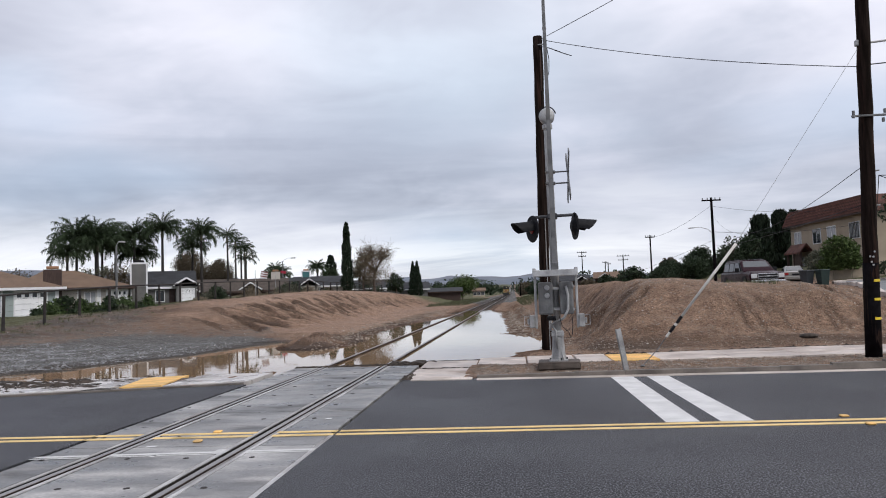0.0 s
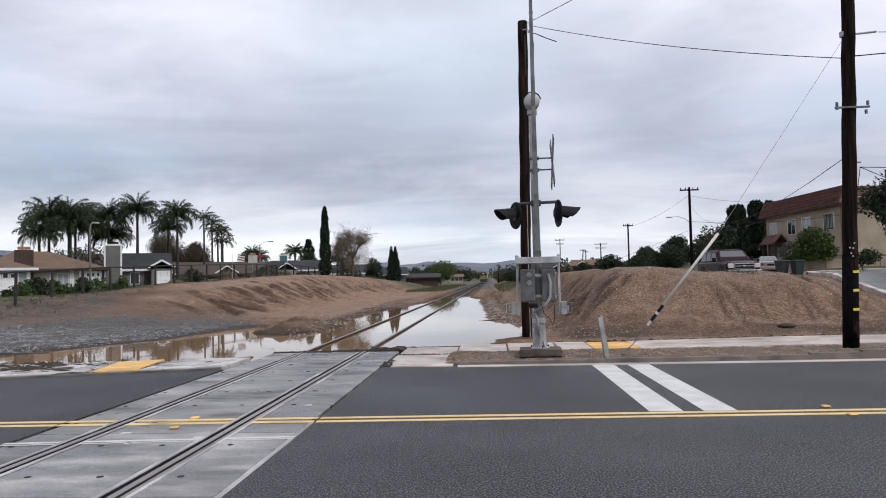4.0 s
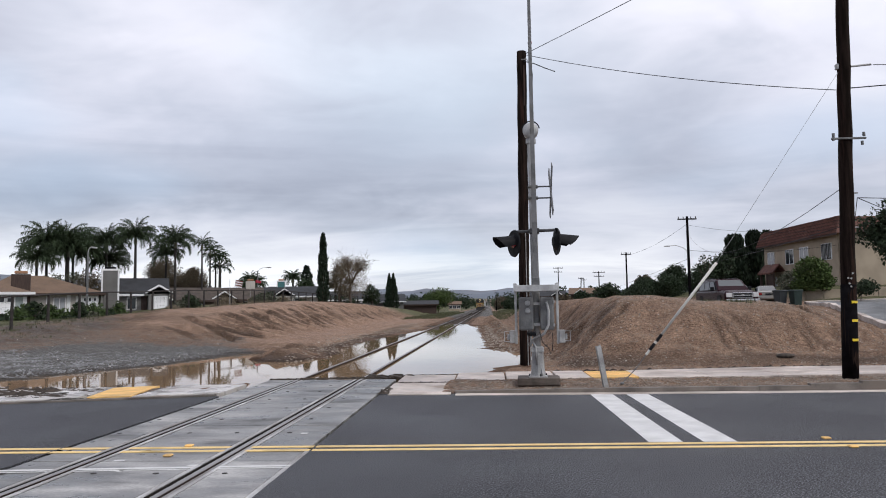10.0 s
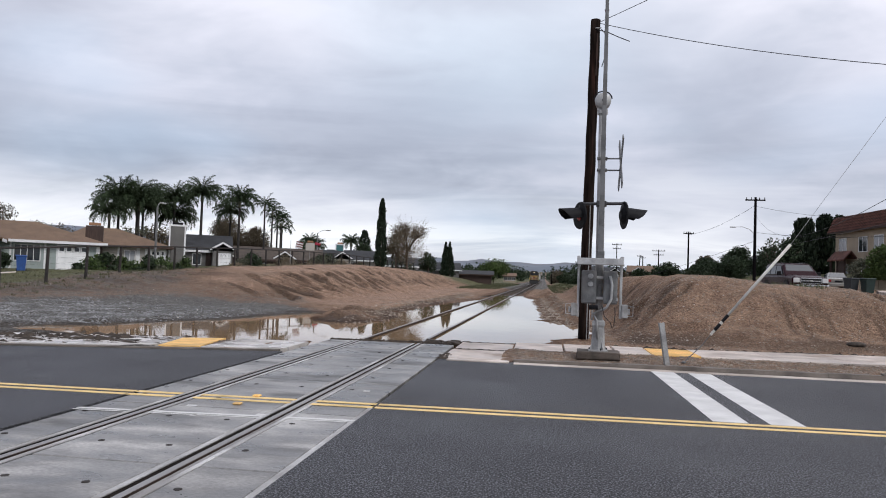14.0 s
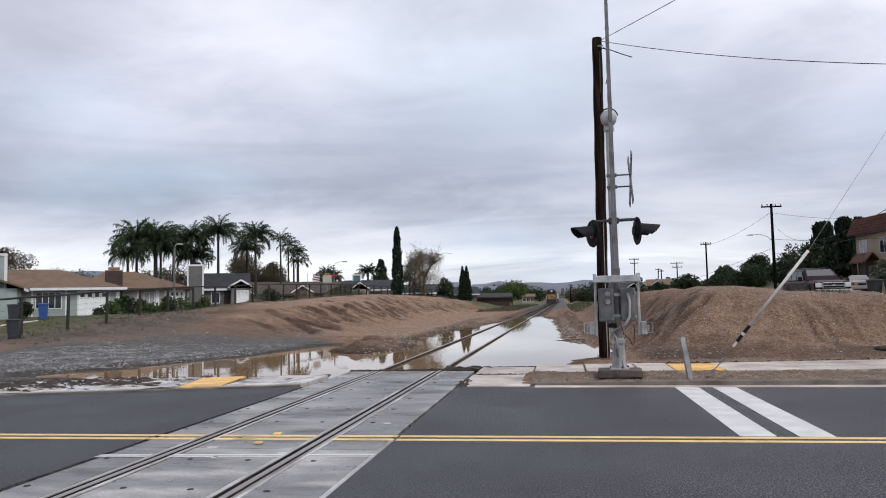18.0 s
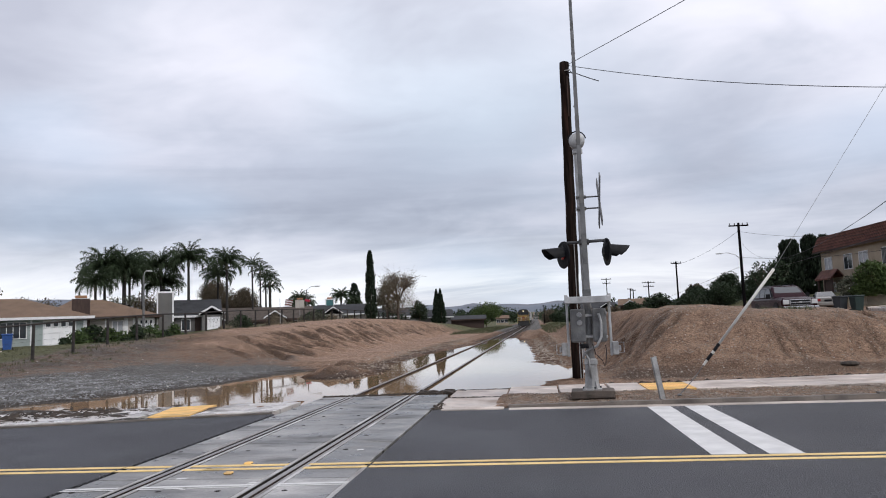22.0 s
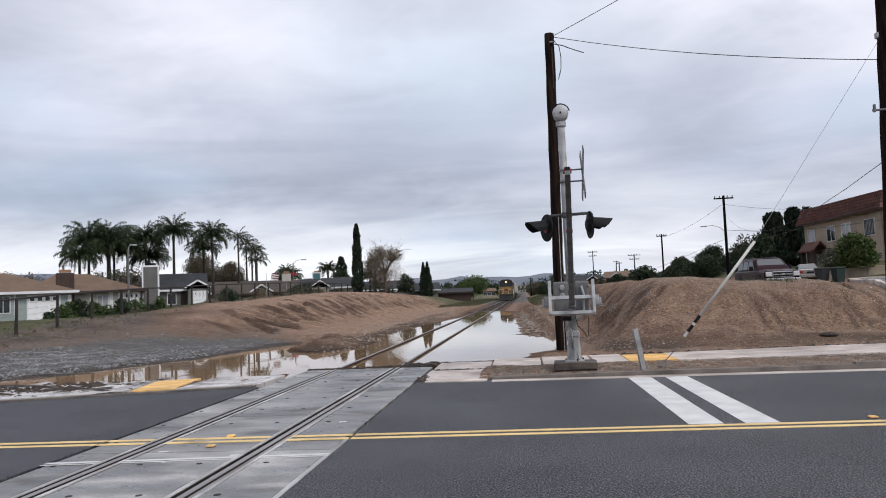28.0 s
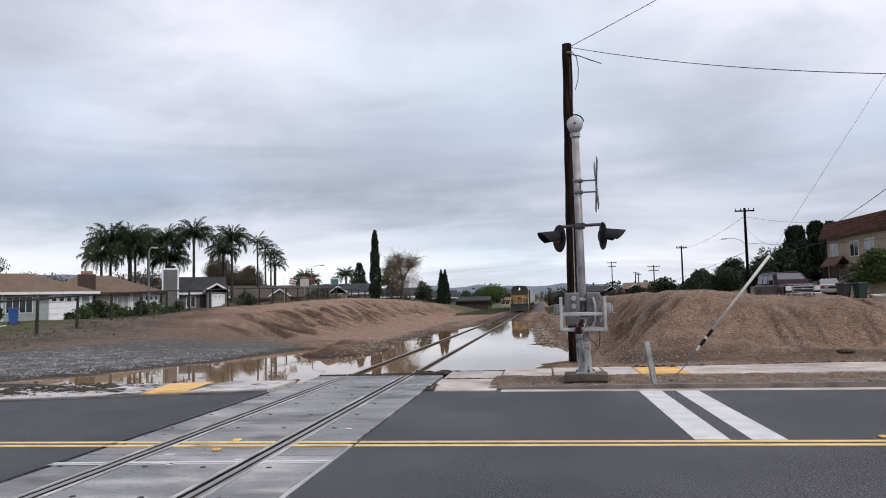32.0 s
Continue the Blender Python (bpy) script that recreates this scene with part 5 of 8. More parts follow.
# ---- plants ----
def leaf_material(name, base, vary=0.5):
    m = bpy.data.materials.new(name)
    m.use_nodes = True
    nt = m.node_tree
    p = nt.nodes["Principled BSDF"]
    geo = nt.nodes.new("ShaderNodeNewGeometry")
    r = nt.nodes.new("ShaderNodeValToRGB")
    r.color_ramp.elements[0].color = (*[c * (1 - vary) for c in base], 1)
    r.color_ramp.elements[1].color = (*[min(1, c * (1 + vary)) for c in base], 1)
    nt.links.new(geo.outputs["Random Per Island"], r.inputs[0])
    nt.links.new(r.outputs[0], p.inputs["Base Color"])
    p.inputs["Roughness"].default_value = 0.6
    p.inputs["Specular IOR Level"].default_value = 0.15
    return m


BARK = material("grey_brown_bark", (0.10, 0.075, 0.06), 0.9, vary=0.35, scale=4, fine=30, bump=0.5, stretch=(2, 2, 0.5))
PALM_BARK = material("ringed_palm_bark", (0.035, 0.03, 0.028), 0.9, vary=0.35, scale=6, fine=30, bump=0.5, stretch=(0.5, 0.5, 4))
CROWNSHAFT = material("smooth_palm_shaft", (0.08, 0.085, 0.05), 0.6, vary=0.2)
PALM_LEAF = leaf_material("palm_leaflets", (0.040, 0.058, 0.030))
OLIVE_LEAF = leaf_material("grey_green_leaves", (0.085, 0.088, 0.062))
DARK_LEAF = leaf_material("dark_green_leaves", (0.028, 0.042, 0.022))
MID_LEAF = leaf_material("green_leaves", (0.050, 0.075, 0.026))
BRIGHT_LEAF = leaf_material("yellow_green_leaves", (0.060, 0.088, 0.027))
CYPRESS_LEAF = leaf_material("cypress_sprays", (0.020, 0.030, 0.018), 0.4)
BROWN_LEAF = leaf_material("autumn_brown_leaves", (0.085, 0.068, 0.046))
DRY_LEAF = leaf_material("thin_tan_leaves", (0.170, 0.138, 0.098))
GRASS_LEAF = leaf_material("grass_blades", (0.080, 0.086, 0.045))


def mesh_from(name, verts, faces, mat, parent=None, label=""):
    me = bpy.data.meshes.new(name)
    me.from_pydata(verts, [], faces)
    me.materials.append(mat)
    ob = new(name, me)
    ob.parent = parent
    if label:
        ob["label"] = label
    return ob


def leaf_cloud(rng, blobs, count, size, droop=0.0):
    """Small bent leaf sprays strewn through and over a set of lobes (centre, radii)."""
    verts, faces = [], []
    vol = np.array([b[1][0] * b[1][1] * b[1][2] for b in blobs]) ** 0.67
    pick = rng.choice(len(blobs), count, p=vol / vol.sum())
    for k in pick:
        c, r = blobs[k]
        d = rng.normal(size=3)
        d /= np.linalg.norm(d) + 1e-9
        q = np.array(c) + d * np.array(r) * rng.uniform(0.45, 1.08)
        a = rng.normal(size=3)
        a[2] -= droop
        a /= np.linalg.norm(a)
        b = np.cross(a, rng.normal(size=3))
        b /= np.linalg.norm(b) + 1e-9
        s = size * rng.uniform(0.6, 1.5)
        w = s * rng.uniform(0.35, 0.6)
        n = np.cross(a, b) * s * 0.25
        i = len(verts)
        verts += [tuple(q - a * s), tuple(q + b * w + n), tuple(q + a * s), tuple(q - b * w + n)]
        faces += [(i, i + 1, i + 2), (i, i + 2, i + 3)]
    return verts, faces


def limbs(rng, bm, base, top, r, n, spread, twig=0):
    """Trunk with forking limbs from base up to top."""
    base, top = Vector(base), Vector(top)
    mid = base.lerp(top, 0.4)
    tube(bm, [base - Vector((0, 0, 0.3)), base.lerp(mid, 0.5) + Vector((rng.uniform(-0.1, 0.1), 0, 0)), mid], [r, r * 0.8, r * 0.62], 8)
    tips = []
    for i in range(n):
        a = 2 * math.pi * i / n + rng.uniform(-0.4, 0.4)
        e = mid + Vector((math.cos(a) * spread * rng.uniform(0.5, 1), math.sin(a) * spread * rng.uniform(0.5, 1), (top.z - mid.z) * rng.uniform(0.45, 1)))
        h = mid.lerp(e, 0.5) + Vector((0, 0, 0.12 * (top.z - mid.z)))
        tube(bm, [mid, h, e], [r * 0.5, r * 0.3, r * 0.1], 6)
        tips.append((h, e))
        for _ in range(twig):
            s = h.lerp(e, rng.uniform(0, 1))
            q = s + Vector((rng.normal() * spread * 0.32, rng.normal() * spread * 0.32, abs(rng.normal()) * spread * 0.3))
            m = s.lerp(q, 0.5) + Vector((0, 0, 0.08 * spread))
            tube(bm, [s, m, q], [r * 0.14, r * 0.09, r * 0.03], 4)
            for _ in range(2):
                q2 = m + Vector((rng.normal() * spread * 0.2, rng.normal() * spread * 0.2, abs(rng.normal()) * spread * 0.2))
                tube(bm, [m, q2], [r * 0.06, r * 0.02], 3)
    return tips


def tree(name, at, h, w, mat, label, seed, count=2600, size=0.16, lobes=9, bare=False, low=0.3, category="tree", core=0.0):
    rng = np.random.RandomState(seed)
    z = land_z(at[0], at[1]) if len(at) < 3 else at[2]
    t = thing(name, pose(at[0], at[1], z - 0.05), label, category)
    bm = B()
    limbs(rng, bm, (0, 0, 0), (0, 0, h * 0.92), 0.03 * h, 9 if bare else 7, w * 0.42 if bare else w * 0.36, 26 if bare else 0)
    part("trunk", bm, BARK, t)
    blobs = []
    for i in range(lobes):
        a = rng.uniform(0, 6.28)
        u = rng.uniform(0, 1)
        rr = w * 0.5 * math.sqrt(max(0.05, 1 - (2 * u - 0.9) ** 2)) * rng.uniform(0.35, 0.8)
        s = w * rng.uniform(0.16, 0.30)
        blobs.append(((rr * math.cos(a), rr * math.sin(a), h * (low + (0.92 - low) * u)), (s, s, s * rng.uniform(0.6, 0.9))))
    if core:
        blobs.append(((0, 0, h * (0.5 + 0.5 * low)), (w * core, w * core, h * 0.47 * (1 - low))))
        count = int(count * 1.5)
    v, f = leaf_cloud(rng, blobs, count, size)
    mesh_from("crown", v, f, mat, t)
    return t


def cypress(at, h, r, seed, label="slim dark green Italian cypress", z=None, count=2600, size=0.14, fat=0.0):
    rng = np.random.RandomState(seed)
    t = thing("cypress", pose(at[0], at[1], land_z(*at) - 0.05 if z is None else z), label, "tree")
    part("trunk", rod(B(), (0, 0, -0.2), (0, 0, h * 0.85), r * 0.22, 0.02, 8), BARK, t)
    verts, faces = [], []
    for _ in range(count):
        u = rng.uniform(0, 1) ** 0.85
        prof = r * (min(1, (u + 0.02) / 0.12) ** 0.5) * ((1 - u) ** (0.45 - fat)) * 1.05
        prof *= 1 + 0.14 * math.sin(u * 26 + seed) + 0.1 * rng.normal()
        a = rng.uniform(0, 6.28)
        q = np.array((math.cos(a) * prof * rng.uniform(0.7, 1), math.sin(a) * prof * rng.uniform(0.7, 1), u * h))
        d = np.array((math.cos(a) * 0.35, math.sin(a) * 0.35, 1.0)) + rng.normal(size=3) * 0.25
        d /= np.linalg.norm(d)
        b = np.cross(d, rng.normal(size=3))
        b /= np.linalg.norm(b) + 1e-9
        s = size * rng.uniform(0.7, 1.8)
        i = len(verts)
        verts += [tuple(q - d * s), tuple(q + b * s * 0.5), tuple(q + d * s * 1.3), tuple(q - b * s * 0.5)]
        faces += [(i, i + 1, i + 2), (i, i + 2, i + 3)]
    mesh_from("crown", verts, faces, CYPRESS_LEAF, t)
    return t


def frond(verts, faces, rng, az, lift, length, sagging, leaflets=26, leaf=0.55):
    """One arching feather frond from the origin."""
    ca, sa = math.cos(az), math.sin(az)
    px, pz, ang = 0.0, 0.0, lift
    pts = []
    n = leaflets
    for i in range(n + 1):
        pts.append((px, pz, ang))
        ang -= sagging / n * (0.5 + 1.0 * i / n)
        px += length / n * math.cos(ang)
        pz += length / n * math.sin(ang)
    for i in range(1, n + 1):
        x, z, an = pts[i]
        x0, z0, _ = pts[i - 1]
        u = i / n
        k = len(verts)
        wd = 0.035 * (1 - u) + 0.008
        verts += [(x0 * ca - wd * sa, x0 * sa + wd * ca, z0), (x0 * ca + wd * sa, x0 * sa - wd * ca, z0), (x * ca + wd * sa, x * sa - wd * ca, z), (x * ca - wd * sa, x * sa + wd * ca, z)]
        faces.append((k, k + 1, k + 2, k + 3))
        if u < 0.12:
            continue
        ll = leaf * math.sin(math.pi * min(1, u * 0.92 + 0.06)) ** 0.6 * rng.uniform(0.85, 1.15)
        for s in (-1, 1, 0):
            l2 = ll * rng.uniform(0.7, 1.2)
            fx = math.cos(an) * l2 * rng.uniform(0.25, 0.7)
            dz = math.sin(an) * 0.5 * l2 + l2 * (rng.uniform(-1.0, 0.1) if s else rng.uniform(-1.2, -0.6))
            side = s * l2 * rng.uniform(0.3, 0.9)
            tipv = ((x + fx) * ca - side * sa, (x + fx) * sa + side * ca, z + dz)
            wl = length / n * 0.9
            x2, z2 = x + math.cos(an) * wl, z + math.sin(an) * wl
            k = len(verts)
            mx, my, mz = (x * ca + tipv[0]) / 2, (x * sa + tipv[1]) / 2, (z + tipv[2]) / 2 + 0.16 * l2
            verts += [(x * ca, x * sa, z), (x2 * ca, x2 * sa, z2), (mx + wl * 0.5 * ca, my + wl * 0.5 * sa, mz), tipv, (mx, my, mz)]
            faces += [(k, k + 1, k + 2, k + 4), (k + 4, k + 2, k + 3)]


def palm_crown(seed, fronds, length, thin=False):
    rng = np.random.RandomState(seed)
    verts, faces = [], []
    for i in range(fronds):
        az = i * 2.399 + rng.uniform(-0.2, 0.2)
        age = i / fronds
        lift = radians(86 - 64 * age + rng.uniform(-9, 9))
        frond(verts, faces, rng, az, lift, length * rng.uniform(0.85, 1.1), radians(74 + 62 * age + rng.uniform(-14, 14)), 30 if thin else 44, length * (0.22 if thin else 0.27))
    me = bpy.data.meshes.new("palm_crown")
    me.from_pydata(verts, [], faces)
    me.materials.append(PALM_LEAF)
    return me


PALM_CROWNS = [palm_crown(3, 44, 2.75), palm_crown(8, 48, 2.85), palm_crown(12, 40, 2.7)]
THIN_CROWNS = [palm_crown(21, 20, 2.1, True), palm_crown(25, 18, 2.0, True)]


def palm(x, y, top, k, r=0.15, thin=False, turn=0, lean=0.0, scale=1.0, label=""):
    z0 = land_z(x, y)
    h = top - 0.95 - z0
    t = thing("palm_tree", pose(x, y, z0, 0, 0, turn), label or ("slender palm with a small feathery crown" if thin else "tall palm with a full drooping green crown"), "palm tree", "palms behind the houses")
    bm = B()
    pts = [Vector((lean * (u ** 2) * h, 0, h * u)) for u in [i / 10 for i in range(11)]]
    pts[0].z -= 0.3
    tube(bm, pts, [r * (1.25 - 0.5 * i / 10) for i in range(11)], 10)
    part("trunk", bm, PALM_BARK, t, "", True)
    e = pts[-1]
    bm = ball(B(), (e.x, 0, h - 0.35), r * 1.25, (1, 1, 2.6), 10, 8)
    part("crownshaft", bm, CROWNSHAFT, t, "", True)
    me = (THIN_CROWNS if thin else PALM_CROWNS)[k % (2 if thin else 3)]
    ob = new("crown", me)
    ob.parent = t
    ob.location = (e.x, 0, h)
    ob.scale = (scale, scale, scale)
    return t


def plant_all():
    for i, (x, y, top, s) in enumerate(((-45.7, 70.1, 7.9, 0.95), (-46.2, 72.5, 9.7, 1.15), (-45.3, 74.6, 10.0, 1.2), (-44.3, 73.2, 9.2, 1.1), (-46.6, 78.0, 9.4, 1.15), (-43.6, 75.6, 8.9, 1.0), (-42.2, 77.0, 10.0, 1.1), (-43.2, 79.5, 8.2, 1.0))):
        palm(x, y, top, i, turn=i * 57, lean=0.004 * (i % 3 - 1), scale=s)
    palm(-38.6, 76.4, 10.6, 1, turn=20)
    palm(-36.5, 81.8, 10.6, 0, turn=130, lean=0.008)
    palm(-38.4, 83.5, 9.2, 2, turn=220, scale=0.95, lean=-0.004)
    for i, (x, y, top) in enumerate(((-37.5, 92.2, 11.2), (-37.3, 94.4, 10.6), (-37.0, 95.6, 9.8), (-36.2, 94.9, 9.2), (-36.6, 96.3, 8.3))):
        palm(x, y, top, i, 0.12, True, i * 80, 0.004 * (i - 2))
    for i, (x, y, top) in enumerate(((-34.4, 124.9, 7.9), (-41.3, 122.8, 7.5), (-33.0, 128, 6.6), (-39.6, 121, 6.8), (-43.5, 128, 6.5))):
        palm(x, y, top, i, 0.2, False, i * 70, 0.0, 0.8, "far palm with a drooping dark crown")
    cypress((-22.1, 94.9), 9.4, 0.78, 4, "tall slim dark green Italian cypress", count=3200)
    cypress((-19.5, 140.1), 6.6, 1.05, 5, "dark cypress in a close pair", fat=-0.3)
    cypress((-18.75, 140.4), 6.8, 1.15, 6, "dark cypress in a close pair", fat=-0.3)
    cypress((-34.6, 135.2), 8.0, 1.7, 7, "broad dark conifer behind the roofs")
    cypress((28.9, 86.9), 9.5 - land_z(28.9, 86.9), 1.3, 9, "broad columnar dark green tree", fat=0.25, count=4200, size=0.2)
    cypress((32.2, 89.8), 10.2 - land_z(32.2, 89.8), 1.2, 10, "broad columnar dark green tree", fat=0.25, count=4200, size=0.2)
    cypress((34.7, 92.2), 10.4 - land_z(34.7, 92.2), 1.0, 11, "broad columnar dark green tree", fat=0.25, count=3600, size=0.2)
    tree("tree", (-19.9, 102.6), 7.0, 6.6, DRY_LEAF, "nearly bare tan tree with fine twigs", 11, 16000, 0.05, 30, True, 0.3, core=0.36)
    tree("tree", (-21.6, 103.0), 5.0, 4.0, OLIVE_LEAF, "low grey-green tree by the cypress", 12, 1500, 0.15)
    tree("tree", (-17.4, 106.0), 3.0, 3.2, DARK_LEAF, "low dark shrub-like tree", 13, 1300, 0.15, low=0.1)
    tree("tree", (-45.2, 98.0), 6.6, 6.5, BROWN_LEAF, "olive-brown autumn tree behind the roofs", 14, 22000, 0.075, 26, core=0.42)
    tree("tree", (-42.0, 101.0), 5.8, 4.6, BROWN_LEAF, "olive-brown autumn tree behind the roofs", 15, 14000, 0.075, 24, core=0.42)
    tree("tree", (-42.2, 68.8), 5.0, 4.0, OLIVE_LEAF, "pale grey-green tree between two houses", 16, 2400, 0.12, 10)
    tree("tree", (-64.8, 75.0), 7.9, 6.0, BROWN_LEAF, "yellow-brown autumn tree behind a house", 17, 7000, 0.12, 16)
    tree("tree", (-66.0, 88.0), 5.2, 9.0, BROWN_LEAF, "rusty brown autumn tree", 18, 5000, 0.13, 12)
    tree("tree", (-54.0, 93.0), 5.2, 7.0, BROWN_LEAF, "rusty brown autumn tree", 19, 4500, 0.13, 12)
    tree("tree", (-13.4, 189.0), 6.8, 8.0, BRIGHT_LEAF, "round green tree by the track", 20, 2800, 0.22, 14, low=0.15, core=0.42)
    tree("tree", (-15.5, 187.0), 5.0, 5.0, MID_LEAF, "round green tree by the track", 21, 1800, 0.22, 12, low=0.1)
    # right-hand side, round the flats
    tree("tree", (24.7, 57.0, land_z(24.7, 57.0) + 0.3), 3.1, 2.7, BRIGHT_LEAF, "round clipped green tree before the flats", 22, 4800, 0.11, 16, low=0.12, core=0.46)
    tree("tree", (25.9, 64.0), 1.7, 2.4, OLIVE_LEAF, "grey-green shrub beside the porch", 23, 1500, 0.10, 9, low=0.1, category="shrub")
    tree("tree", (22.9, 40.2), 6.3, 5.2, DARK_LEAF, "large dense dark green tree", 24, 9000, 0.11, 22, low=0.38, core=0.42)
    tree("tree", (25.2, 41.5), 6.6, 5.4, DARK_LEAF, "large dense dark green tree", 25, 8000, 0.11, 20, low=0.36, core=0.42)
    tree("tree", (25.6, 51.5), 1.5, 2.4, DARK_LEAF, "small twisted dark tree by the street", 26, 900, 0.10, 8, low=0.45)
    tree("tree", (26.4, 83.5), 4.2, 4.0, DARK_LEAF, "dark feathery tree behind the parked cars", 27, 2600, 0.17, 12, low=0.1)
    tree("tree", (24.0, 82.0), 4.6, 3.0, DARK_LEAF, "thin straggling dark tree", 28, 700, 0.15, 10, low=0.4)
    for i, (x, y, h, w) in enumerate(((19.6, 98, 2.2, 3.6), (21.6, 101, 3.3, 4.4), (24.0, 100, 3.6, 4.6), (26.8, 106, 3.8, 5.2), (30.0, 104, 3.4, 5.4), (20.9, 104, 2.4, 3.2), (23.5, 112, 3.0, 4.2))):
        tree("tree", (x, y), h, w, DARK_LEAF, "dark leafy tree in a row beyond the bank", 30 + i, 4200, 0.14, 16, low=0.08, core=0.4)
    for i, (x, y, h, w) in enumerate(((14.5, 150, 1.9, 5), (20.5, 160, 2.4, 6), (27, 165, 3.2, 7), (33, 158, 4.0, 6), (8.5, 210, 3.0, 6), (13, 235, 3.4, 8), (3.5, 260, 4.2, 7), (6.0, 225, 2.8, 5))):
        tree("tree", (x, y), h, w, DARK_LEAF if i % 3 else BROWN_LEAF, "far dark tree near the track", 50 + i, 1300, 0.3, 10, low=0.05)
    # bushes along the houses
    for i in range(12):
        x, y = -31.9 + 0.22 * i + 0.35 * (i % 3), 45.4 + 0.8 * i
        m = (DARK_LEAF, MID_LEAF, DARK_LEAF, OLIVE_LEAF, MID_LEAF)[i % 5]
        tree("shrub", (x, y), 0.80 + 0.85 * ((i * 7) % 5) / 4, 1.3 + 0.9 * ((i * 3) % 4) / 3, m, "leafy garden bush before the houses", 70 + i, 520, 0.13, 9, low=0.02, category="shrub", core=0.36)
    for i, (x, y, h, w, m) in enumerate(((-25.6, 60.5, 1.3, 1.9, DARK_LEAF), (-41.5, 50.0, 1.4, 1.3, DARK_LEAF), (-45.0, 50.5, 1.2, 1.5, OLIVE_LEAF), (-24.5, 78, 1.2, 2.6, OLIVE_LEAF), (-26.0, 84, 1.4, 3.0, DARK_LEAF), (-23.0, 112, 2.0, 4, DARK_LEAF))):
        tree("shrub", (x, y), h, w, m, "leafy garden bush by the fence", 90 + i, 900, 0.10, 9, low=0.02, category="shrub", core=0.42)

    # dry weeds and hedges behind the fence
    for i in range(16):
        x, y = -25.2 - 1.1 * (i % 3), 56.0 + 3.3 * i + 0.8 * (i % 4)
        tree("shrub", (x, y), 0.6 + 0.5 * ((i * 5) % 4) / 3, 1.6 + 0.8 * ((i * 3) % 4) / 3, (DRY_LEAF, OLIVE_LEAF, DARK_LEAF, DRY_LEAF, BROWN_LEAF)[i % 5], "dry weedy bush behind the wire fence", 120 + i, 700, 0.07, 9, low=0.02, category="shrub", core=0.4)


plant_all()


def far_woods():
    """Clumps of trees along the skyline and up the valley."""
    rng = np.random.RandomState(5)
    verts, faces = [], []
    for k in range(330):
        y = rng.uniform(230, 900) if k < 170 else rng.uniform(380, 900)
        x = rng.choice((-1, 1)) * (rng.uniform(0.03, 0.75) if k < 170 else rng.uniform(0.012, 0.2)) * y + TRACK
        z = land_z(x, y)
        h = rng.uniform(3.5, 8) * (1 + y / 1500)
        w = h * rng.uniform(0.8, 1.6)
        blobs = [((x + rng.normal() * w * 0.3, y + rng.normal() * w * 0.3, z + h * rng.uniform(0.15, 0.8)), (w * 0.3, w * 0.3, h * 0.22)) for _ in range(5)]
        v, f = leaf_cloud(rng, blobs, 130, 0.5 * (1 + y / 900))
        n0 = len(verts)
        verts += v
        faces += [tuple(i + n0 for i in q) for q in f]
    tagged(mesh_from("far_woods", verts, faces, DARK_LEAF), "dark clumps of distant trees on the valley floor", "trees", kind="stuff")


far_woods()


def hills():
    """Low blue-grey ridges behind the valley."""
    # distance haze is put into the hillside's blue-grey colour
    haze = material("far_hillside", (0.13, 0.15, 0.185), 0.95, vary=0.22, scale=0.004, fine=0.03, bump=0, second=(0.17, 0.165, 0.18), stain=0.4)
    for k, (dist, base, amp, seed) in enumerate(((2300, 48, 16, 1), (2900, 66, 30, 4))):
        n = 120
        vs, fs = [], []
        for i in range(n + 1):
            a = radians(-70 + 130 * i / n)
            u = np.array([a * 900.0])
            h = base + amp * float(rough_noise(u, u * 0 + seed * 50, 420, 9, seed)[0]) + 8 * float(rough_noise(u, u * 0, 70, 9, seed + 1)[0])
            h += 92 * math.exp(-((a + 0.64) / 0.22) ** 2) * (1 - k)
            for d, z in ((0, -30), (220, h * 0.55), (480, h), (1200, h * 0.7)):
                vs.append((math.sin(a) * (dist + d), math.cos(a) * (dist + d), z))
        for i in range(n):
            for j in range(3):
                q = i * 4 + j
                fs.append((q, q + 4, q + 5, q + 1))
        ob = mesh_from("hill", vs, fs, haze)
        for p in ob.data.polygons:
            p.use_smooth = True
        tagged(ob, "long blue-grey hill ridge in the distance", "hill", kind="structure")


hills()


# ---- houses ----
SHINGLE = material("brown_roof_shingles", (0.175, 0.112, 0.073), 0.85, vary=0.12, scale=1.2, fine=30, bump=0.8, dist=0.03, grain=2.6)
SHINGLE_DULL = material("dull_brown_roof_shingles", (0.075, 0.058, 0.047), 0.9, vary=0.25, scale=1.6, fine=30, bump=0.6, dist=0.03)
SHINGLE_DARK = material("charcoal_roof_shingles", (0.028, 0.029, 0.033), 0.85, vary=0.25, scale=1.2, fine=18, bump=0.5, dist=0.03, stretch=(1, 1, 3))
TILE_RED = material("red_brown_roof_tiles", (0.105, 0.042, 0.030), 0.8, vary=0.5, scale=2.0, fine=16, bump=0.4, random=0.25)
STUCCO_TAN = material("tan_stucco", (0.36, 0.295, 0.22), 0.9, vary=0.10, scale=0.8, fine=40, bump=0.25, second=(0.21, 0.175, 0.135), stain=0.3)
STUCCO_GREEN = material("grey_green_stucco", (0.31, 0.355, 0.345), 0.9, vary=0.10, scale=0.8, fine=40, bump=0.25)
STUCCO_CREAM = material("cream_stucco", (0.42, 0.39, 0.355), 0.9, vary=0.10, scale=0.8, fine=40, bump=0.25)
SIDING_GREY = material("grey_siding", (0.145, 0.14, 0.135), 0.85, vary=0.12, scale=1.0, fine=30, bump=0.2)
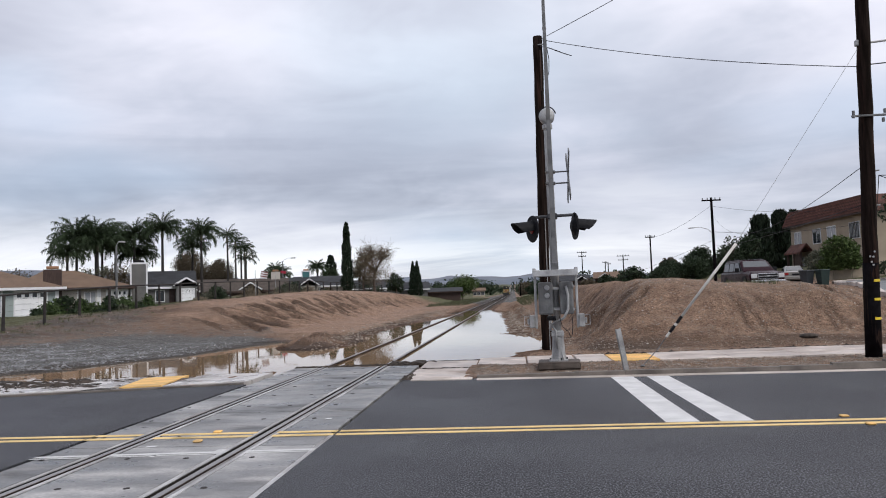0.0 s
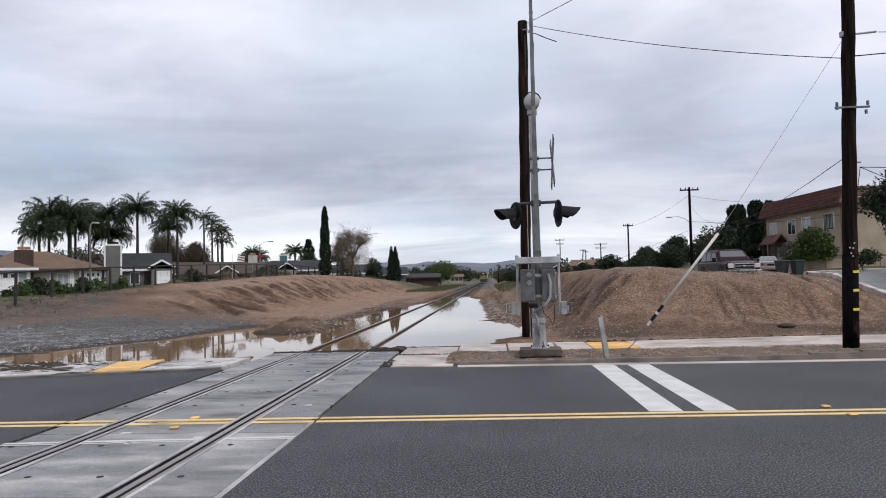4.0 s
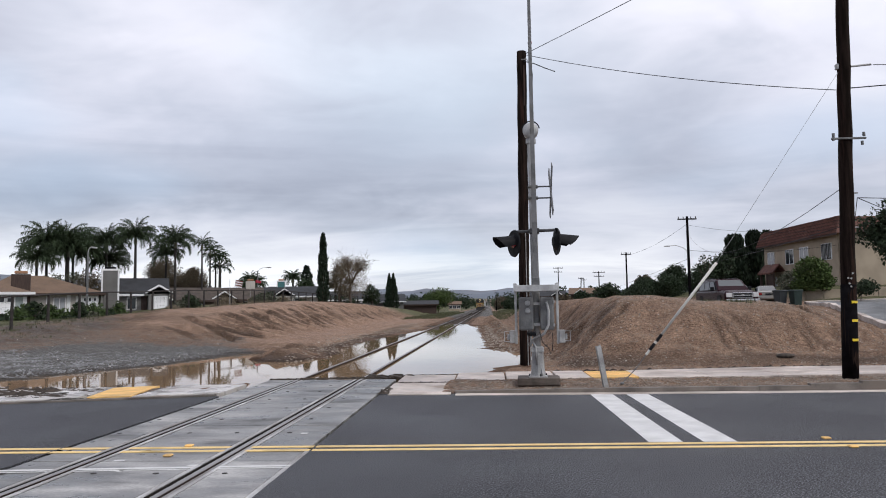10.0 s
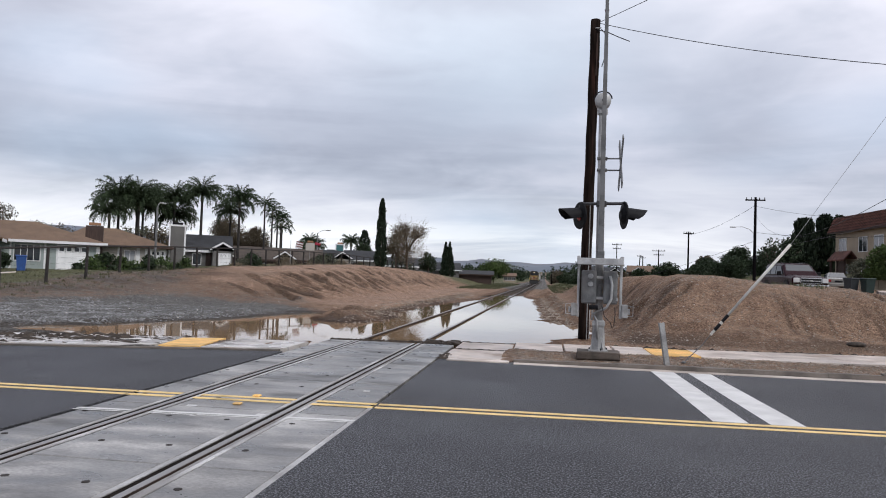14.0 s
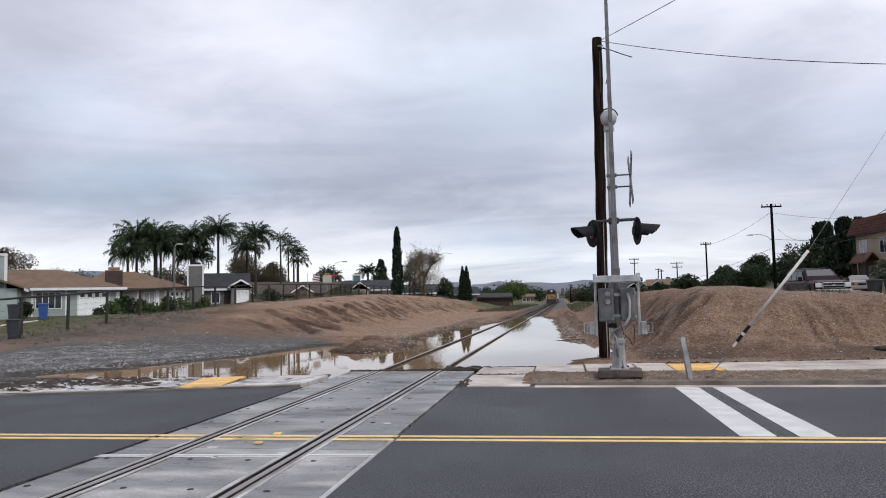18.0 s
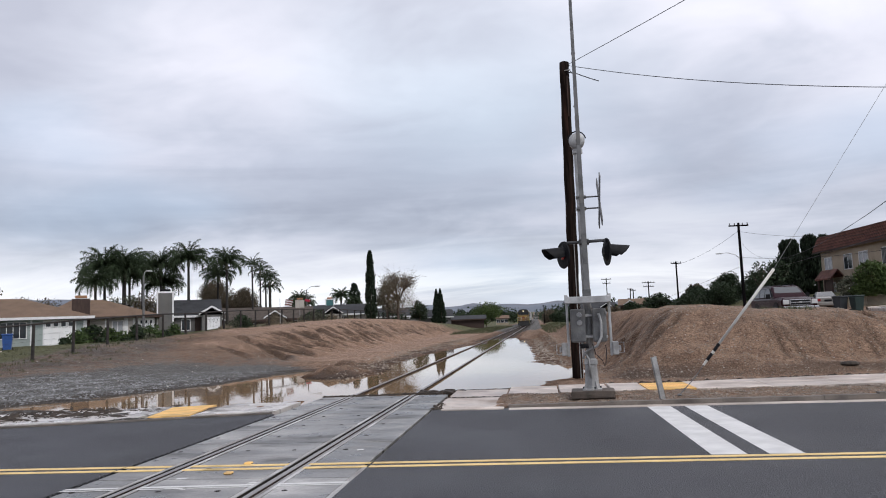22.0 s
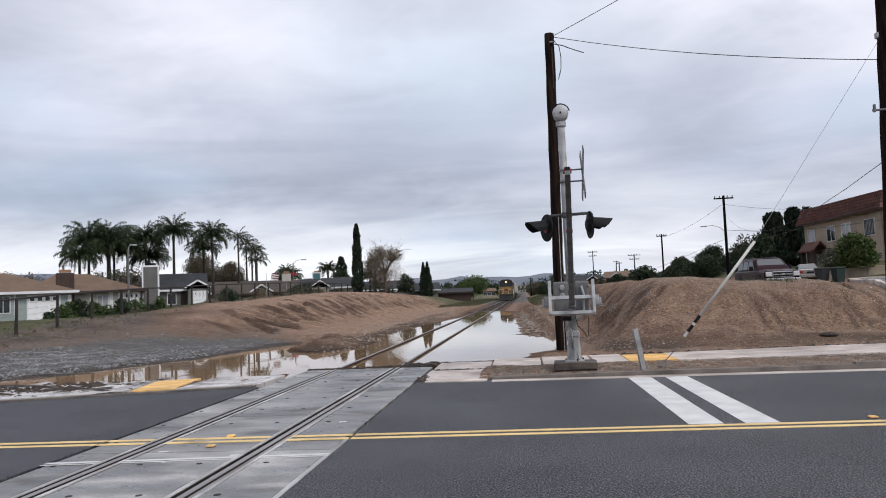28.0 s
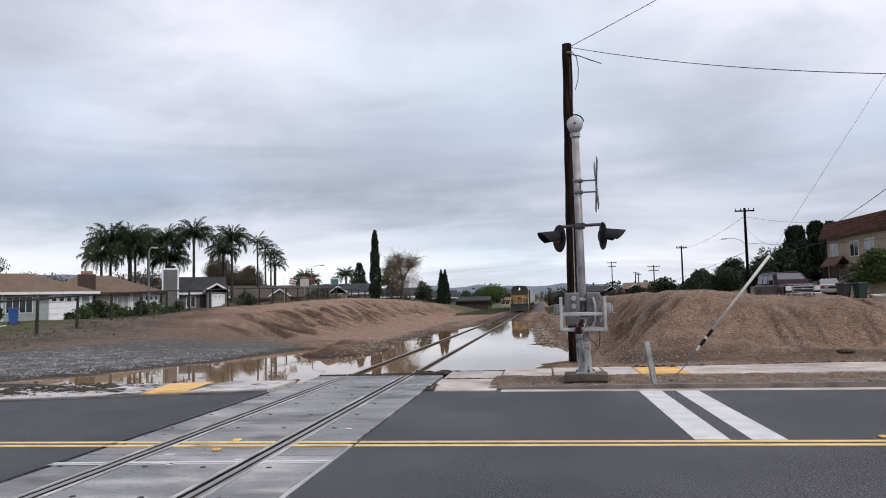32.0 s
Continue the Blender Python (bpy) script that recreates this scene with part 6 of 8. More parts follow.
TRIM_WHITE = material("white_painted_trim", (0.70, 0.70, 0.71), 0.55, vary=0.06, scale=2)
DOOR_WHITE = material("white_garage_door", (0.82, 0.82, 0.83), 0.5, vary=0.05, scale=1.5)
WOOD_BROWN = material("dark_brown_boards", (0.055, 0.034, 0.028), 0.85, vary=0.2, scale=3, fine=30, bump=0.3, stretch=(4, 4, 0.5))
COPPER = material("clay_chimney_cap", (0.33, 0.17, 0.09), 0.7, vary=0.2)
TEAL = material("teal_vertical_boards", (0.05, 0.16, 0.17), 0.7, vary=0.15)
PANE = glass("dark_window_glass", (0.025, 0.03, 0.035))
PANE_LIT = glass("curtained_window_glass", (0.30, 0.31, 0.33), 0.2)


def wall_block(bm, x0, x1, y0, y1, z0, z1):
    return box(bm, (x0, y0, z0), (x1, y1, z1))


def window(h, x, y, z, w, ht, mat=None, bars=1, face=-1, name="window", side=False):
    """A framed window proud of a wall that faces -y (or, with side, +x or -x)."""
    m = pose(x, y, z) if not side else pose(x, y, z, 0, 0, 90 * face)
    bm = B()
    t = 0.06
    for lo, hi in (((-w / 2 - t, -0.05, -t), (w / 2 + t, 0.02, 0)), ((-w / 2 - t, -0.05, ht), (w / 2 + t, 0.02, ht + t)), ((-w / 2 - t, -0.05, 0), (-w / 2, 0.02, ht)), ((w / 2, -0.05, 0), (w / 2 + t, 0.02, ht))):
        box(bm, lo, hi, 0.0, m)
    wn = part(name, bm, TRIM_WHITE, h, "white framed window")
    for i in range(bars + 1):
        a = -w / 2 + w * i / (bars + 1)
        b = -w / 2 + w * (i + 1) / (bars + 1)
        part("pane", box(B(), (a + 0.02, -0.02, 0.01), (b - 0.02, 0.01, ht - 0.01), 0, m), mat or PANE, wn)
        if i:
            part("mullion", box(B(), (a - 0.025, -0.045, 0), (a + 0.025, 0.012, ht), 0, m), TRIM_WHITE, wn)
    return wn


def garage_door(h, x, y, z, w=4.6, ht=2.15, lights=True):
    bm = B()
    for lo, hi in (((-w / 2 - 0.12, -0.06, 0), (-w / 2, 0.03, ht + 0.12)), ((w / 2, -0.06, 0), (w / 2 + 0.12, 0.03, ht + 0.12)), ((-w / 2, -0.06, ht), (w / 2, 0.03, ht + 0.12))):
        box(bm, lo, hi, 0, pose(x, y, z))
    d = part("garage_door", bm, TRIM_WHITE, h, "white panelled garage door")
    for r in range(4):
        for c in range(4):
            x0, x1 = x - w / 2 + w * c / 4, x - w / 2 + w * (c + 1) / 4
            z0, z1 = z + ht * r / 4, z + ht * (r + 1) / 4
            if r == 3 and lights:
                part("door_light", box(B(), (x0 + 0.12, y - 0.03, z0 + 0.1), (x1 - 0.12, y + 0.01, z1 - 0.08)), PANE, d, "small dark pane")
                part("door_panel", box(B(), (x0 + 0.01, y - 0.02, z0 + 0.01), (x1 - 0.01, y + 0.02, z1 - 0.01)), DOOR_WHITE, d)
            else:
                part("door_panel", box(B(), (x0 + 0.003, y - 0.025, z0 + 0.004), (x1 - 0.003, y + 0.02, z1 - 0.004), 0.004), DOOR_WHITE, d)
    return d


def roof_gable(bm, x0, x1, y0, y1, ze, zr, over=0.5, thick=0.16, along="x"):
    """Two sloping slabs with their ridge along x or y."""
    if along == "x":
        ym = (y0 + y1) / 2
        out = [(y0 - over, ze - over * 0.3), (ym, zr), (y1 + over, ze - over * 0.3), (y1 + over, ze - over * 0.3 + thick), (ym, zr + thick), (y0 - over, ze - over * 0.3 + thick)]
        return prism(bm, out, 0, x0 - over, x1 + over)
    xm = (x0 + x1) / 2
    out = [(x0 - over, ze - over * 0.3), (xm, zr), (x1 + over, ze - over * 0.3), (x1 + over, ze - over * 0.3 + thick), (xm, zr + thick), (x0 - over, ze - over * 0.3 + thick)]
    return prism(bm, out, 1, y0 - over, y1 + over)


def roof_hip(bm, x0, x1, y0, y1, ze, zr, over=0.5, inset=3.0):
    a = [(x0 - over, y0 - over, ze), (x1 + over, y0 - over, ze), (x1 + over, y1 + over, ze), (x0 - over, y1 + over, ze)]
    ym = (y0 + y1) / 2
    lo = [bm.verts.new((x, y, z - 0.14)) for x, y, z in a]
    hi = [bm.verts.new(p) for p in a]
    ia, ib = inset if isinstance(inset, tuple) else (inset, inset)
    r0, r1 = bm.verts.new((x0 + ia, ym, zr)), bm.verts.new((x1 - ib, ym, zr))
    bm.faces.new(lo[::-1])
    for i in range(4):
        bm.faces.new((lo[i], lo[(i + 1) % 4], hi[(i + 1) % 4], hi[i]))
    bm.faces.new((hi[0], hi[1], r1, r0))
    bm.faces.new((hi[1], hi[2], r1))
    bm.faces.new((hi[2], hi[3], r0, r1))
    bm.faces.new((hi[3], hi[0], r0))
    bmesh.ops.recalc_face_normals(bm, faces=bm.faces[:])
    return bm


def gutter_board(h, x0, x1, y, z, mat=None):
    part("fascia", box(B(), (x0, y - 0.03, z - 0.2), (x1, y + 0.02, z + 0.02)), mat or TRIM_WHITE, h, "white fascia board")


def chimney(h, x, y, z0, z1, w, d, mat, trim=None, cap=None):
    c = part("chimney", box(B(), (x - w / 2, y - d / 2, z0), (x + w / 2, y + d / 2, z1)), mat, h, "boxed-in chimney")
    if trim:
        for sx in (-1, 1):
            for sy in (-1, 1):
                part("corner_board", box(B(), (x + sx * w / 2 - 0.07, y + sy * d / 2 - 0.07, z0), (x + sx * w / 2 + 0.07, y + sy * d / 2 + 0.07, z1 + 0.01)), trim, c)
        part("chimney_band", box(B(), (x - w / 2 - 0.09, y - d / 2 - 0.09, z1 - 0.12), (x + w / 2 + 0.09, y + d / 2 + 0.09, z1 + 0.06)), trim, c)
    part("chimney_cap", box(B(), (x - w * 0.34, y - d * 0.34, z1 + 0.05), (x + w * 0.34, y + d * 0.34, z1 + 0.3), 0.05), cap or BLACK_METAL, c)
    return c


def house_a():
    x, y = -42.1, 56.6
    h = thing("house", pose(x, y, 0.98, 0, 0, 36), "single-storey grey-green house with a brown shingle roof", "house", "houses beyond the fence")
    part("wall", wall_block(B(), -3.9, 3.65, 0, 8, -0.8, 2.35), STUCCO_GREEN, h)
    part("wall", wall_block(B(), -9.6, -3.902, -5.1, 8, -0.8, 2.35), STUCCO_GREEN, h)
    part("roof", roof_hip(B(), -9.6, 3.65, 0, 8, 2.45, 4.25, 0.6, (2.5, 5.0)), SHINGLE, h)
    part("roof", roof_gable(B(), -9.6, -3.902, -5.1, 4.0, 2.44, 3.55, 0.5, 0.14, "y"), SHINGLE, h)
    gutter_board(h, -3.3, 4.25, -0.63, 2.46)
    part("fascia", box(B(), (-3.42, -5.6, 2.12), (-3.36, -0.66, 2.36)), TRIM_WHITE, h, "white fascia board")
    garage_door(h, 1.55, -0.01, 0.02, 2.3, 2.05)
    part("corner_board", box(B(), (3.38, -0.06, -0.2), (3.66, -0.005, 2.25)), TRIM_WHITE, h)
    window(h, -1.9, -0.01, 0.75, 1.9, 1.3, bars=3)
    part("corner_board", box(B(), (-3.2, -0.06, -0.2), (-3.06, -0.005, 2.25)), TRIM_WHITE, h)
    part("corner_board", box(B(), (-0.65, -0.06, -0.2), (-0.5, -0.005, 2.25)), TRIM_WHITE, h)
    window(h, -3.89, -3.4, 0.5, 0.45, 1.5, TRIM_WHITE, 0, 1, side=True)
    window(h, -3.89, -2.0, 0.5, 0.45, 1.5, TRIM_WHITE, 0, 1, side=True)
    c = chimney(h, -5.4, -3.2, 0, 5.1, 1.1, 1.0, STUCCO_GREEN, TRIM_WHITE)
    for k in range(10):
        part("siding_board", box(B(), (-5.86, -3.73, 2.4 + k * 0.27), (-4.94, -3.695, 2.64 + k * 0.27)), STUCCO_GREEN, c)


def house_b():
    h = thing("house", pose(-39.8, 64.25, 1.15, 0, 0, 31.5), "low house with a hipped brown roof and cream walls", "house", "houses beyond the fence")
    part("wall", wall_block(B(), -6.0, 3.4, 0, 8, -0.8, 2.25), STUCCO_CREAM, h)
    part("roof", roof_hip(B(), -6.0, 3.4, 0, 8, 2.3, 4.1, 0.7, (2.0, 4.6)), SHINGLE, h)
    part("fascia", box(B(), (-6.7, -0.74, 2.14), (4.1, -0.69, 2.32)), WOOD_BROWN, h, "dark brown fascia")
    part("porch_wall", box(B(), (-3.3, -0.5, -0.5), (-2.3, -0.005, 2.15)), WOOD_BROWN, h, "dark board panel")
    chimney(h, -2.95, -1.0, -0.5, 4.0, 1.5, 0.9, WOOD_BROWN, None, COPPER)
    window(h, 0.15, -0.01, 0.35, 0.9, 1.5, PANE_LIT)
    for a in (-0.95, 0.72):
        part("corner_board", box(B(), (a, -0.06, -0.3), (a + 0.32, -0.005, 2.2)), TRIM_WHITE, h)
    garage_door(h, 2.45, -0.02, 0.0, 1.7, 1.95)


def house_c():
    h = thing("house", pose(-36.2, 73.0, 1.45, 0, 0, 26.2), "grey house with dark roof, white trim and tall chimney", "house", "houses beyond the fence")
    part("wall", wall_block(B(), -2.7, 2.0, 0, 8, -0.8, 2.0), SIDING_GREY, h)
    part("wall", wall_block(B(), 0.7, 2.7, -1.4, -0.002, -0.8, 2.0), SIDING_GREY, h)
    part("roof", roof_gable(B(), -2.7, 2.4, 0, 8, 2.05, 3.7, 0.4, 0.14, "x"), SHINGLE_DARK, h)
    part("roof", roof_gable(B(), 0.6, 2.8, -1.4, 2.4, 2.05, 2.75, 0.3, 0.1, "y"), SHINGLE_DARK, h)
    gutter_board(h, -3.1, 2.9, -0.44, 2.0)
    for s in (-1, 1):
        part("gable_board", box(B(), (0, -0.03, -0.09), (1.5, 0.03, 0.09), 0, pose(1.7, -1.74, 2.86, 0, 30 if s > 0 else 150, 0)), TRIM_WHITE, h, "white gable board")
    window(h, -0.9, -0.01, 0.5, 0.8, 1.1)
    part("door", box(B(), (0.0, -0.05, -0.1), (0.6, 0.0, 1.85)), WOOD_BROWN, h, "dark front door")
    garage_door(h, 1.85, -1.41, 0.0, 1.1, 1.65)
    part("wall", wall_block(B(), -4.6, -2.702, 0.62, 5, -0.8, 2.0), SIDING_GREY, h)
    garage_door(h, -3.6, 0.6, 0.0, 0.9, 1.8, False)
    c = chimney(h, -2.9, -0.9, -0.5, 4.5, 1.5, 0.9, SIDING_GREY, TRIM_WHITE)
    for k in range(9):
        part("siding_board", box(B(), (-3.57, -1.38, 2.0 + k * 0.27), (-2.23, -1.345, 2.24 + k * 0.27)), SIDING_GREY, c)


def small_house(x, y, w, d, ze, zr, turn, wall, roof, label, chim=None, win=2, lift=0.0):
    h = thing("house", pose(x, y, land_z(x, y) + lift, 0, 0, turn), label, "house", "houses beyond the fence")
    part("wall", wall_block(B(), -w / 2, w / 2, 0, d, -1.5, ze), wall, h)
    part("roof", roof_gable(B(), -w / 2, w / 2, 0, d, ze + 0.05, zr, 0.5, 0.14, "x"), roof, h)
    gutter_board(h, -w / 2 - 0.5, w / 2 + 0.5, -0.53, ze - 0.02, WOOD_BROWN if wall is WOOD_BROWN or y > 200 else None)
    for i in range(win):
        window(h, -w / 2 + w * (i + 0.5) / win, -0.01, 0.8, 1.2, 1.1)
    if 80 < y < 200 and win:
        g0 = w * (0.18 if int(y) % 2 else -0.40)
        part("wall", wall_block(B(), g0, g0 + 2.6, -1.2, -0.004, -1.5, ze), wall, h)
        part("roof", roof_gable(B(), g0, g0 + 2.6, -1.2, d / 2, ze + 0.06, ze + 1.0, 0.35, 0.12, "y"), roof, h)
        for sx in (-1, 1):
            part("gable_board", box(B(), (0, -0.03, -0.08), (1.75, 0.03, 0.08), 0, pose(g0 + 1.3, -1.6, ze + 1.04, 0, 33 if sx > 0 else 147, 0)), TRIM_WHITE, h, "white gable board")
    if chim:
        chimney(h, chim[0], d / 2, ze, zr + 1.0, 1.2, 0.9, chim[1], chim[2] if len(chim) > 2 else None, COPPER)
    return h


def houses():
    house_a()
    house_b()
    house_c()
    small_house(-38.6, 88, 9, 8, 2.4, 4.0, 25, WOOD_BROWN, SHINGLE_DULL, "low brown house with a clay-capped chimney", (-3.0, WOOD_BROWN), 2, -1.5)
    small_house(-33.0, 92, 6.5, 7, 2.2, 3.7, 20, WOOD_BROWN, SHINGLE_DULL, "low brown-roofed house behind the palms", (2, STUCCO_CREAM), 2, -1.3)
    small_house(-34.6, 106, 9, 7, 2.3, 3.8, 18, SIDING_GREY, SHINGLE_DARK, "low dark-roofed house with white gable boards", None, 2, -0.9)
    small_house(-29.5, 108, 7, 7, 2.3, 3.7, 16, STUCCO_CREAM, SHINGLE_DARK, "low house with a teal boarded chimney", (-2.0, TEAL, TRIM_WHITE), 1, -0.9)
    small_house(-27.5, 124, 10, 7, 2.3, 3.7, 14, SIDING_GREY, SHINGLE_DARK, "low grey-roofed house along the fence", (2.5, TRIM_WHITE), 2, -1.2)
    small_house(-21.5, 142, 9, 7, 2.2, 3.5, 10, SIDING_GREY, SHINGLE_DARK, "low grey house near the cypress pair", None, 2, -1.0)
    small_house(-14.8, 150, 7.4, 6, 1.5, 2.2, 4, WOOD_BROWN, SHINGLE_DARK, "long low dark shed by the track", None, 0)
    small_house(-13.2, 272, 4.4, 5, 2.4, 3.4, 4, STUCCO_TAN, SHINGLE, "cream two-storey house far up the line", None, 3)
    small_house(13.5, 175, 8, 6, 2.0, 3.2, -8, WOOD_BROWN, SHINGLE_DARK, "low dark building beyond the long bank", None, 2, 0.6)
    small_house(24.0, 172, 10, 8, 2.4, 3.8, -8, WOOD_BROWN, SHINGLE, "low brown house beyond the long bank", None, 2, -0.6)
    small_house(9.6, 262, 6, 6, 2.2, 3.2, -3, STUCCO_CREAM, SHINGLE_DARK, "white house far up the line", None, 3)


houses()


def flats():
    """Two-storey flats; local x runs along the long front, which faces -y."""
    x0, y0, x1, y1 = 31.0, 65.6, 30.1, 81.0
    L = math.hypot(x1 - x0, y1 - y0)
    turn = math.degrees(math.atan2(y1 - y0, x1 - x0))
    # the long front looks towards the track, so local -y is its outward side
    h = thing("apartment_block", pose(x1, y1, 3.0, 0, 0, turn + 180), "two-storey tan stucco flats with a red-brown mansard roof", "apartment building")
    part("wall", box(B(), (0, 0, -1.5), (L, 12, 4.85)), STUCCO_TAN, h)
    e, top = 4.6, 6.1
    bm = B()
    a = [(-0.6, -0.6), (L + 0.6, -0.6), (L + 0.6, 12.6), (-0.6, 12.6)]
    b = [(0.0, 0.05), (L + 0.0, 0.05), (L + 0.0, 11.95), (0.0, 11.95)]
    lo = [bm.verts.new((x, y, e)) for x, y in a]
    hi = [bm.verts.new((x, y, top)) for x, y in b]
    bm.faces.new(lo[::-1])
    bm.faces.new(hi)
    for i in range(4):
        bm.faces.new((lo[i], lo[(i + 1) % 4], hi[(i + 1) % 4], hi[i]))
    roof = part("roof", bm, TILE_RED, h, "red-brown tiled mansard roof")
    # barrel tiles in courses along the front and the near end
    bm = rod(B(), (0, 0, -0.165), (0, 0, 0.165), 0.105, 0.085, 6)
    bmesh.ops.rotate(bm, verts=bm.verts[:], matrix=Matrix.Rotation(radians(-23), 3, "X"))
    me = None
    for r in range(5):
        u = (r + 0.5) / 5
        yy, zz = -0.6 + 0.65 * u, e + (top - e) * u
        n = 52
        for i in range(n):
            xa = -0.5 + (L + 1.0) * (i + 0.5) / n
            if me is None:
                ob = part("roof_tile", bm, TILE_RED, roof)
                me = ob.data
            else:
                ob = new("roof_tile", me)
                ob.parent = roof
            ob.location = (xa, yy - 0.02, zz + random.uniform(-0.02, 0.02))
    part("eave_board", box(B(), (-0.62, -0.63, e - 0.16), (L + 0.62, -0.58, e + 0.03)), WOOD_BROWN, h, "dark brown eave board")
    part("ridge_cap", box(B(), (-0.05, -0.02, top - 0.02), (L + 0.05, 0.16, top + 0.09), 0.03), TILE_RED, roof)
    for u, w, lit in ((1.7, 1.5, PANE_LIT), (5.9, 1.6, PANE), (8.9, 1.6, PANE_LIT), (13.1, 1.7, PANE)):
        wn = window(h, u, -0.01, 2.45, w, 1.4, lit)
        if u > 12:
            for k in range(7):
                part("window_bar", rod(B(), (u - w / 2 + w * (k + 0.5) / 7, -0.10, 2.42), (u - w / 2 + w * (k + 0.5) / 7, -0.10, 3.88), 0.02, seg=5), BLACK_METAL, wn)
            for z in (2.5, 3.8):
                part("window_bar", rod(B(), (u - w / 2 - 0.05, -0.10, z), (u + w / 2 + 0.05, -0.10, z), 0.02, seg=5), BLACK_METAL, wn)
    window(h, 1.9, -0.01, -0.7, 1.9, 1.9, PANE_LIT)
    window(h, 6.6, -0.01, -0.2, 1.7, 1.3, PANE_LIT)
    # porch
    part("porch_roof", roof_gable(B(), 1.4, 4.4, -1.0, -0.1, 1.6, 2.4, 0.3, 0.16, "x"), TILE_RED, h, "small tiled porch roof")
    for xx in (1.4, 2.9, 4.35):
        part("porch_post", box(B(), (xx - 0.10, -1.15, -1.4), (xx + 0.10, -0.95, 1.7)), WOOD_BROWN, h)
    part("porch_panel", box(B(), (3.02, -1.08, -1.4), (4.24, -1.02, 1.5)), WOOD_BROWN, h, "dark boarded porch side")
    part("downpipe", rod(B(), (L - 0.3, -0.06, -1.2), (L - 0.3, -0.06, 4.5), 0.045, seg=8), STUCCO_TAN, h)
    return h


flats()


def garden_wall():
    t = thing("garden_wall", pose(0, 0, 0), "low tan block wall before the flats", "wall")
    for i in range(10):
        x, y = 23.6 + i * 1.22, 57.2 - i * 0.24
        part("wall_panel", box(B(), (-0.60, -0.1, -0.6), (0.60, 0.1, 0.70), 0.02, pose(x, y, land_z(x, y), 0, 0, -11)), STUCCO_TAN, t)


garden_wall()


# ---- fence ----
def fence():
    f = thing("fence", pose(0, 0, 0), "dark wooden post fence with a single top rail and wire mesh", "fence")
    FENCE = material("weathered_fence_wood", (0.030, 0.025, 0.023), 0.9, vary=0.35, scale=4, fine=30, bump=0.3)
    n = 34
    ys = [19.0 + 3.05 * i for i in range(n)]
    fx = lambda y: -23.2 - 0.6 * math.sin(y / 30) + 0.012 * max(0, y - 60)
    pts = []
    for i, y in enumerate(ys):
        x = fx(y)
        z = land_z(x, y)
        lean = random.uniform(-1.6, 1.6)
        zt = float(np.interp(y, [19, 27, 34, 41, 47, 53, 59, 68, 80, 110], [1.75, 2.1, 2.5, 2.82, 3.0, 3.2, 3.36, 3.52, 3.72, 3.6]))
        part("post", rod(B(), (x, y, z - 0.4), (x + 0.02 * lean, y + 0.02 * lean, zt + 0.02), 0.08, 0.07, 8), FENCE, f)
        pts.append((x + 0.02 * lean, y + 0.02 * lean, zt + random.uniform(-0.02, 0.02)))
    for a, b in zip(pts, pts[1:]):
        part("rail", rod(B(), a, b, 0.045, 0.045, 6), FENCE, f)
    for k in range(5):
        bm = B()
        for a, b in zip(pts, pts[1:]):
            rod(bm, Vector(a) - Vector((0, 0, 0.25 + 0.27 * k)), Vector(b) - Vector((0, 0, 0.25 + 0.27 * k)), 0.004, 0.004, 3)
        part("strand", bm, BLACK_METAL, f)


fence()


# ---- vehicles ----
MAROON = material("maroon_car_paint", (0.022, 0.005, 0.009), 0.3, vary=0.1, spec=0.10)
SILVER = material("silver_car_paint", (0.24, 0.225, 0.205), 0.4, metal=0.2, vary=0.06, coat=0.5)
TYRE = material("tyre_rubber", (0.02, 0.02, 0.02), 0.85, vary=0.2)
CHROME = material("bright_chrome", (0.40, 0.40, 0.41), 0.25, metal=0.9, vary=0.05)
LAMP_CLEAR = glass("headlamp_glass", (0.55, 0.55, 0.56), 0.1)
LAMP_RED = glass("tail_lamp_glass", (0.25, 0.02, 0.02), 0.15)
BIN_DARK = material("dark_bin_plastic", (0.028, 0.034, 0.040), 0.55, vary=0.12)
BIN_GREEN = material("green_bin_plastic", (0.020, 0.040, 0.036), 0.55, vary=0.12)
BIN_BLUE = material("blue_bin_plastic", (0.022, 0.075, 0.26), 0.5, vary=0.1)


def wheel(t, x, y, r=0.38, w=0.26):
    s = 1 if x > 0 else -1
    wh = part("wheel", rod(B(), (x - w / 2, y, r), (x + w / 2, y, r), r, r, 20), TYRE, t)
    part("rim", rod(B(), (x + s * w * 0.4, y, r), (x + s * (w * 0.5 + 0.01), y, r), r * 0.62, r * 0.55, 14), CHROME, wh)


def loft(bm, sections):
    """Skins a row of closed outlines that have the same number of points."""
    rings = [[bm.verts.new(p) for p in s] for s in sections]
    k = len(rings[0])
    for a, b in zip(rings, rings[1:]):
        for i in range(k):
            bm.faces.new((a[i], a[(i + 1) % k], b[(i + 1) % k], b[i]))
    bm.faces.new(rings[0][::-1])
    bm.faces.new(rings[-1])
    bmesh.ops.recalc_face_normals(bm, faces=bm.faces[:])
    return bm


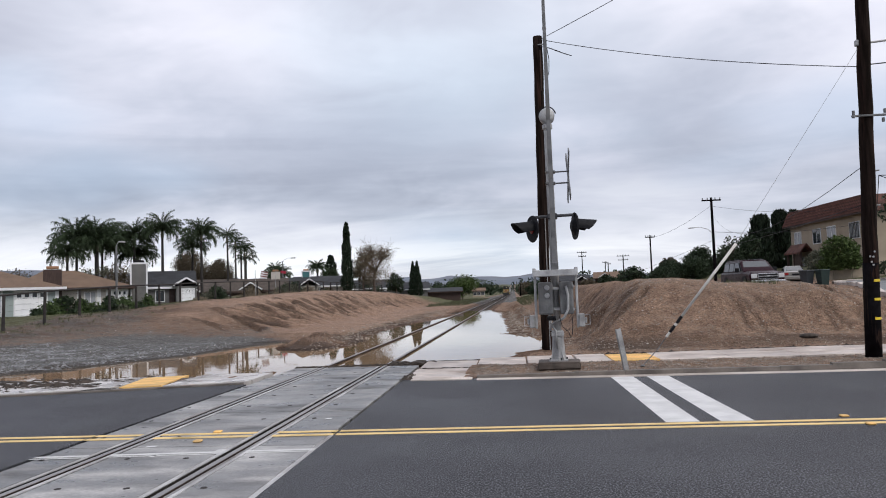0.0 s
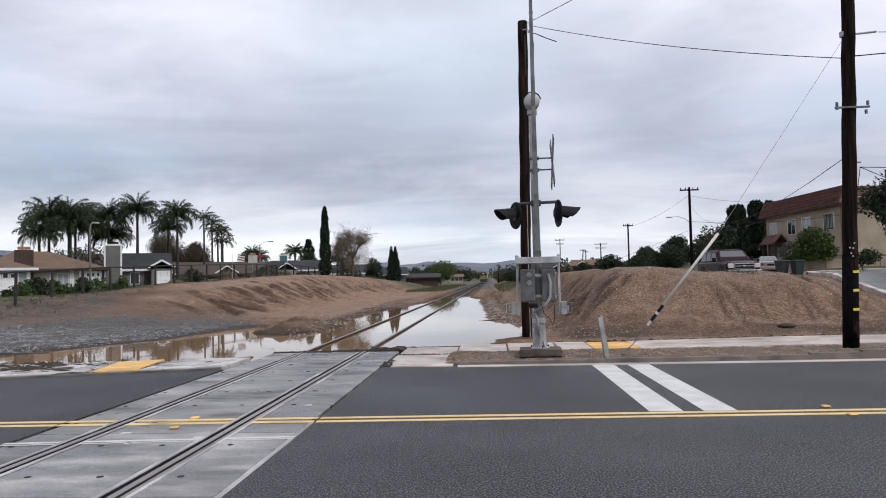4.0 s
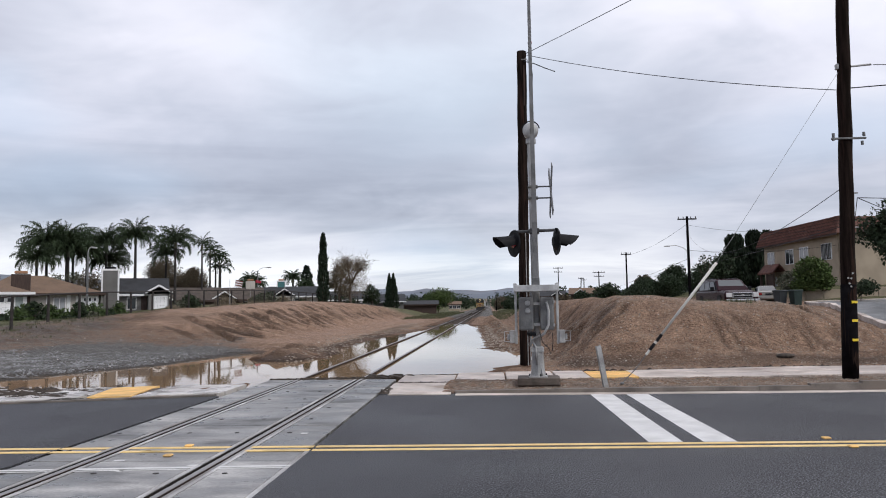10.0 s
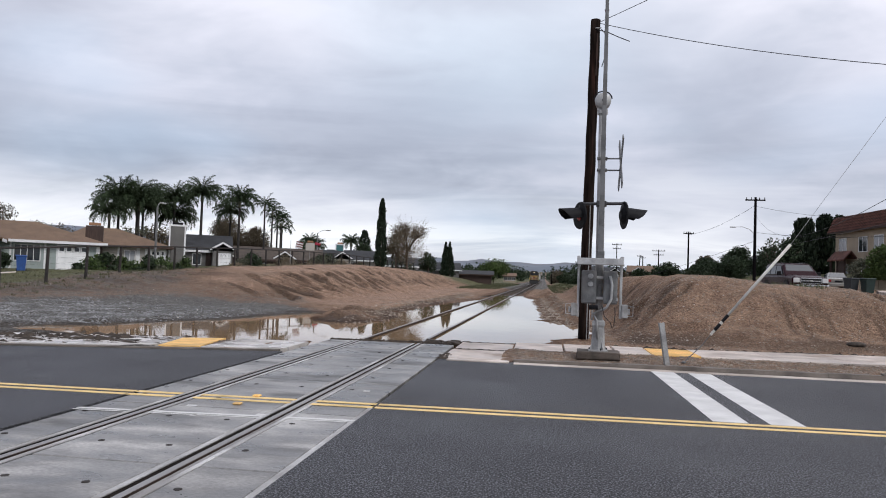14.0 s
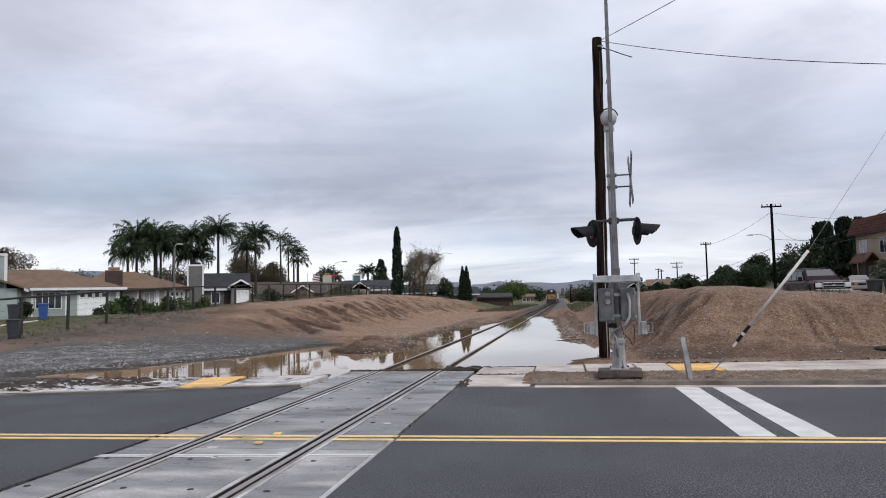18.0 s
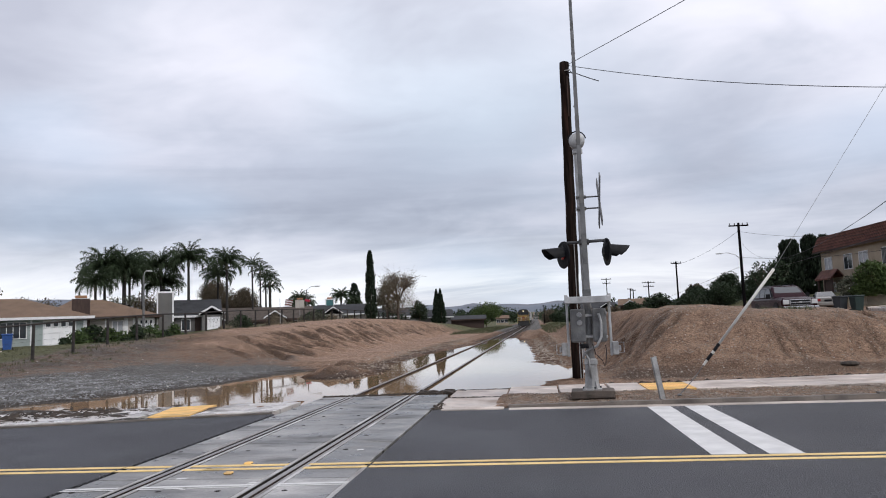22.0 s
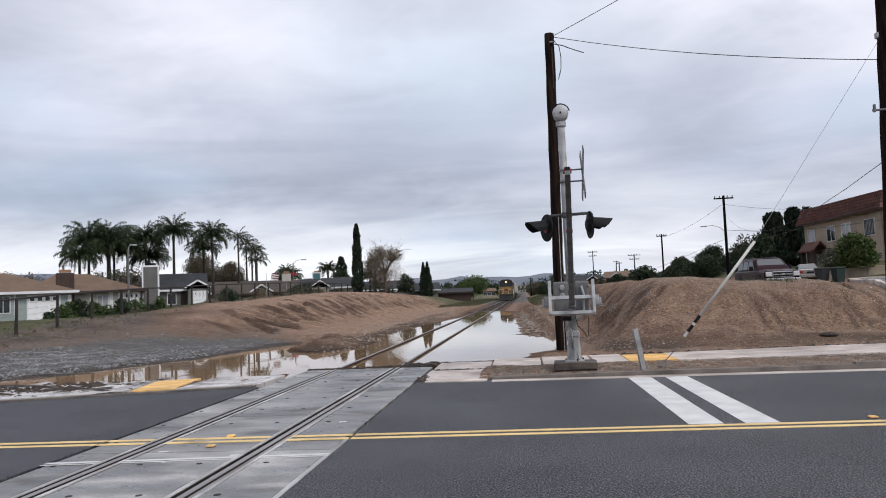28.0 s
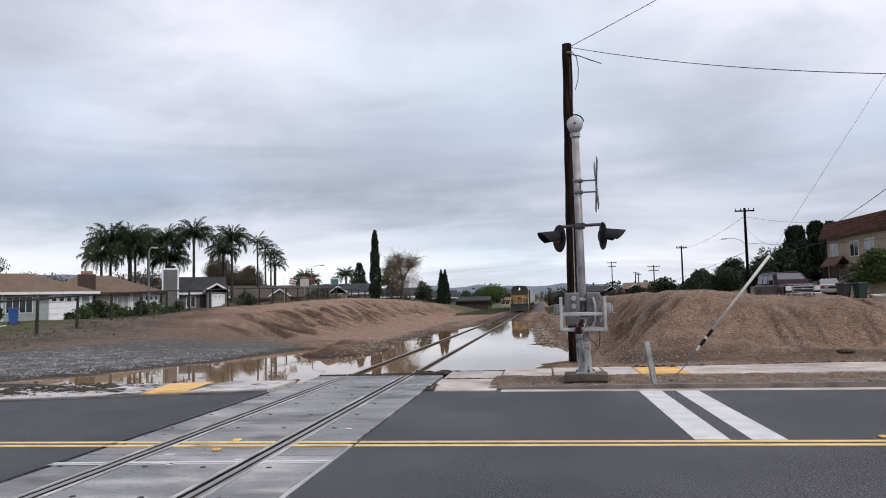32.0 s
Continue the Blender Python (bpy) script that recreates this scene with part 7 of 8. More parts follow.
def truck():
    """Big four-door wagon; its nose looks along -y."""
    x, y = 14.55, 42.6
    t = thing("parked_car", pose(x, y, land_z(x, y + 2) - 0.10, 0, 0, 1), "large parked maroon sport utility wagon with a chrome grille", "car")

    def sec(yy, w, zb, zt, c=0.10):
        return [(-w, yy, zb), (-w, yy, zt - c), (-w + c, yy, zt), (w - c, yy, zt), (w, yy, zt - c), (w, yy, zb)]

    part("body", loft(B(), [sec(-0.06, 0.90, 0.50, 0.98), sec(0.08, 0.97, 0.42, 1.05), sec(1.35, 0.99, 0.40, 1.12), sec(1.9, 1.0, 0.38, 1.14), sec(5.4, 1.0, 0.40, 1.16), sec(5.6, 0.96, 0.48, 1.12)]), MAROON, t)
    part("bonnet", loft(B(), [sec(-0.02, 0.74, 0.95, 1.02, 0.05), sec(0.5, 0.78, 0.95, 1.12, 0.05), sec(1.5, 0.82, 1.0, 1.17, 0.05)]), MAROON, t, "raised maroon bonnet")
    part("pillars", loft(B(), [sec(1.30, 0.93, 1.08, 1.16, 0.05), sec(2.12, 0.83, 1.1, 1.78), sec(2.4, 0.80, 1.1, 1.84), sec(5.0, 0.80, 1.1, 1.84), sec(5.5, 0.86, 1.1, 1.22)]), MAROON, t)
    part("roof_panel", loft(B(), [sec(2.28, 0.72, 1.80, 1.85, 0.03), sec(2.6, 0.74, 1.8, 1.875, 0.03), sec(4.9, 0.74, 1.8, 1.875, 0.03)]), MAROON, t)
    k = Vector((0, -0.60, 0.80)) * 0.016
    bm = B()
    a = [bm.verts.new(Vector(p) + k) for p in ((-0.82, 1.40, 1.205), (0.82, 1.40, 1.205), (0.66, 2.10, 1.765), (-0.66, 2.10, 1.765))]
    b = [bm.verts.new(v.co - k * 3) for v in a]
    bm.faces.new(a)
    bm.faces.new(b[::-1])
    for i in range(4):
        bm.faces.new((a[i], b[i], b[(i + 1) % 4], a[(i + 1) % 4]))
    bmesh.ops.recalc_face_normals(bm, faces=bm.faces[:])
    part("windscreen", bm, WINDSCREEN, t, "windscreen that mirrors the grey sky")
    for s in (-1, 1):
        for y0, y1 in ((2.05, 2.95), (3.05, 3.90), (4.0, 4.9)):
            bm = B()
            lo, hi = s * 0.935, s * 0.848
            vs = [bm.verts.new(p) for p in ((lo, y0 - (0.25 if y0 < 2.5 else 0), 1.20), (lo, y1, 1.20), (hi, y1, 1.70), (hi, y0 + (0.25 if y0 < 2.5 else 0), 1.70))]
            r = bmesh.ops.extrude_face_region(bm, geom=[bm.faces.new(vs)])
            for v in [q for q in r["geom"] if isinstance(q, bmesh.types.BMVert)]:
                v.co.x -= s * 0.06
            bmesh.ops.recalc_face_normals(bm, faces=bm.faces[:])
            part("side_glass", bm, PANE, t, "dark side window")
        part("roof_rail", tube(B(), [(s * 0.66, 2.7, 1.88), (s * 0.66, 2.8, 1.93), (s * 0.66, 4.7, 1.93), (s * 0.66, 4.8, 1.88)], 0.018, 6), BLACK_METAL, t)
        part("door_mirror", box(B(), (s * 0.98, 1.75, 1.12), (s * 1.22, 1.88, 1.38), 0.04), BLACK_METAL, t, "large black door mirror")
        part("headlight", box(B(), (s * 0.60, -0.11, 0.72), (s * 0.92, -0.01, 0.98), 0.025), LAMP_CLEAR, t, "clear headlight")
        part("sill", box(B(), (s * 0.985, 1.5, 0.36), (s * 1.02, 4.1, 0.47), 0.01), GALV_DARK, t, "grey lower side trim")
        for yy in (0.92, 4.35):
            part("wheel_arch", rod(B(), (s * 0.97, yy, 0.42), (s * 1.015, yy, 0.42), 0.47, 0.46, 24), BLACK_METAL, t, "dark wheel arch")
    g = part("grille", box(B(), (-0.58, -0.13, 0.66), (0.58, -0.03, 1.0), 0.03), CHROME, t, "wide chrome grille")
    for k in range(2):
        part("grille_slot", box(B(), (-0.53, -0.137, 0.70 + 0.15 * k), (0.53, -0.12, 0.80 + 0.15 * k), 0.004), BLACK_METAL, g, "dark grille slot")
    part("badge", ball(B(), (0, -0.142, 0.83), 0.075, (1.4, 0.2, 0.6), 12, 6), GALV, g)
    part("bumper", box(B(), (-0.97, -0.24, 0.40), (0.97, -0.02, 0.62), 0.05), CHROME, t, "chrome front bumper")
    for yy in (0.92, 4.35):
        for xx in (-0.90, 0.90):
            wheel(t, xx, yy, 0.38, 0.24)


WINDSCREEN = glass("sky_reflecting_windscreen", (0.05, 0.055, 0.06), 0.04)
WINDSCREEN.node_tree.nodes["Principled BSDF"].inputs["Specular IOR Level"].default_value = 1.0
WINDSCREEN.node_tree.nodes["Principled BSDF"].inputs["IOR"].default_value = 1.52


def sedan():
    x, y = 22.75, 62.0
    t = thing("parked_car", pose(x, y, land_z(22.2, 58.5) - 0.12, 0, 0, 166), "parked silver saloon car seen from behind", "car")
    sec = lambda yy, w, zb, zt: [(-w, yy, zb), (-w, yy, zt - 0.15), (-w + 0.12, yy, zt), (w - 0.12, yy, zt), (w, yy, zt - 0.15), (w, yy, zb)]
    part("body", loft(B(), [sec(0, 0.80, 0.35, 0.68), sec(0.3, 0.88, 0.25, 0.80), sec(1.2, 0.90, 0.22, 0.92), sec(3.6, 0.90, 0.22, 0.95), sec(4.5, 0.88, 0.28, 0.98), sec(4.75, 0.82, 0.35, 0.92)]), SILVER, t)
    part("cabin", loft(B(), [sec(1.2, 0.74, 0.85, 0.95), sec(1.9, 0.64, 0.85, 1.40), sec(3.0, 0.64, 0.85, 1.42), sec(4.0, 0.72, 0.85, 1.00)]), SILVER, t, "silver cabin with dark windows")
    bm = B()
    k = Vector((0, 0.39, 0.92)) * 0.014
    a = [bm.verts.new(Vector(p) + k) for p in ((-0.60, 3.88, 1.05), (0.60, 3.88, 1.05), (0.48, 3.10, 1.378), (-0.48, 3.10, 1.378))]
    b = [bm.verts.new(v.co - k * 4) for v in a]
    for f in (a, b[::-1], *[(a[i], b[i], b[(i + 1) % 4], a[(i + 1) % 4]) for i in range(4)]):
        bm.faces.new(f)
    bmesh.ops.recalc_face_normals(bm, faces=bm.faces[:])
    part("rear_window", bm, WINDSCREEN, t, "sloping rear window")
    for s in (-1, 1):
        part("side_glass", box(B(), (s * 0.655, 1.95, 1.0), (s * 0.715, 3.2, 1.24), 0.01), PANE, t, "dark side windows")
    part("bumper", box(B(), (-0.80, 4.70, 0.36), (0.80, 4.84, 0.60), 0.04), SILVER, t)
    part("plate_recess", box(B(), (-0.26, 4.74, 0.66), (0.26, 4.79, 0.80), 0.01), BLACK_METAL, t, "dark recess with a plain plate")
    for s in (-1, 1):
        part("tail_light", box(B(), (s * 0.5, 4.70, 0.68), (s * 0.82, 4.78, 0.86), 0.02), LAMP_RED, t, "red tail light")
    for yy in (0.9, 3.7):
        for xx in (-0.80, 0.80):
            wheel(t, xx, yy, 0.32, 0.2)


truck()
sedan()


def bin_(x, y, mat, label, turn, s=1.0):
    t = thing("wheeled_bin", pose(x, y, land_z(x, y), 0, 0, turn), label, "rubbish bin", "wheeled bins")
    sec = lambda z, w, d: [(-w, -d, z), (w, -d, z), (w, d, z), (-w, d, z)]
    part("tub", loft(B(), [sec(0.06, 0.22 * s, 0.24 * s), sec(0.95 * s, 0.29 * s, 0.33 * s)]), mat, t)
    part("lid", box(B(), (-0.32 * s, -0.37 * s, 0.95 * s), (0.32 * s, 0.36 * s, 1.05 * s), 0.03, seg=2), mat, t)
    part("handle", rod(B(), (-0.22 * s, 0.40 * s, 0.98 * s), (0.22 * s, 0.40 * s, 0.98 * s), 0.02, seg=6), mat, t)
    for q in (-1, 1):
        part("bin_wheel", rod(B(), (q * 0.24 * s, 0.26 * s, 0.11), (q * 0.30 * s, 0.26 * s, 0.11), 0.11, seg=12), TYRE, t)


bin_(18.75, 47.9, BIN_DARK, "dark grey wheeled bin by the street", 20, 1.0)
bin_(19.60, 47.6, BIN_GREEN, "dark green wheeled bin by the street", 10, 1.0)
bin_(-38.7, 45.6, BIN_DARK, "dark green-grey wheeled bin by the house", 30, 1.15)
bin_(-38.4, 48.2, BIN_BLUE, "blue recycling bin on the lawn", 35, 1.15)
bin_(-23.1, 27.0, BIN_DARK, "black wheeled bin beside the fence", 28, 0.78)


# ---- train ----
LOCO_YELLOW = material("faded_yellow_paint", (0.32, 0.195, 0.045), 0.6, vary=0.35, scale=1.5, second=(0.10, 0.075, 0.045), stain=0.6)
LOCO_DARK = material("sooty_grey_paint", (0.014, 0.013, 0.013), 0.6, vary=0.25, scale=1.5)
LOCO_BLACK = material("grimy_black_steel", (0.016, 0.015, 0.015), 0.7, vary=0.3, scale=2)
LOCO_RED = material("red_stripe_paint", (0.16, 0.03, 0.025), 0.5, vary=0.1)
HOPPER = material("dirty_white_wagon", (0.42, 0.43, 0.44), 0.6, vary=0.12, scale=0.6, fine=20, second=(0.34, 0.31, 0.28), stain=0.5)
BEAM = glow("headlight_glow", (1.0, 0.80, 0.45), 3.0)


def bogie(t, y):
    b = part("bogie", box(B(), (-1.25, y - 1.6, 0.35), (1.25, y + 1.6, 0.80), 0.05), LOCO_BLACK, t)
    for k in (-1.15, 0, 1.15):
        for xr in (-0.757, 0.757):
            part("train_wheel", rod(B(), (xr - 0.06, y + k, 0.5), (xr + 0.06, y + k, 0.5), 0.5, 0.5, 18), LOCO_BLACK, b)


def locomotive():
    t = thing("locomotive", pose(TRACK, 350, 0), "yellow and grey diesel locomotive with its headlight lit", "locomotive")
    part("frame", box(B(), (-1.5, 0.3, 0.95), (1.5, 17.6, 1.35), 0.03), LOCO_BLACK, t)
    part("fuel_tank", box(B(), (-1.35, 6.5, 0.35), (1.35, 11.0, 0.95), 0.15), LOCO_BLACK, t)
    nose = [(-1.0, 1.36), (1.0, 1.36), (1.0, 2.55), (0.8, 2.75), (-0.8, 2.75), (-1.0, 2.55)]
    part("nose", prism(B(), nose, 1, 1.1, 3.0), LOCO_YELLOW, t, "faded yellow nose")
    part("nose_stripe", box(B(), (-1.005, 1.08, 1.75), (1.005, 1.11, 1.86)), LOCO_RED, t)
    part("emblem", prism(B(), ((-0.28, 2.05), (0.28, 2.05), (0.42, 2.35), (0, 2.55), (-0.42, 2.35)), 1, 1.07, 1.10), LOCO_RED, t, "plain red and grey emblem")
    cab = [(-1.48, 1.36), (1.48, 1.36), (1.48, 3.55), (1.15, 4.25), (0.6, 4.42), (-0.6, 4.42), (-1.15, 4.25), (-1.48, 3.55)]
    c = part("cab", prism(B(), cab, 1, 3.0, 5.2), LOCO_YELLOW, t, "yellow cab")
    part("cab_roof", prism(B(), [(-1.52, 3.50), (-1.18, 4.28), (-0.6, 4.46), (0.6, 4.46), (1.18, 4.28), (1.52, 3.50), (1.40, 3.50), (1.10, 4.12), (-1.10, 4.12), (-1.40, 3.50)], 1, 2.9, 5.3), LOCO_DARK, c, "dark cab roof")
    part("cab_front", prism(B(), [(-1.40, 2.95), (1.40, 2.95), (1.40, 3.52), (1.08, 4.12), (-1.08, 4.12), (-1.40, 3.52)], 1, 2.95, 3.01), LOCO_DARK, c, "dark windscreen surround")
    for x0, x1 in ((-1.25, -0.80), (-0.66, -0.10), (0.10, 0.66), (0.80, 1.25)):
        part("windscreen", box(B(), (x0, 2.92, 3.10), (x1, 2.96, 3.60), 0.01), PANE, c)
    for x in (-0.62, 0.62):
        part("number_board", box(B(), (x - 0.30, 2.86, 3.82), (x + 0.30, 2.93, 4.02), 0.01), LOCO_DARK, c, "plain number board")
        part("number_bar", box(B(), (x - 0.20, 2.853, 3.88), (x + 0.20, 2.858, 3.96)), LOCO_BLACK, c)
    h = part("headlight", box(B(), (-0.22, 2.80, 3.72), (0.22, 2.95, 4.10), 0.03), LOCO_BLACK, t, "headlight housing")
    for z in (3.81, 4.01):
        part("headlamp", rod(B(), (0, 2.79, z), (0, 2.81, z), 0.09, seg=14), BEAM, h, "lit headlamp")
    for x in (-0.75, 0.75):
        part("ditch_light", rod(B(), (x, 0.32, 1.55), (x, 0.36, 1.55), 0.07, seg=12), LAMP_CLEAR, t)
    part("long_hood", prism(B(), [(-0.95, 1.36), (0.95, 1.36), (0.95, 3.7), (0.75, 4.2), (-0.75, 4.2), (-0.95, 3.7)], 1, 5.2, 17.0), LOCO_YELLOW, t, "long yellow engine hood")
    part("hood_top", prism(B(), [(-0.97, 3.6), (0.97, 3.6), (0.77, 4.24), (-0.77, 4.24)], 1, 5.22, 17.02), LOCO_DARK, t, "dark hood roof")
    for y in (7.0, 10.0, 13.5, 15.5):
        part("roof_fan", rod(B(), (0, y, 4.2), (0, y, 4.46), 0.6, 0.55, 16), LOCO_DARK, t)
    part("walkway", box(B(), (-1.55, 0.4, 1.30), (1.55, 17.5, 1.37), 0.01), LOCO_BLACK, t)
    part("plough", prism(B(), [(0.0, 0.16), (0.25, 0.9), (0.45, 0.9), (0.45, 0.16)], 0, -1.5, 1.5), LOCO_BLACK, t, "black snow plough")
    part("pilot", box(B(), (-1.55, 0.28, 0.80), (1.55, 0.42, 1.36), 0.02), LOCO_BLACK, t)
    part("coupler", box(B(), (-0.16, -0.25, 0.78), (0.16, 0.35, 1.0), 0.05), LOCO_BLACK, t)
    for x in (-1.5, 1.5):
        part("handrail", tube(B(), [(x, 0.45, 1.36), (x, 0.45, 2.35), (x, 2.9, 2.35), (x, 2.9, 1.36)], 0.025, 6), WHITE_ARM, t)
        for y in (0.5,):
            part("step_rail", rod(B(), (x, 0.3, 0.4), (x, 0.3, 2.3), 0.03, seg=6), YELLOW, t)
    part("front_rail", tube(B(), [(-1.5, 0.4, 2.35), (-0.5, 0.4, 2.35), (-0.5, 0.4, 1.4)], 0.025, 6), WHITE_ARM, t)
    part("front_rail", tube(B(), [(1.5, 0.4, 2.35), (0.5, 0.4, 2.35), (0.5, 0.4, 1.4)], 0.025, 6), WHITE_ARM, t)
    bogie(t, 3.6)
    bogie(t, 14.3)
    return t


def hopper(k):
    t = thing("hopper_wagon", pose(TRACK, 370, 0), "dirty white covered hopper wagon", "railway wagon", "wagons of the train")
    body = [(-1.35, 1.3), (-1.55, 1.8), (-1.55, 3.9), (-1.1, 4.45), (1.1, 4.45), (1.55, 3.9), (1.55, 1.8), (1.35, 1.3)]
    part("body", prism(B(), body, 1, 0.9, 15.4), HOPPER, t)
    part("end_frame", box(B(), (-1.45, 0.3, 0.9), (1.45, 0.9, 1.4), 0.03), LOCO_BLACK, t)
    part("end_sheet", box(B(), (-1.2, 0.7, 1.4), (1.2, 0.9, 3.6), 0.02), HOPPER, t)
    part("roof_walk", box(B(), (-0.35, 0.8, 4.45), (0.35, 15.5, 4.55), 0.01), LOCO_DARK, t)
    for i in range(9):
        y = 1.6 + i * 1.6
        for s in (-1, 1):
            part("rib", box(B(), (s * 1.55 - 0.04, y, 1.8), (s * 1.55 + 0.04, y + 0.1, 3.9)), HOPPER, t)
    part("ladder", box(B(), (1.3, 0.62, 1.2), (1.5, 0.68, 4.0)), LOCO_DARK, t)
    bogie(t, 2.6)
    bogie(t, 13.7)
    return t


TRAIN = [(locomotive(), 0.0)] + [(hopper(k), 18.2 + 16.6 * k) for k in range(5)]


# ---- far poles and lamps ----
def far_pole(x, y, z0, z1, label, arm=2.2, r=0.15, lamp=False, lean=0.0):
    t = thing("utility_pole", pose(x, y, z0, 0, lean), label, "utility pole", "far utility poles")
    part("shaft", rod(B(), (0, 0, -0.5), (0, 0, z1 - z0), r, r * 0.7, 8), POLE_TAR, t)
    for k, w in enumerate((arm, arm * 0.8) if arm > 2 else (arm,)):
        if w:
            a = part("crossarm", box(B(), (-w / 2, -0.06, z1 - z0 - 0.35 - 0.9 * k), (w / 2, 0.06, z1 - z0 - 0.22 - 0.9 * k)), POLE_TAR, t)
            for s in (-0.45, -0.2, 0.2, 0.45):
                part("insulator", rod(B(), (s * w, 0, z1 - z0 - 0.22 - 0.9 * k), (s * w, 0, z1 - z0 - 0.02 - 0.9 * k), 0.05, seg=6), GALV_DARK, a)
    if lamp:
        z = (z1 - z0) * 0.66
        part("lamp_bracket", tube(B(), [(0, 0, z - 0.7), (-0.5, 0, z - 0.2), (-1.2, 0, z + 0.05), (-1.9, 0, z + 0.02)], 0.03, 6), GALV, t)
        part("lamp_head", box(B(), (-2.4, -0.10, z - 0.05), (-1.8, 0.10, z + 0.05), 0.03), GALV, t)
    return t


far_pole(20.3, 74.8, land_z(20.3, 74.8), 10.5, "tall dark wooden pole with a street lamp bracket", 1.9, 0.17, True)
far_pole(19.4, 103.7, land_z(19.4, 103.7), 8.95, "dark wooden pole beyond the bank", 1.4, 0.14)
far_pole(25.0, 167.6, land_z(25, 167.6), 9.2, "far wooden pole with cross-arms", 2.8, 0.16)
far_pole(23.2, 188, land_z(23.2, 188), 8.6, "far wooden pole beside the line", 1.5, 0.16, lean=3)
far_pole(24.2, 188, land_z(24.2, 188), 8.2, "far wooden pole beside the line", 1.3, 0.16)
far_pole(15.9, 168.8, land_z(15.9, 168.8), 10.4, "thin lattice-like pole with several arms", 2.2, 0.13)
far_pole(8.9, 205, land_z(8.9, 205), 7.0, "far wooden pole beside the line", 1.6, 0.14)
far_pole(2.0, 230, land_z(2.0, 230), 6.0, "far wooden pole beside the line", 1.2, 0.14)


def street_lamp(x, y, top, reach, label, turn=0):
    z = land_z(x, y)
    t = thing("street_lamp", pose(x, y, z, 0, 0, turn), label, "street lamp")
    h = top - z
    part("column", rod(B(), (0, 0, -0.3), (0, 0, h - 0.3), 0.12, 0.08, 10), GALV_DARK, t)
    part("arm", tube(B(), [(0, 0, h - 0.5), (0.2 * reach, 0, h - 0.1), (0.6 * reach, 0, h + 0.12), (reach, 0, h + 0.15)], 0.03, 6), GALV, t)
    part("head", box(B(), (reach - 0.1, -0.14, h + 0.06), (reach + 0.6, 0.14, h + 0.20), 0.04), GALV, t)


street_lamp(-33.6, 103.0, 7.6, 1.4, "grey street lamp behind the fence")
street_lamp(-36.6, 63.5, 7.5, 0.5, "pale concrete street lamp between the houses", 80)
wire("overhead_cable", (20.4, 74.8, 9.8), (19.4, 103.7, 8.5), 0.5, 0.015, CABLE)
wire("overhead_cable", (20.4, 74.8, 9.6), (30.5, 65.8, 8.0), 0.5, 0.012, CABLE)
wire("overhead_cable", (20.4, 74.8, 7.0), (31.0, 65.8, 6.6), 0.4, 0.016, CABLE)
wire("overhead_cable", (20.4, 74.8, 6.2), (13.0, 95.0, 2.6), 0.1, 0.015, CABLE)


def flag(x, y, top, cols, label):
    z = land_z(x, y)
    t = thing("flag", pose(x, y, z), label, "flag")
    part("flagpole", rod(B(), (0, 0, 0), (0, 0, top - z), 0.03, 0.02, 6), GALV, t)
    for i, c in enumerate(cols):
        part("stripe", box(B(), (0.03, -0.01, top - z - 0.12 - 0.11 * i), (0.75, 0.01, top - z - 0.02 - 0.11 * i), 0, pose(0, 0, 0, 0, 12)), c, t)


flag(-24.6, 67.0, 4.6, (LOCO_RED, WHITE_ARM, LOCO_RED, WHITE_ARM, LOCO_RED, WHITE_ARM), "small faded striped flag on a pole")
flag(-31.0, 92.0, 5.6, (RED_STRIPE, RED_STRIPE, RED_STRIPE), "red flag behind the roofs")


# ---- loose stones, sticks and mud ----
STONE = material("loose_stones", (0.27, 0.225, 0.185), 0.9, vary=0.4, scale=3, fine=20, bump=0.2)
PALE_STONE = material("pale_loose_stones", (0.48, 0.44, 0.40), 0.9, vary=0.3, scale=3, fine=20)
GREY_STONE = material("crushed_grey_stones", (0.22, 0.22, 0.225), 0.9, vary=0.5, scale=2, fine=20)


def pebbles(name, spots, mat, label, seed, flat=0.7):
    """Small uneven stones, each half sunk where it lies; spots are (x, y, size)."""
    rng = np.random.RandomState(seed)
    base = np.array([(1, 0, 0), (-1, 0, 0), (0, 1, 0), (0, -1, 0), (0, 0, 1), (0, 0, -0.6)], float)
    tri = ((0, 2, 4), (2, 1, 4), (1, 3, 4), (3, 0, 4), (2, 0, 5), (1, 2, 5), (3, 1, 5), (0, 3, 5))
    xs, ys = np.array([s[0] for s in spots]), np.array([s[1] for s in spots])
    zs = land(xs, ys)
    verts, faces = [], []
    for (x, y, s), z in zip(spots, zs):
        a = rng.uniform(0, 6.28)
        ca, sa = math.cos(a), math.sin(a)
        k = len(verts)
        for b in base * rng.uniform(0.6, 1.25, (6, 1)):
            verts.append((x + s * (b[0] * ca - b[1] * sa), y + s * (b[0] * sa + b[1] * ca) * 0.8, z + s * flat * b[2]))
        faces += [tuple(k + i for i in t) for t in tri]
    return tagged(mesh_from(name, verts, faces, mat), label, "stones", kind="stuff")


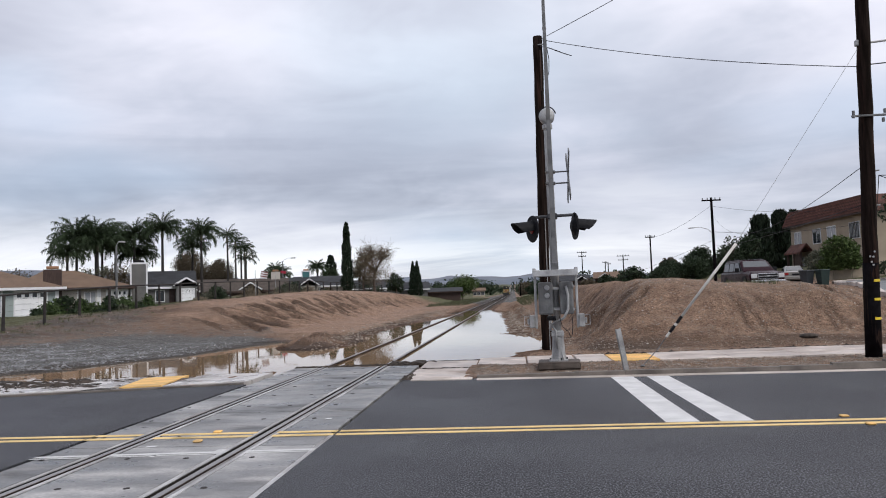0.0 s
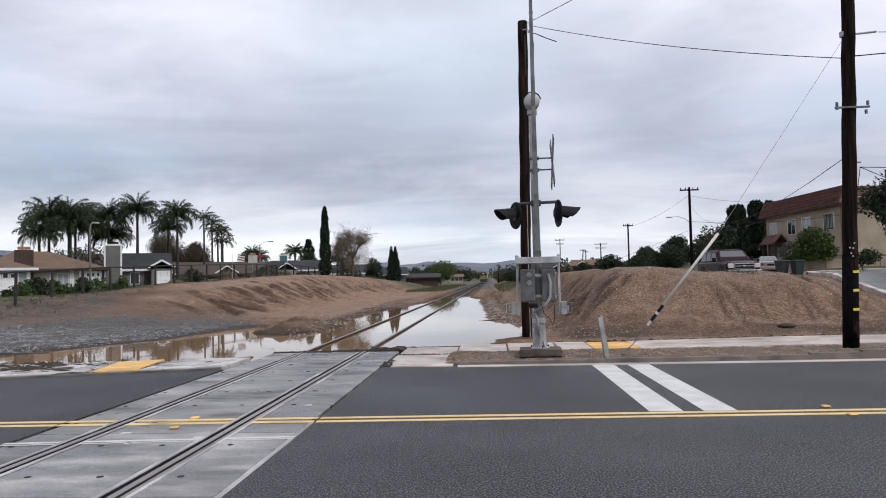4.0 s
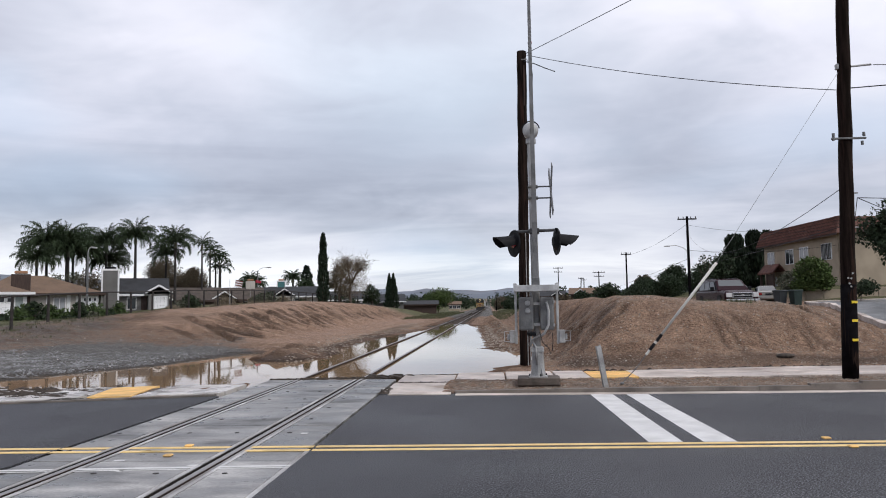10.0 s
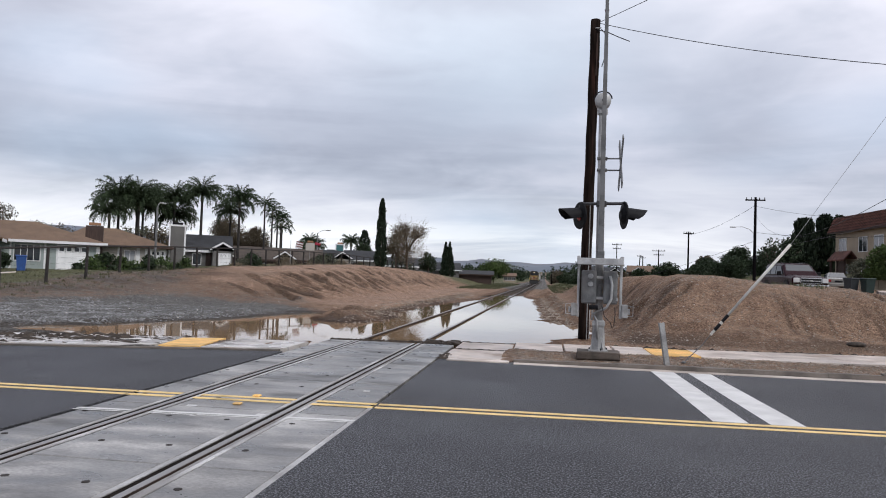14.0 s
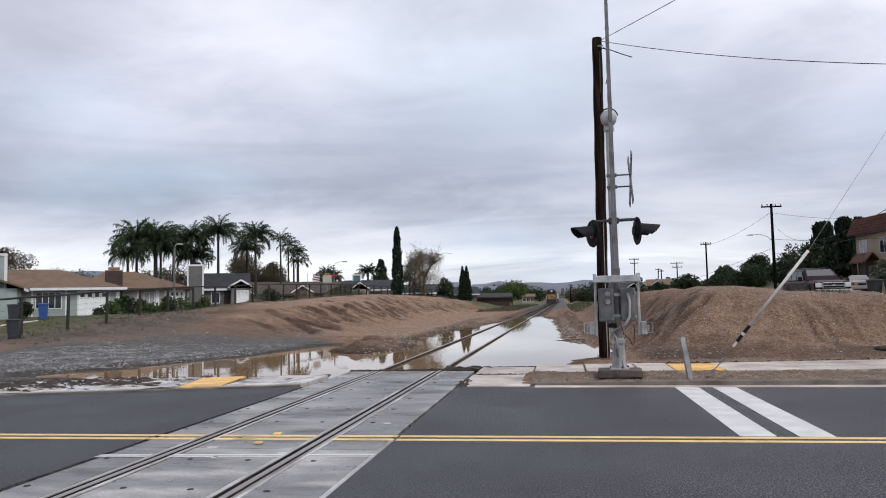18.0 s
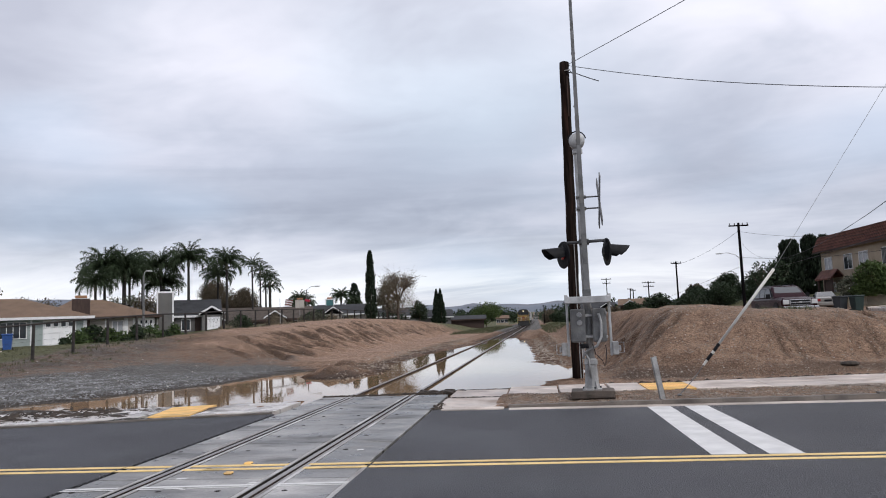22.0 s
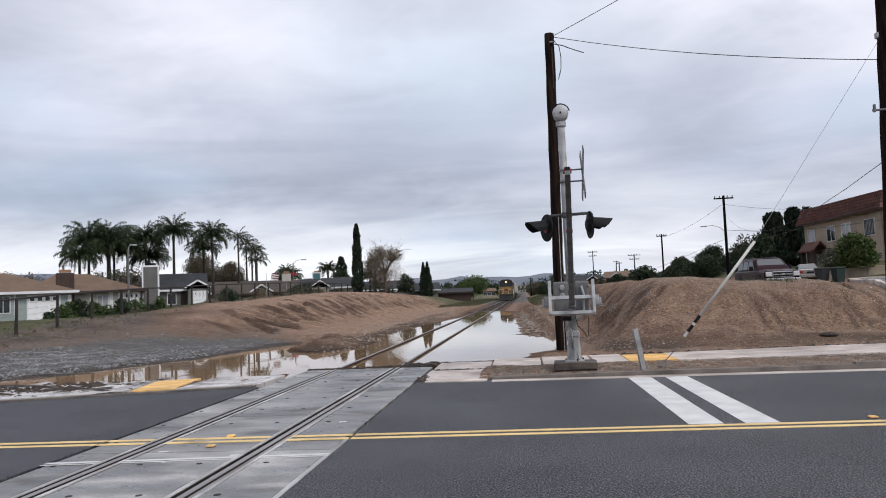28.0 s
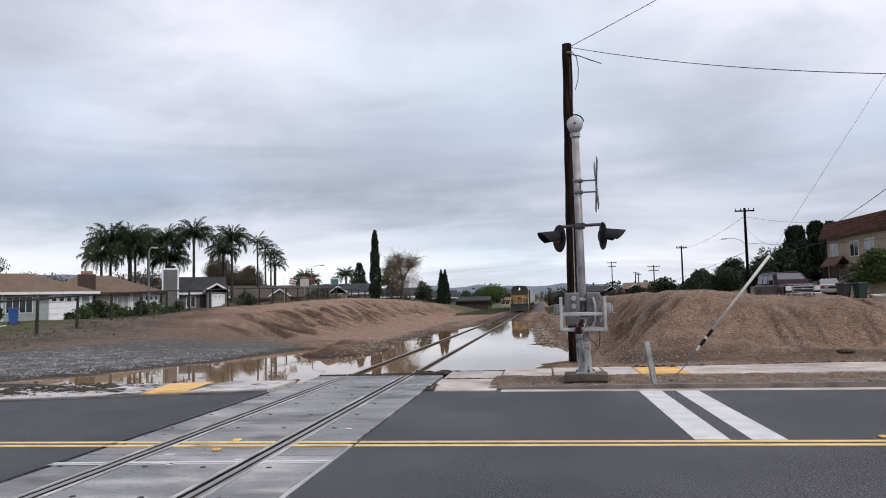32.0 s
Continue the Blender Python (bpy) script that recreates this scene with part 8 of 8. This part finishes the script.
def litter():
    rng = np.random.RandomState(31)
    sp = []
    for _ in range(8000):
        x = rng.uniform(-0.8, 12)
        y = rng.uniform(float(kerb_line(x)) + 0.17, 15.28 + 0.08 * max(0, min(3, x - 5)))
        sp.append((x, y, 0.010 + 0.022 * rng.uniform() ** 3))
    pebbles("verge_stones", sp, STONE, "brown and grey pebbles strewn over the verge", 1)
    sp = []
    for _ in range(15000):
        x, y = rng.uniform(1.4, 13.0), rng.uniform(17.4, 26)
        sp.append((x, y, 0.009 + 0.030 * rng.uniform() ** 4))
    pebbles("bank_stones", sp, STONE, "brown clods and stones on the spoil bank", 2)
    sp = [(rng.uniform(1.4, 12.5), rng.uniform(17.4, 24.5), 0.012 + 0.03 * rng.uniform() ** 3) for _ in range(200)]
    sp += [(rng.uniform(-24, -9), rng.uniform(17, 40), 0.02 + 0.03 * rng.uniform() ** 3) for _ in range(170)]
    sp += [(rng.uniform(-14, -6.5), rng.uniform(30, 80), 0.02 + 0.04 * rng.uniform() ** 3) for _ in range(120)]
    pebbles("pale_stones", sp, PALE_STONE, "scattered pale stones on the bare earth", 3)
    sp = []
    while len(sp) < 11000:
        x, y = rng.uniform(-19, -8), rng.uniform(16.8, 27.5)
        if rng.uniform() < math.exp(-((y - 20) / 6.0) ** 2):
            sp.append((x, y, 0.018 + 0.035 * rng.uniform() ** 2))
    sd = shore_distance(np.array([s[0] for s in sp]), np.array([s[1] for s in sp]))
    pebbles("gravel", [s for s, d in zip(sp, sd) if d > 0.7], GREY_STONE, "crushed grey gravel beside the pond", 4)
    sp = []
    for _ in range(2600):
        y = rng.uniform(26, 62)
        sp.append((0.55 - 0.012 * (y - 28) + rng.normal() * 0.55, y, 0.02 + 0.07 * rng.uniform() ** 3))
    for _ in range(2600):
        y = rng.uniform(23, 70)
        sp.append((-6.9 - 0.7 * math.sin(y / 5) + rng.normal() * 0.6, y, 0.02 + 0.06 * rng.uniform() ** 3))
    pebbles("spoil_stones", sp, STONE, "muddy stones along the water's edge", 5)
    # dark soaked drift: along the pond's near edge, the panels' end and the left pavement
    verts, faces = [], []

    def stick(x, y, z, s, flat=0.35):
        a = rng.uniform(-0.7, 0.7)
        l, w = s * rng.uniform(0.5, 1.6), s * rng.uniform(0.12, 0.4)
        ca, sa = math.cos(a), math.sin(a)
        k = len(verts)
        for u, v in ((-l, -w * 0.4), (-l * 0.4, -w), (l * 0.7, -w * 0.8), (l, w * 0.3), (l * 0.2, w), (-l * 0.8, w * 0.6)):
            verts.append((x + u * ca - v * sa, y + u * sa + v * ca, z - 0.01))
        verts.append((x, y, z + s * flat * rng.uniform(0.5, 1.2)))
        for i in range(6):
            faces.append((k + i, k + (i + 1) % 6, k + 6))

    edge = []
    for _ in range(2600):
        x = rng.uniform(-5.3, -0.3)
        y = np.interp(x, [-5.3, -3.9, -3.0, -2.1, -0.3], [16.78, 16.92, 17.05, 17.42, 17.62]) + rng.normal() * (0.05 + 0.09 * math.exp(-((x + 2.6) / 0.5) ** 2))
        edge.append((x, y, max(0.0, WATER_Z + 0.03), 0.014 + 0.055 * rng.uniform() ** 3))
    for x, y, z, sz in edge:
        stick(x, y, z, sz, 0.55)
    for _ in range(60):
        stick(rng.uniform(-2.15, -0.85), 15.62 + rng.normal() * 0.03, 0.03, 0.05)
    for _ in range(60):
        stick(-2.1 + rng.normal() * 0.05, rng.uniform(13.7, 14.6), 0.02, 0.06)
    for _ in range(300):
        x = rng.uniform(-14.5, -8.0)
        y = float(kerb_line(x)) + rng.uniform(0.25, 2.6)
        stick(x, y, 0.05, 0.02 + 0.12 * rng.uniform() ** 3, 0.2)
    for _ in range(420):
        x = min(rng.normal(-11.8, 1.5), -9.0 - rng.uniform(0, 1))
        stick(x, float(kerb_line(x)) + 1.6 + rng.normal() * 0.5, 0.06, 0.03 + 0.16 * rng.uniform() ** 3, 0.35)
    for _ in range(40):
        stick(rng.uniform(-9.6, -8.3), rng.uniform(13.2, 14.6), 0.05, 0.05 + 0.10 * rng.uniform() ** 2, 0.2)
    for _ in range(150):
        x = rng.uniform(1.5, 12)
        stick(x, 17.3 + 0.13 * min(4, max(0, x - 3)) + rng.normal() * 0.12, 0.10, 0.03 + 0.10 * rng.uniform() ** 2)
    tagged(mesh_from("drift_debris", verts, faces, DEBRIS), "dark soaked leaves, sticks and mud clods", "debris", kind="stuff")
    # broken asphalt edge beside the track
    bm = B()
    for _ in range(26):
        x, y, s = rng.uniform(-3.0, -1.9), 17.35 + rng.normal() * 0.12, rng.uniform(0.04, 0.13)
        box(bm, (-s, -s * 0.6, -0.04), (s, s * 0.6, 0.03), 0.012, pose(x, y, 0.0, rng.uniform(-12, 12), rng.uniform(-12, 12), rng.uniform(0, 180)))
    tagged(link("broken_asphalt", bm, DEBRIS), "broken dark asphalt lumps at the panel end", "rubble", kind="stuff")
    # a dark flat clod by the striped pole
    ob = link("mud_clod", ball(B(), (0, 0, 0), 0.2, (1.2, 0.7, 0.35), 10, 6), DEBRIS)
    ob.matrix_basis = pose(7.6, 19.0, land_z(7.6, 19.0) + 0.02)
    tagged(ob, "dark clod of mud on the bank", "clod")


litter()


def tufts(name, spots, mat, label, seed):
    rng = np.random.RandomState(seed)
    verts, faces = [], []
    zs = land(np.array([s[0] for s in spots]), np.array([s[1] for s in spots]))
    for (x, y, h), z in zip(spots, zs):
        for _ in range(7):
            a = rng.uniform(0, 6.28)
            d = rng.uniform(0.1, 0.6) * h
            w = 0.012 + 0.02 * h
            k = len(verts)
            bx, by = x + rng.normal() * 0.06, y + rng.normal() * 0.06
            verts += [(bx - w * math.sin(a), by + w * math.cos(a), z - 0.02), (bx + w * math.sin(a), by - w * math.cos(a), z - 0.02), (bx + d * math.cos(a), by + d * math.sin(a), z + h * rng.uniform(0.6, 1.1))]
            faces.append((k, k + 1, k + 2))
    return tagged(mesh_from(name, verts, faces, mat), label, "grass", kind="stuff")


def weeds():
    rng = np.random.RandomState(44)
    sp = [(rng.uniform(-40, -20.5), rng.uniform(20, 62), rng.uniform(0.05, 0.16)) for _ in range(1500)]
    sp += [(rng.normal(-23.6, 0.6), rng.uniform(22, 110), rng.uniform(0.06, 0.2)) for _ in range(700)]
    tufts("grass", sp, GRASS_LEAF, "thin green grass round the fence and houses", 1)
    sp = [(rng.uniform(-25, -22.4), rng.uniform(60, 100), rng.uniform(0.2, 0.6)) for _ in range(700)]
    tufts("dry_grass", sp, DRY_LEAF, "tall dry yellow grass behind the bank", 2)
    sp = [(rng.normal(7.6, 0.5), rng.normal(23.6, 0.25), rng.uniform(0.05, 0.16)) for _ in range(40)]
    tufts("weeds", sp, GRASS_LEAF, "small green weeds on the bank top", 3)
    sp = [(rng.uniform(-12, -6.5), rng.uniform(95, 190), rng.uniform(0.1, 0.4)) for _ in range(2400)] + [(rng.uniform(0.5, 5), rng.uniform(80, 190), rng.uniform(0.1, 0.4)) for _ in range(1500)]
    tufts("grass", sp, GRASS_LEAF, "green grass beside the far track", 4)


weeds()


# ---- what moves: the gate comes down and the train rolls in ----
GATE_ROWS = [(0, 0), (12, 0), (23.4, 0), (23.9, 1), (24.5, 18), (25.2, 39), (25.9, 56), (26.5, 66.6), (27, 71.6), (27.4, 74.5), (27.8, 77.3), (28.2, 80), (29, 84.8), (30, 87.7), (31, 89.2), (32, 89.5)]


def motions():
    walk(gate_part, [(t, pose(*PIVOT, a, 0, 0)) for t, a in GATE_ROWS])
    for ob, off in TRAIN:
        walk(ob, [(t, pose(TRACK, 122.5 + 7.15 * (32 - t) + off, 0.0)) for t in [2.0 * i for i in range(17)]])


motions()
